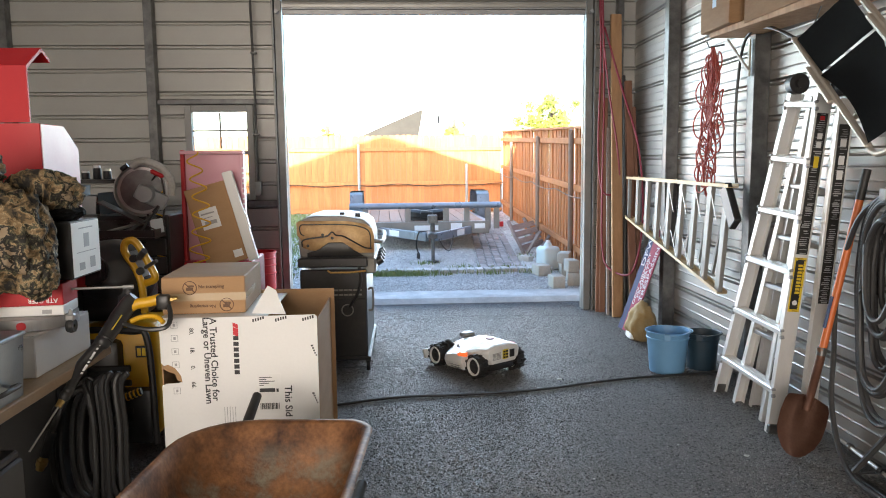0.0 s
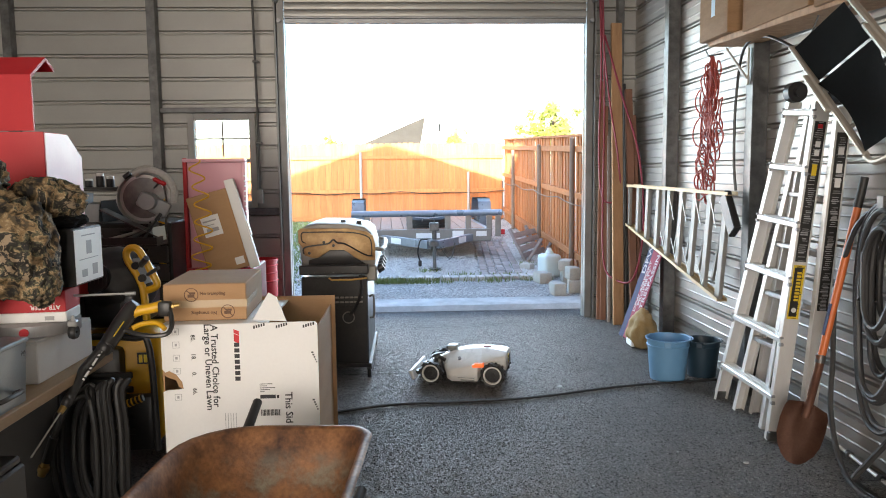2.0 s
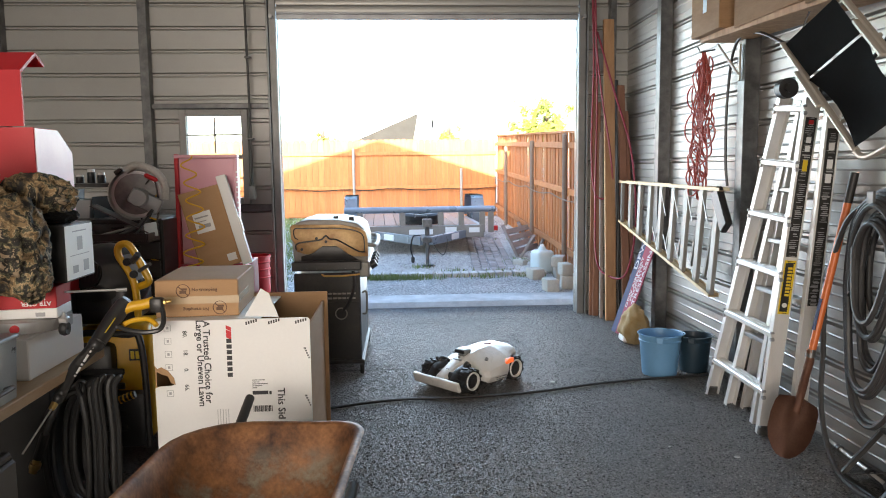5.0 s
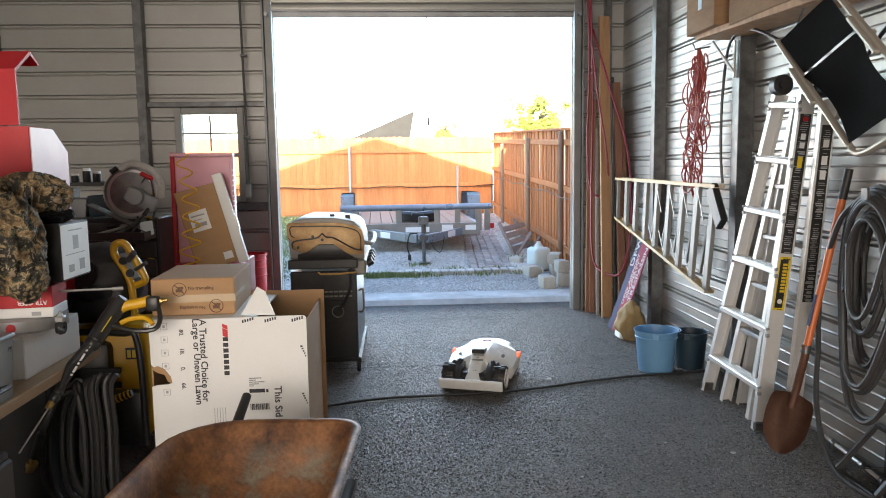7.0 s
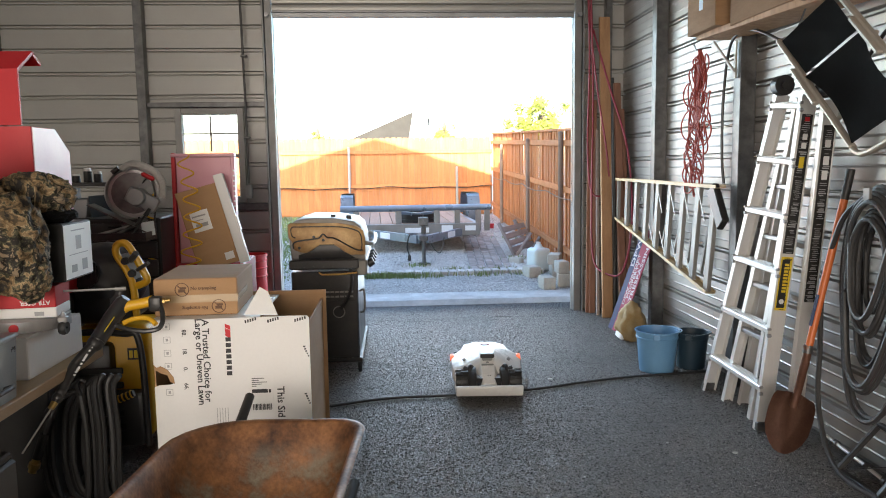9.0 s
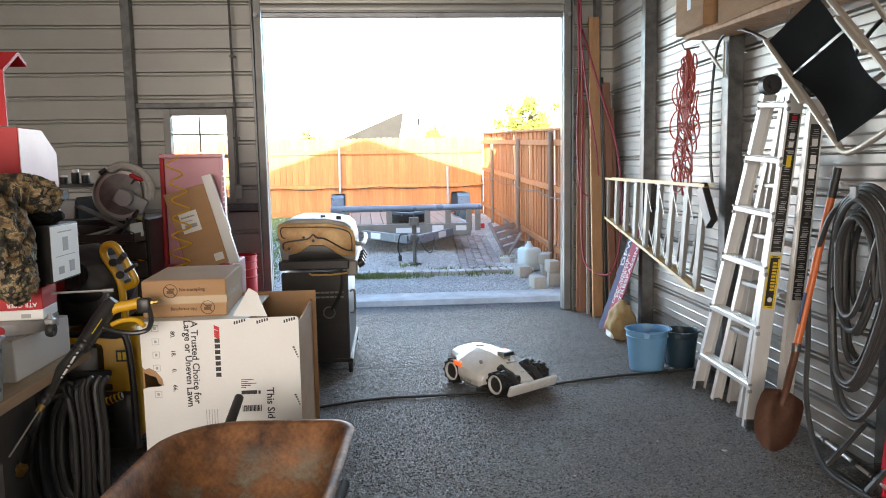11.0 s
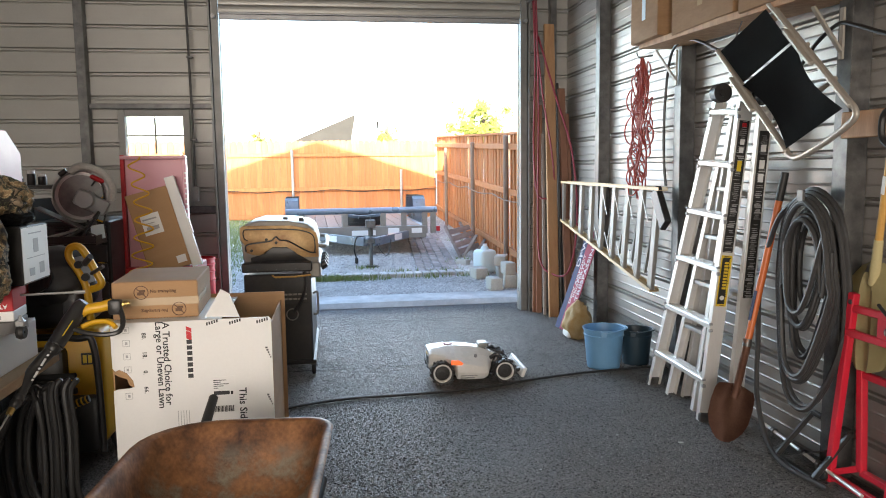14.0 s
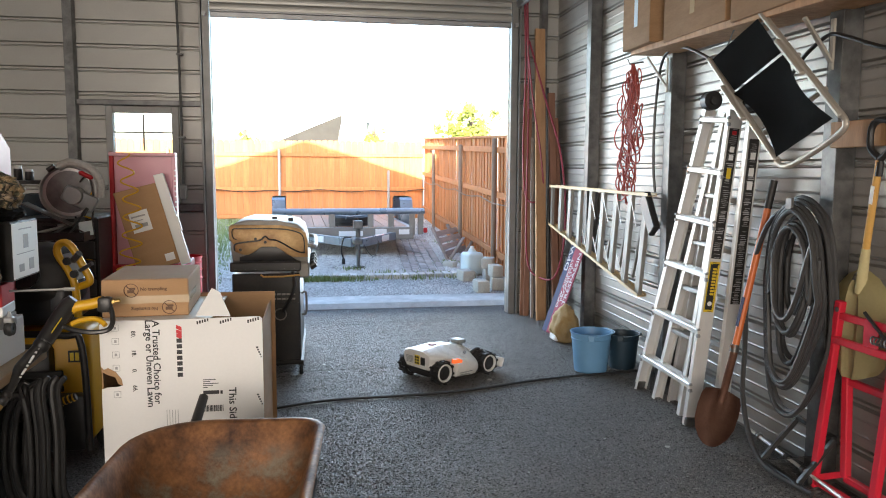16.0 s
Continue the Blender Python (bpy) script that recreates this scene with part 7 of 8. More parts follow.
tube(bm, curve([(0.17, -0.12, 0.8), (0.165, -0.13, 0.95), (0.14, -0.13, 1.03), (0.09, -0.13, 1.12), (0.1, -0.13, 1.17), (0.15, -0.13, 1.165), (0.21, -0.13, 1.05), (0.235, -0.13, 0.98), (0.17, -0.12, 0.95)], 6), 0.019, 10)
part("panel_frame", bm, M_YELP, pw, "yellow control panel frame")
bm = bmesh.new()
prism(bm, [(0.155, 0.98), (0.21, 1.0), (0.165, 1.13), (0.115, 1.12)], 0.01, Matrix.Translation((0, -0.125, 0)) @ pose(0, 0, 0, 90))
part("control_panel", bm, M_ZINC, pw, "blue-grey panel with dials")
for px, pz in ((0.135, 1.085), (0.165, 1.02)):
    bm = bmesh.new()
    cyl(bm, (px, -0.13, pz), (px, -0.15, pz), 0.022, 0.019, 16)
    part("dial", bm, M_BLACK, pw)
bm = bmesh.new()
cyl(bm, (0.17, -0.16, 1.09), (0.21, -0.19, 1.13), 0.016, seg=10)
cyl(bm, (0.2, -0.16, 1.04), (0.27, -0.2, 1.08), 0.01, seg=10)
part("lever", bm, M_STEEL, pw)
for k in range(5):
    bm = bmesh.new()
    box(bm, -0.17, 0.1, -0.172, -0.158, 0.2 + 0.075 * k, 0.235 + 0.075 * k, bev=0.006)
    part("cooling_rib", bm, M_BLACK, pw)
bm = bmesh.new()
tube(bm, curve([(-0.2, -0.19, 0.12), (-0.19, -0.2, 0.6), (-0.15, -0.2, 0.72), (0.12, -0.2, 0.72), (0.2, -0.19, 0.66), (0.215, -0.18, 0.12)], 6), 0.017, 10)
part("roll_frame", bm, M_BLACK, pw, "black tubular roll frame")
bm = bmesh.new()
for k in range(3):
    box(bm, 0.13 + 0.025 * k, 0.147 + 0.025 * k, -0.152, -0.147, 0.58, 0.62)
tagged(part("brand_mark", bm, M_YSTICK, pw), kind="stuff")
bm = bmesh.new()
box(bm, 0.12, 0.2, -0.146, -0.141, 0.57, 0.63)
part("brand_bar", bm, M_BLACK, pw, "black plate with an unlettered yellow bar")
bm = bmesh.new()
tube(bm, curve([(-0.27, -0.34, 0.3), (-0.12, -0.36, 0.34), (0.02, -0.36, 0.38)], 5), 0.019, 10)
part("hose_reel_arm", bm, M_BLACK, pw)
bm = bmesh.new()
a, b = Vector((0.02, -0.36, 0.38)), Vector((0.21, -0.34, 0.45))
cyl(bm, a, b, 0.019, 0.017, 12)
part("carry_handle", bm, M_BLACK, pw)
for k in range(9):
    bm = bmesh.new()
    p = a.lerp(b, 0.12 + k * 0.1)
    cyl(bm, p, p + (b - a).normalized() * 0.007, 0.0205, seg=14)
    part("grip_ring", bm, M_YELP, pw, "yellow grip ring")
for s in (-1, 1):
    bm = bmesh.new()
    lathe(bm, [(0.02, -0.03), (0.1, -0.035), (0.12, -0.02), (0.12, 0.02), (0.1, 0.035), (0.02, 0.03)], 22, Matrix.Translation((s * 0.2, 0.2, 0.12)) @ pose(0, 0, 0, 0, 90))
    part("wheel", bm, M_RUBBER, pw)

gun = thing("spray_gun", pose(0, 0, 0), "black and yellow power washer spray gun", "spray gun")


def g(u, v, off=0.0):
    """A point of the gun, which leans from the carton's edge down past the edge of the bench."""
    lean = 0.48 * max(0.0, v - 530) / 270
    k = 1 - lean / 3.209
    return Vector((0.141 + (-1.665 + 0.00258 * (u - 52)) * k, 2.48 - lean + off, 1.548 + (-1.238 + 0.00247 * (800 - v)) * k))



def stepped(bm, pts, seg=14):
    """A straight-run body whose radius steps along the points (u, v, r)."""
    for (u0, v0, r0), (u1, v1, r1) in zip(pts, pts[1:]):
        cyl(bm, g(u0, v0), g(u1, v1), r0, r1, seg)


bm = bmesh.new()
stepped(bm, [(112, 708, 0.015), (118, 699, 0.02), (124, 690, 0.018), (150, 641, 0.022), (186, 603, 0.026), (190, 598, 0.034), (214, 562, 0.037), (236, 532, 0.036), (243, 524, 0.026)])
for u, v in ((118, 699), (124, 690), (186, 603), (214, 562)):
    bmesh.ops.create_uvsphere(bm, u_segments=12, v_segments=8, radius=0.022 if u < 150 else 0.034, matrix=Matrix.Translation(g(u, v)))
part("lance_body", bm, M_BLACK, gun)
bm = bmesh.new()
tube(bm, curve([g(232, 545), g(245, 537), g(268, 533), (g(286, 528))], 5), 0.023, 12)
part("grip", bm, M_YELP, gun, "yellow moulded grip")
bm = bmesh.new()
tube(bm, curve([g(285, 522), g(295, 532), g(300, 550), g(299, 568), g(290, 580), g(266, 583), g(238, 578), g(222, 572), g(206, 580)], 5), 0.0105, 8)
box(bm, -0.03, 0.026, -0.024, 0.024, -0.035, 0.03, Matrix.Translation(g(291, 533)), bev=0.012, seg=2)
part("trigger_guard", bm, M_BLACK, gun)
bm = bmesh.new()
tube(bm, curve([g(234, 568), g(250, 561), g(270, 559), g(281, 563), g(288, 571)], 5), 0.0105, 8)
part("trigger", bm, M_YELP, gun)
bm = bmesh.new()
cyl(bm, g(299, 530), g(306, 529), 0.012, seg=6)
cyl(bm, g(306, 529), g(314, 528), 0.008, seg=10)
part("inlet", bm, M_BRASS, gun, "brass inlet nipple")
bm = bmesh.new()
beam(bm, g(203, 577, -0.037), g(221, 551, -0.037), 0.003, 0.034, bev=0)
part("yellow_label", bm, M_YSTICK, gun)
bm = bmesh.new()
for q0, q1 in ((0.0, 0.05), (0.1, 0.3), (0.36, 0.42), (0.48, 0.72), (0.8, 0.86), (0.93, 1.0)):
    beam(bm, g(152, 657, -0.0255).lerp(g(186, 604, -0.0255), q0), g(152, 657, -0.0255).lerp(g(186, 604, -0.0255), q1), 0.002, 0.009, bev=0)
part("marks", bm, M_INK, gun)
bm = bmesh.new()
cyl(bm, g(105, 719), g(112, 708), 0.012, 0.014, seg=10)
part("nozzle_nut", bm, M_BRASS, gun)
bm = bmesh.new()
cyl(bm, g(52, 800), g(107, 717), 0.0035, seg=8)
part("nozzle_tube", bm, M_ALU, gun, "thin steel nozzle tube")

ph = thing("pressure_hose", pose(0, 0, 0), "coiled black pressure hose with brass fittings", "hose")
rn = random.Random(8)
for k in range(8):
    bm = bmesh.new()
    xl, xr, top, bot = -1.43 + 0.03 * k + rn.uniform(-0.012, 0.012), -1.25 + 0.016 * k + rn.uniform(-0.014, 0.014), 0.655 - 0.01 * abs(k - 5) + rn.uniform(-0.015, 0.01), 0.03 + rn.uniform(0, 0.06)
    y = 2.47 + 0.014 * (k % 4) + 0.006 * k
    mid = (xl + xr) / 2 + 0.03
    tube(bm, curve([(xl, y + 0.03, 0.25), (xl + 0.015, y + 0.03, 0.45), (xl + 0.07, y, top - 0.06), (mid + 0.04, y - 0.01, top), (xr, y - 0.025, top - 0.05), (xr + 0.012, y - 0.03, 0.4), (xr + 0.005, y - 0.03, 0.15), (mid + 0.03, y, bot), (xl + 0.03, y + 0.03, bot + 0.03)], 6, closed=True), 0.0135, 8, closed=True)
    part("coil", bm, M_RUBBER, ph)
bm = bmesh.new()
tube(bm, curve([(-1.21, 2.43, 0.64), (-1.23, 2.425, 0.655), (-1.25, 2.43, 0.63), (-1.24, 2.44, 0.58)], 5), 0.007, 8)
part("tie", bm, M_BLACK, ph, "black hose tie")
bm = bmesh.new()
tube(bm, curve([(-1.3, 2.41, 0.62), (-1.35, 2.4, 0.5), (-1.385, 2.4, 0.42)], 5), 0.0135, 8)
tube(bm, [(-1.38, 2.4, 0.43), (-1.42, 2.4, 0.32)], 0.02, 10)
part("free_end", bm, M_RUBBER, ph)
bm = bmesh.new()
cyl(bm, (-1.42, 2.4, 0.322), (-1.43, 2.4, 0.3), 0.017, seg=12)
cyl(bm, (-1.43, 2.4, 0.3), (-1.437, 2.4, 0.28), 0.024, seg=16)
cyl(bm, (-1.437, 2.4, 0.28), (-1.445, 2.4, 0.26), 0.02, 0.017, 12)
part("fitting", bm, M_BRASS, ph, "brass quick coupling")

# red stand with coiled yellow hose, long carton, saw, dark cabinets
rs = thing("red_stand", pose(-1.17, 4.45, 0), "red steel stand with a back panel paled by painted glare", "stand")
# sky glare on the stand's red paint, coloured in as pink
bm = bmesh.new()
box(bm, -0.19, 0.19, 0.0, 0.02, 0.9, 1.63, bev=0.004)
part("back_panel", bm, M_PINK, rs, "back panel paled to pink by painted sky glare")
bm = bmesh.new()
prism(bm, [(-0.05, 0.9), (0.02, 0.9), (0.02, 1.66), (-0.02, 1.66)], 0.025, Matrix(((0, 0, 1, -0.215), (1, 0, 0, 0), (0, 1, 0, 0), (0, 0, 0, 1))), bev=0.004)
prism(bm, [(-0.3, 0.9), (-0.19, 0.9), (-0.19, 1.3)], 0.03, Matrix.Translation((0, 0.02, 0)) @ pose(0, 0, 0, 90))
part("side_flank", bm, M_RED, rs)
bm = bmesh.new()
box(bm, 0.19, 0.215, -0.05, 0.02, 0.9, 1.63, bev=0.004)
part("side_flank", bm, M_PINK, rs)
bm = bmesh.new()
box(bm, -0.21, 0.215, -0.05, 0.02, 1.632, 1.655, bev=0.004)
part("top_rail", bm, M_PINK, rs)
bm = bmesh.new()
for k in range(9):
    box(bm, 0.205, 0.216, -0.055, -0.049, 1.25 + 0.035 * k, 1.262 + 0.035 * k)
part("slots", bm, M_CARDW, rs)
bm = bmesh.new()
box(bm, -0.3, 0.25, -0.06, 0.4, 0.0, 0.898, bev=0.01)
part("base_cabinet", bm, M_RED, rs)
yh = thing("coiled_air_line", pose(-1.24, 4.12, 0.9), "yellow spiral air line hanging on the red stand", "hose")
bm = bmesh.new()
pts = []
for k in range(110):
    q = k / 109
    a = q * 2 * math.pi * 6.5
    r = 0.04 + 0.03 * q
    pts.append((0.02 + 0.09 * math.sin(q * 3.0) * 0.5 + r * math.cos(a), 0.02 * math.sin(a), 0.74 - 0.74 * q))
tube(bm, pts, 0.0055, 6)
part("spiral", bm, M_YELP, yh)
bm = bmesh.new()
pts = [(-0.2 + (0.03 + 0.025 * k / 70) * math.cos(k * 0.5), 0.02 * math.sin(k * 0.5), 0.5 - 0.5 * k / 70) for k in range(71)]
tube(bm, pts, 0.0055, 6)
part("spiral", bm, M_YELP, yh)

lc = thing("long_carton", Matrix.Translation((-1.02, 4.28, 0.9)) @ pose(0, 0, 0, -4, -15, 8), "long brown carton with a white label leaning on the stand", "box")
bm = bmesh.new()
box(bm, -0.17, 0.1, 0, 0.1, 0, 0.55, bev=0.004)
part("body", bm, M_CARD, lc)
bm = bmesh.new()
box(bm, -0.12, 0.0, -0.0022, -0.0008, 0.26, 0.4)
part("label", bm, M_CARDW, lc, "white printed label")
bm = bmesh.new()
box(bm, 0.02, 0.08, -0.0022, -0.0008, 0.03, 0.08)
part("label", bm, M_CARDW, lc, "white printed label")
bars("label_print", [(-0.11, -0.02, 0.36, 0.37), (-0.11, -0.04, 0.335, 0.34), (-0.1, -0.02, 0.29, 0.315)], -0.0022, M_INKG, lc)
bm = bmesh.new()
box(bm, 0.101, 0.165, -0.01, 0.1, -0.02, 0.6, bev=0.003)
box(bm, 0.165, 0.172, -0.012, 0.1, 0.2, 0.3)
part("metal_strip", bm, M_CARDW, lc, "white folded metal strip")

kb = thing("dark_tool_case", pose(-1.6, 4.3, 0), "tall black plastic tool cabinet in shadow", "cabinet")
bm = bmesh.new()
box(bm, -0.24, 0.22, -0.2, 0.3, 0.0, 1.24, bev=0.01)
part("body", bm, M_BLACK, kb)
for k in range(6):
    bm = bmesh.new()
    box(bm, -0.22, 0.2, -0.215, -0.2, 0.5 + 0.12 * k, 0.61 + 0.12 * k, bev=0.006)
    d = part("drawer", bm, M_CASE, kb)
    bm = bmesh.new()
    box(bm, -0.1, 0.08, -0.228, -0.214, 0.58 + 0.12 * k, 0.592 + 0.12 * k, bev=0.004)
    part("drawer_pull", bm, M_BLACK, d)
bm = bmesh.new()
box(bm, -0.21, 0.21, -0.45, -0.23, 1.11, 1.12)
for x0, x1, y0, y1 in ((-0.21, -0.2, -0.45, -0.23), (0.2, 0.21, -0.45, -0.23), (-0.199, 0.199, -0.45, -0.44)):
    box(bm, x0, x1, y0, y1, 1.121, 1.165)
part("open_drawer", bm, M_DKGREY, kb, "shallow top drawer pulled open")
for x0, y0, x1, y1, z1, r, material, lbl in ((-1.76, 3.9, -1.52, 4.0, 1.2, 0.012, M_ALU, "worn steel hand tool in the open drawer"), (-1.6, 3.88, -1.44, 4.03, 1.24, 0.014, M_STEEL, "dark steel hand tool in the open drawer"), (-1.5, 3.9, -1.42, 4.04, 1.3, 0.009, M_BLACK, "black-handled hand tool in the open drawer")):
    bm = bmesh.new()
    cyl(bm, (x0, y0, 1.122 + r), (x1, y1, z1), r, r * 0.7, 10)
    cyl(bm, Vector((x0, y0, 1.122 + r)).lerp(Vector((x1, y1, z1)), 0.78), (x1, y1, z1), r * 1.8, r * 1.2, 6)
    solo("hand_tool", bm, material, lbl, "tool", group="tools in the open drawer")
bm = bmesh.new()
prism(bm, [(-0.035, 0), (0.04, 0.012), (0.03, 0.1), (-0.045, 0.09)], 0.004, Matrix.Translation((-1.41, 3.97, 1.13)) @ pose(0, 0, 0, 78, 0, 12))
solo("plastic_sheet", bm, M_JUG, "small pale blue plastic sheet standing in a drawer", "plastic sheet")
kb2 = thing("dark_shelf_unit", pose(-2.15, 4.7, 0), "black shelf unit crowded with dark bins", "shelf unit")
bm = bmesh.new()
for x in (-0.35, 0.33):
    box(bm, x, x + 0.03, -0.2, 0.25, 0, 1.45)
for z in (0.1, 0.5, 0.9, 1.2, 1.44):
    box(bm, -0.35, 0.36, -0.2, 0.25, z, z + 0.025)
part("frame", bm, M_BLACK, kb2)
rn = random.Random(4)
for z in (0.126, 0.526, 0.926, 1.226):
    for k in range(4):
        bm = bmesh.new()
        h = rn.uniform(0.12, 0.2)
        x = -0.3 + 0.16 * k
        prism(bm, [(x, z), (x + 0.13, z), (x + 0.145, z + h), (x - 0.01, z + h)], 0.3, Matrix.Translation((0, 0.1, 0)) @ pose(0, 0, 0, 90), bev=0.004)
        part("bin", bm, rn.choice((M_DKGREY, M_TEAL, M_GREYP)), kb2)
for x, h in ((-2.02, 0.1), (-1.95, 0.075), (-2.1, 0.06)):
    t = thing("spray_can", pose(x, 4.62, 1.466), "small white capped jar on a dark shelf", "jar", "jars on the shelf")
    bm = bmesh.new()
    lathe(bm, [(0.001, 0), (0.026, 0), (0.028, 0.004), (0.028, h * 0.75), (0.02, h * 0.8), (0.001, h * 0.8)], 18)
    part("body", bm, M_DKGREY, t)
    bm = bmesh.new()
    lathe(bm, [(0.024, h * 0.78), (0.024, h), (0.001, h)], 18)
    part("lid", bm, M_CARDW, t)

saw = thing("circular_saw", Matrix.Translation((-1.545, 4.12, 1.4)) @ pose(0, 0, 0, 0, 0, 8) @ pose(0, 0, 0, 0, 28, 0) @ Matrix.Scale(1.12, 4), "grey and red circular saw with a worn steel guard", "saw")
bm = bmesh.new()
lathe(bm, [(0.001, -0.02), (0.13, -0.02), (0.145, -0.015), (0.15, 0.02), (0.142, 0.022), (0.135, -0.008), (0.001, -0.008)], 40, pose(0, 0, 0, 90))
part("blade_guard", bm, M_ALU, saw, "scuffed aluminium blade guard")
bm = bmesh.new()
lathe(bm, [(0.001, -0.001), (0.115, -0.001), (0.118, 0.001), (0.001, 0.001)], 48, pose(0, 0.008, 0, 90))
part("blade", bm, M_STEEL, saw)
bm = bmesh.new()
cyl(bm, (0.04, -0.02, 0.0), (0.04, -0.13, 0.0), 0.05, 0.045, 18)
box(bm, -0.02, 0.16, -0.075, -0.02, -0.05, 0.04, bev=0.015, seg=2)
part("motor", bm, M_GREYP, saw)
bm = bmesh.new()
tube(bm, curve([(-0.1, -0.04, 0.1), (-0.06, -0.04, 0.155), (0.04, -0.04, 0.17), (0.12, -0.04, 0.13), (0.16, -0.04, 0.05)], 6), 0.022, 10)
part("handle", bm, mat("pale_grey_grip", (0.45, 0.44, 0.42), 0.5), saw, "pale grey handle")
bm = bmesh.new()
box(bm, 0.0, 0.08, -0.062, -0.03, 0.115, 0.14, bev=0.01)
part("trigger_block", bm, M_RED, saw)
bm = bmesh.new()
cyl(bm, (-0.12, -0.045, 0.1), (-0.14, -0.045, 0.06), 0.014, seg=10)
part("knob", bm, M_BLACK, saw)
bm = bmesh.new()
box(bm, -0.16, 0.2, -0.16, 0.0, -0.152, -0.146)
part("base_plate", bm, M_STEEL, saw)
bm = bmesh.new()
tube(bm, curve([(-1.5, 4.15, 1.45), (-1.42, 4.1, 1.5), (-1.4, 4.1, 1.3), (-1.45, 4.08, 1.1), (-1.5, 4.07, 1.25)], 6), 0.006, 6)
solo("electrical_cord", bm, M_BLACK, "thin black power cord hanging beside the saw", "cord")
rbk = thing("red_bucket", pose(-1.28, 6.5, 0), "tall stack of red plastic buckets by the wall", "bucket")
bm = bmesh.new()
lathe(bm, [(0.001, 0.0), (0.12, 0.0), (0.135, 0.3), (0.15, 0.36), (0.15, 0.7), (0.16, 0.7), (0.16, 0.72), (0.145, 0.72), (0.13, 0.4), (0.001, 0.4)], 30)
part("body", bm, M_RED, rbk)
for z in (0.5, 0.58, 0.65):
    bm = bmesh.new()
    lathe(bm, [(0.15, z), (0.158, z + 0.005), (0.158, z + 0.012), (0.15, z + 0.017)], 30)
    part("rim", bm, M_RED, rbk)


# ---- the robot mower ----
M_SHELL = mat("white_shell", (0.78, 0.78, 0.76), 0.28, 0, (0.66, 0.64, 0.61), 7, 0.7, 160, 0.03, 0.02, coat=0.4)
M_ORANGE = glow("orange_lens", (0.85, 0.13, 0.03), 0.12)
M_MAROON = mat("maroon_button", (0.18, 0.02, 0.03), 0.4, 0, (0.12, 0.02, 0.02), 8, 0.5, 100, 0.05, 0.02)
M_YLABEL = mat("yellow_label", (0.75, 0.6, 0.05), 0.5, 0, (0.6, 0.45, 0.04), 8, 0.5, 100, 0.05, 0.02)
mower = thing("robot_mower", pose(0.665, 4.756, 0, 0, 0, 125.5), "white four-wheeled robot lawn mower turning on the floor", "robot mower")


def ring(x, *half):
    """One cross-section: (half width, height) from the lower edge up to the spine."""
    return [(x, -a, b) for a, b in half] + [(x, a, b) for a, b in half[::-1]]


bm = bmesh.new()
loft(bm, [ring(-0.315, (0.11, 0.105), (0.142, 0.14), (0.15, 0.19), (0.135, 0.215), (0.075, 0.232)),
          ring(-0.29, (0.125, 0.1), (0.15, 0.14), (0.162, 0.19), (0.15, 0.218), (0.07, 0.242)),
          ring(-0.2, (0.13, 0.1), (0.168, 0.15), (0.196, 0.19), (0.162, 0.208), (0.06, 0.252)),
          ring(-0.138, (0.14, 0.09), (0.195, 0.155), (0.24, 0.183), (0.2, 0.199), (0.055, 0.255)),
          ring(-0.122, (0.222, 0.045), (0.246, 0.1), (0.25, 0.172), (0.2, 0.194), (0.055, 0.255)),
          ring(-0.02, (0.224, 0.04), (0.248, 0.095), (0.243, 0.152), (0.19, 0.179), (0.055, 0.245)),
          ring(0.07, (0.224, 0.04), (0.243, 0.085), (0.233, 0.13), (0.18, 0.16), (0.052, 0.226)),
          ring(0.105, (0.216, 0.06), (0.224, 0.09), (0.212, 0.122), (0.178, 0.147), (0.05, 0.214)),
          ring(0.135, (0.1, 0.075), (0.155, 0.115), (0.16, 0.126), (0.128, 0.142), (0.05, 0.2)),
          ring(0.15, (0.06, 0.08), (0.072, 0.11), (0.07, 0.135), (0.062, 0.155), (0.048, 0.191)),
          ring(0.24, (0.048, 0.075), (0.062, 0.095), (0.06, 0.115), (0.054, 0.132), (0.042, 0.15)),
          ring(0.325, (0.04, 0.07), (0.05, 0.08), (0.049, 0.09), (0.045, 0.1), (0.036, 0.108))])
bmesh.ops.bevel(bm, geom=list(bm.edges), offset=0.006, segments=2, affect="EDGES", profile=0.6, clamp_overlap=True)
part("shell", bm, M_SHELL, mower, angle=40)
for s in (-1, 1):
    bm = bmesh.new()
    prism(bm, [(-0.168, 0.158), (-0.09, 0.152), (-0.082, 0.166), (-0.11, 0.184), (-0.165, 0.186)], 0.03, Matrix.Translation((0, s * 0.238 + 0.015, 0)) @ pose(0, 0, 0, 90), bev=0.003)
    part("indicator", bm, M_ORANGE, mower, "orange side indicator lens")
    bm = bmesh.new()
    cyl(bm, (0.02, s * 0.15, 0.182), (0.022, s * 0.163, 0.2), 0.012, seg=16)
    part("side_sensor", bm, M_GREYP, mower, "small round grey sensor")
    bm = bmesh.new()
    box(bm, -0.1, -0.0, s * 0.239 - 0.008, s * 0.239 + 0.008, 0.054, 0.058)
    box(bm, -0.1, 0.02, s * 0.2415 - 0.0075, s * 0.2415 + 0.0075, 0.072, 0.075)
    part("side_crease", bm, M_GREYP, mower)
    bm = bmesh.new()
    tube(bm, curve([(0.14, s * 0.1, 0.16), (0.19, s * 0.12, 0.19), (0.22, s * 0.13, 0.15), (0.24, s * 0.14, 0.1)], 5), 0.014, 8)
    cyl(bm, (0.2, s * 0.1, 0.15), (0.2, s * 0.165, 0.185), 0.02, 0.012, 10)
    part("suspension_arm", bm, M_DKGREY, mower, "dark front suspension link")
bm = bmesh.new()
box(bm, -0.3, 0.3, -0.12, 0.12, 0.045, 0.1, bev=0.02, seg=2)
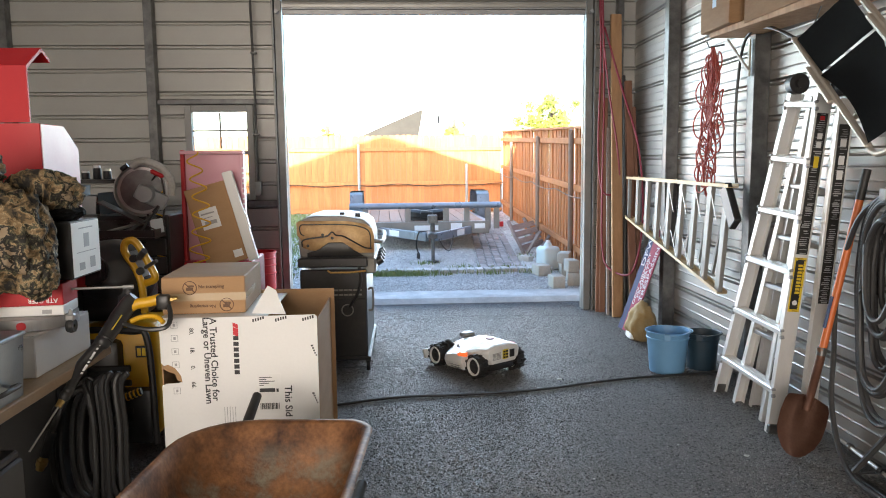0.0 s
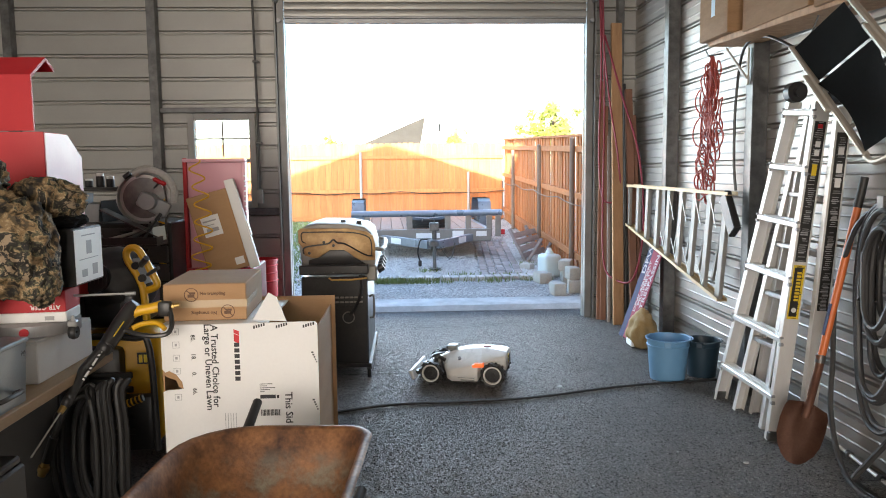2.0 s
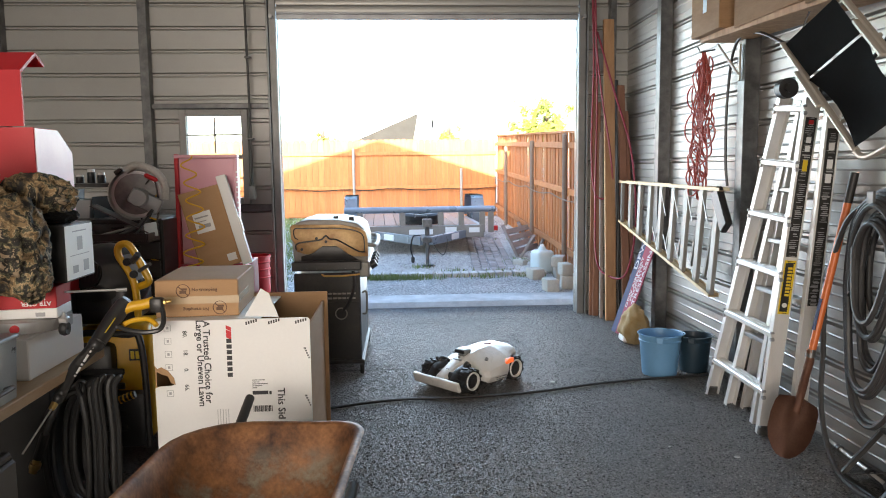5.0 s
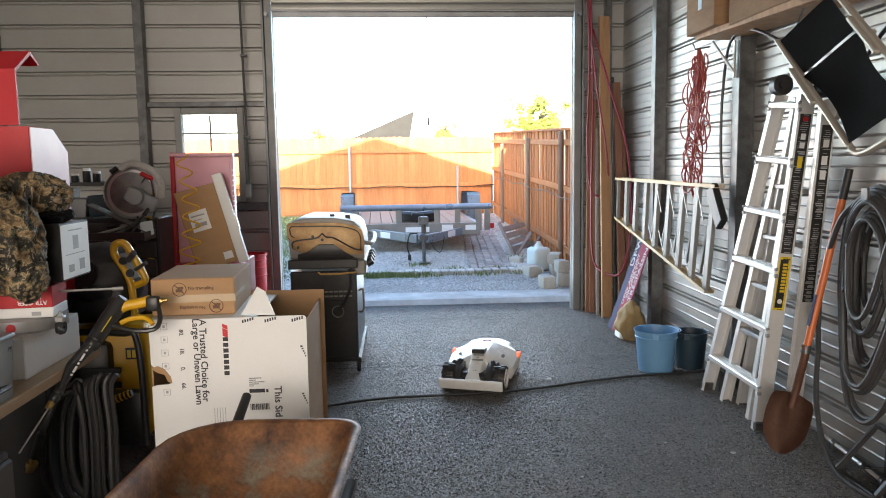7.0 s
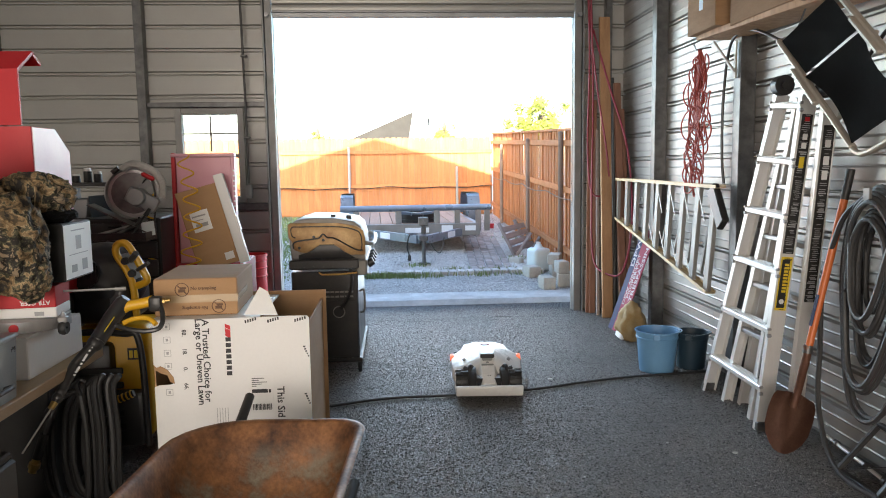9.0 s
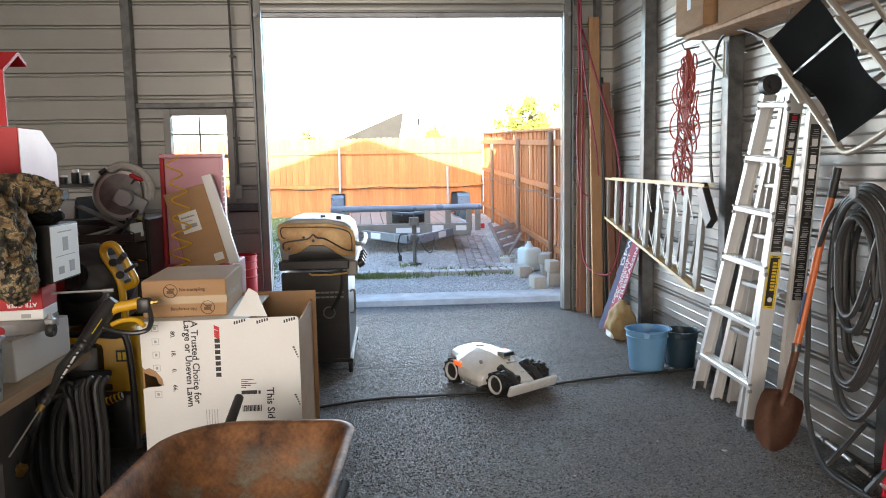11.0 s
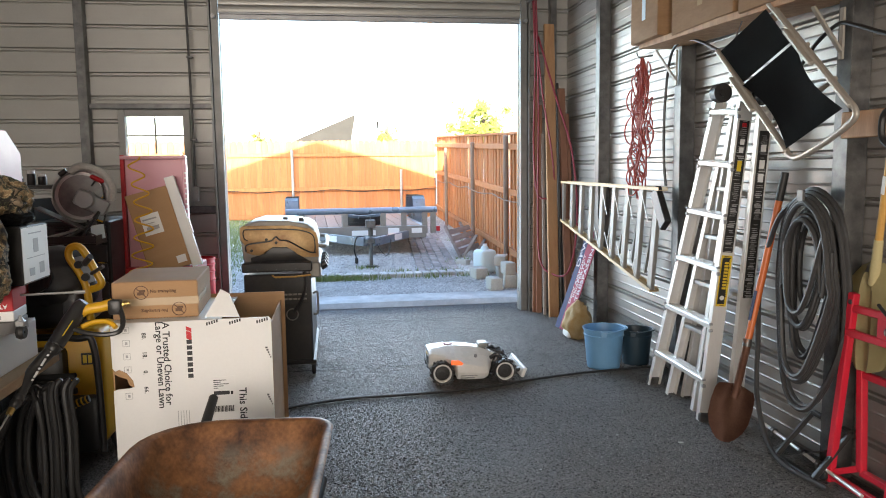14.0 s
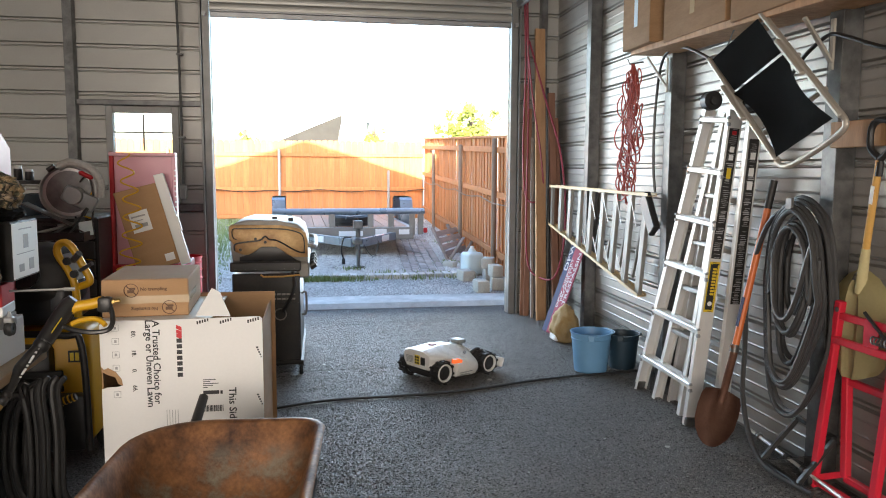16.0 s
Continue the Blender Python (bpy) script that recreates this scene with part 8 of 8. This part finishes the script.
box(bm, -0.28, -0.18, -0.19, 0.19, 0.07, 0.115, bev=0.015)
box(bm, -0.11, 0.1, -0.215, 0.215, 0.032, 0.06, bev=0.01)
box(bm, 0.16, 0.3, -0.19, 0.19, 0.06, 0.13, bev=0.02)
cyl(bm, (0.0, 0, 0.02), (0.0, 0, 0.05), 0.15, seg=24)
part("chassis", bm, M_BLACK, mower, "black underbody")
for s in (-1, 1):
    bm = bmesh.new()
    prism(bm, [(0.14, 0.1), (0.31, 0.08), (0.33, 0.1), (0.27, 0.165), (0.17, 0.19)], 0.06, Matrix.Translation((0, s * 0.11 + 0.03, -0.01)) @ pose(0, 0, 0, 90), bev=0.012)
    part("front_fender", bm, M_DKGREY, mower, "dark front wheel arm")
bm = bmesh.new()
box(bm, -0.014, 0.014, -0.222, 0.222, 0.0, 0.074, Matrix.Translation((0.352, 0, 0.036)) @ pose(0, 0, 0, 0, 22, 0), bev=0.009, seg=3)
part("bumper", bm, M_SHELL, mower, "white front bumper bar")
bm = bmesh.new()
for s in (-1, 1):
    box(bm, 0.28, 0.362, s * 0.12 - 0.03, s * 0.12 + 0.03, 0.06, 0.085)
part("bumper_mount", bm, M_BLACK, mower)
pod = part("camera_pod", bmesh.new(), M_GREYP, mower)
bm = bmesh.new()
box(bm, 0.062, 0.134, -0.05, 0.05, 0.226, 0.26, bev=0.012, seg=3)
box(bm, 0.05, 0.12, -0.035, 0.035, 0.2, 0.23, bev=0.008)
box(bm, 0.04, 0.135, -0.045, 0.045, 0.195, 0.212, pose(0, 0, 0, 0, 8), bev=0.006)
part("housing", bm, mat("silver_plastic", (0.27, 0.285, 0.275), 0.32, 0.2, (0.2, 0.21, 0.2), 8, 0.5, 150, 0.05, 0.02), pod)
bm = bmesh.new()
box(bm, 0.129, 0.139, -0.046, 0.046, 0.229, 0.256, bev=0.004)
part("lens_panel", bm, M_BLACK, pod, "glossy black lens panel")
bm = bmesh.new()
cyl(bm, (-0.16, 0, 0.245), (-0.16, 0, 0.26), 0.036, 0.032, 20)
part("stop_button", bm, M_MAROON, mower, "dark red stop button")
bm = bmesh.new()
box(bm, -0.322, -0.31, -0.1, -0.055, 0.135, 0.192, bev=0.002)
part("charge_port", bm, M_BLACK, mower)
bm = bmesh.new()
for k in range(6):
    box(bm, -0.3205, -0.314, 0.035, 0.075, 0.135 + k * 0.009, 0.139 + k * 0.009)
    box(bm, -0.3205, -0.314, 0.082, 0.112, 0.135 + k * 0.009, 0.138 + k * 0.009)
part("rear_label", bm, M_INKG, mower, "grey printed rear label")
bm = bmesh.new()
box(bm, -0.319, -0.312, -0.04, 0.015, 0.13, 0.2)
plate = part("warning_label", bm, M_YLABEL, mower, "yellow warning label")
bm = bmesh.new()
for k in range(3):
    for a, b in ((-0.035, -0.016), (-0.009, 0.01)):
        box(bm, -0.3215, -0.3185, a, b, 0.136 + 0.021 * k, 0.15 + 0.021 * k)
part("label_print", bm, M_STICK, plate)
bm = bmesh.new()
cyl(bm, (0.112, 0, 0.193), (0.14, 0, 0.2), 0.01, seg=12)
part("nose_sensor", bm, M_GREYP, mower)
bm = bmesh.new()
for a in (-1, 1):
    prism(bm, [(0.0, 0), (0.008, 0), (0.014, 0.016), (0.006, 0.016)], 0.002, Matrix.Translation((0.262, a * 0.008, 0.144)) @ pose(0, 0, 0, 0, 25, 90))
part("badge", bm, M_BLACK, mower)

WHEELS = []
for wx, r, ty in ((0.227, 0.088, 0.18), (-0.227, 0.09, 0.182)):
    for s in (-1, 1):
        w = part("wheel", bmesh.new(), M_RUBBER, mower)
        w.matrix_basis = pose(wx, s * ty, r)
        WHEELS.append((w, wx, s, r, ty))
        bm = bmesh.new()
        mm = pose(0, 0, 0, 90)
        lathe(bm, [(r * 0.72, -0.038), (r * 0.86, -0.041), (r * 0.91, -0.03), (r * 0.91, 0.03), (r * 0.86, 0.041), (r * 0.72, 0.038)], 32, mm)
        for k in range(20):
            a = 2 * math.pi * k / 20
            sd = 1 if k % 2 else -1
            box(bm, r * 0.86, r, -0.042 if sd < 0 else -0.004, 0.004 if sd < 0 else 0.042, -0.008, 0.008, pose(0, 0, 0, 0, math.degrees(a), 0))
        part("tyre", bm, M_RUBBER, w)
        bm = bmesh.new()
        lathe(bm, [(r * 0.75, -0.02), (r * 0.75, 0.036), (r * 0.72, 0.044), (r * 0.63, 0.044), (r * 0.6, 0.036), (r * 0.57, -0.02)], 32, mm if s < 0 else pose(0, 0, 0, -90))
        part("rim", bm, M_SHELL, w, "white wheel ring")
        bm = bmesh.new()
        lathe(bm, [(0.001, 0.036), (r * 0.2, 0.036), (r * 0.22, 0.032), (r * 0.58, 0.03), (r * 0.58, -0.02), (0.001, -0.02)], 24, mm if s < 0 else pose(0, 0, 0, -90))
        for k in range(6):
            a = k * math.pi / 3
            cyl(bm, (r * 0.42 * math.cos(a), s * 0.028, r * 0.42 * math.sin(a)), (r * 0.42 * math.cos(a), s * 0.034, r * 0.42 * math.sin(a)), 0.006, seg=6)
        part("hub", bm, M_DKGREY, w, "dark grey wheel hub")
MOWER = [(0, 0.665, 4.756, 125.5), (0.75, 0.625, 4.725, 140.8), (1.5, 0.592, 4.689, 155.9), (2.2, 0.576, 4.639, 169.6), (3, 0.574, 4.578, 184.8), (3.6, 0.588, 4.538, 195.4), (4.2, 0.614, 4.505, 205.8),
         (5.2, 0.676, 4.467, 225.2), (6.3, 0.740, 4.433, 244.6), (6.9, 0.752, 4.420, 249.9), (7.5, 0.754, 4.402, 253.3), (8.2, 0.749, 4.351, 258.3), (9, 0.757, 4.301, 266.6), (10.2, 0.832, 4.292, 288.3),
         (11.5, 0.923, 4.311, 314.2), (12.2, 0.953, 4.341, 327.2), (13, 0.975, 4.391, 341.6), (13.7, 0.994, 4.441, 353.7), (14.5, 1.003, 4.500, 367.2), (15.2, 0.986, 4.546, 378.7), (16, 0.956, 4.596, 391.8)]


def motions():
    walk(mower, [(t, pose(x, y, 0, 0, 0, h)) for t, x, y, h in MOWER])
    for w, wx, s, r, ty in WHEELS:
        # the wheels of the two sides turn against each other while the mower pivots
        walk(w, [(t, pose(wx, s * ty, r, 0, -s * (h - 125.5) * 0.235 / r, 0)) for t, x, y, h in MOWER])


motions()
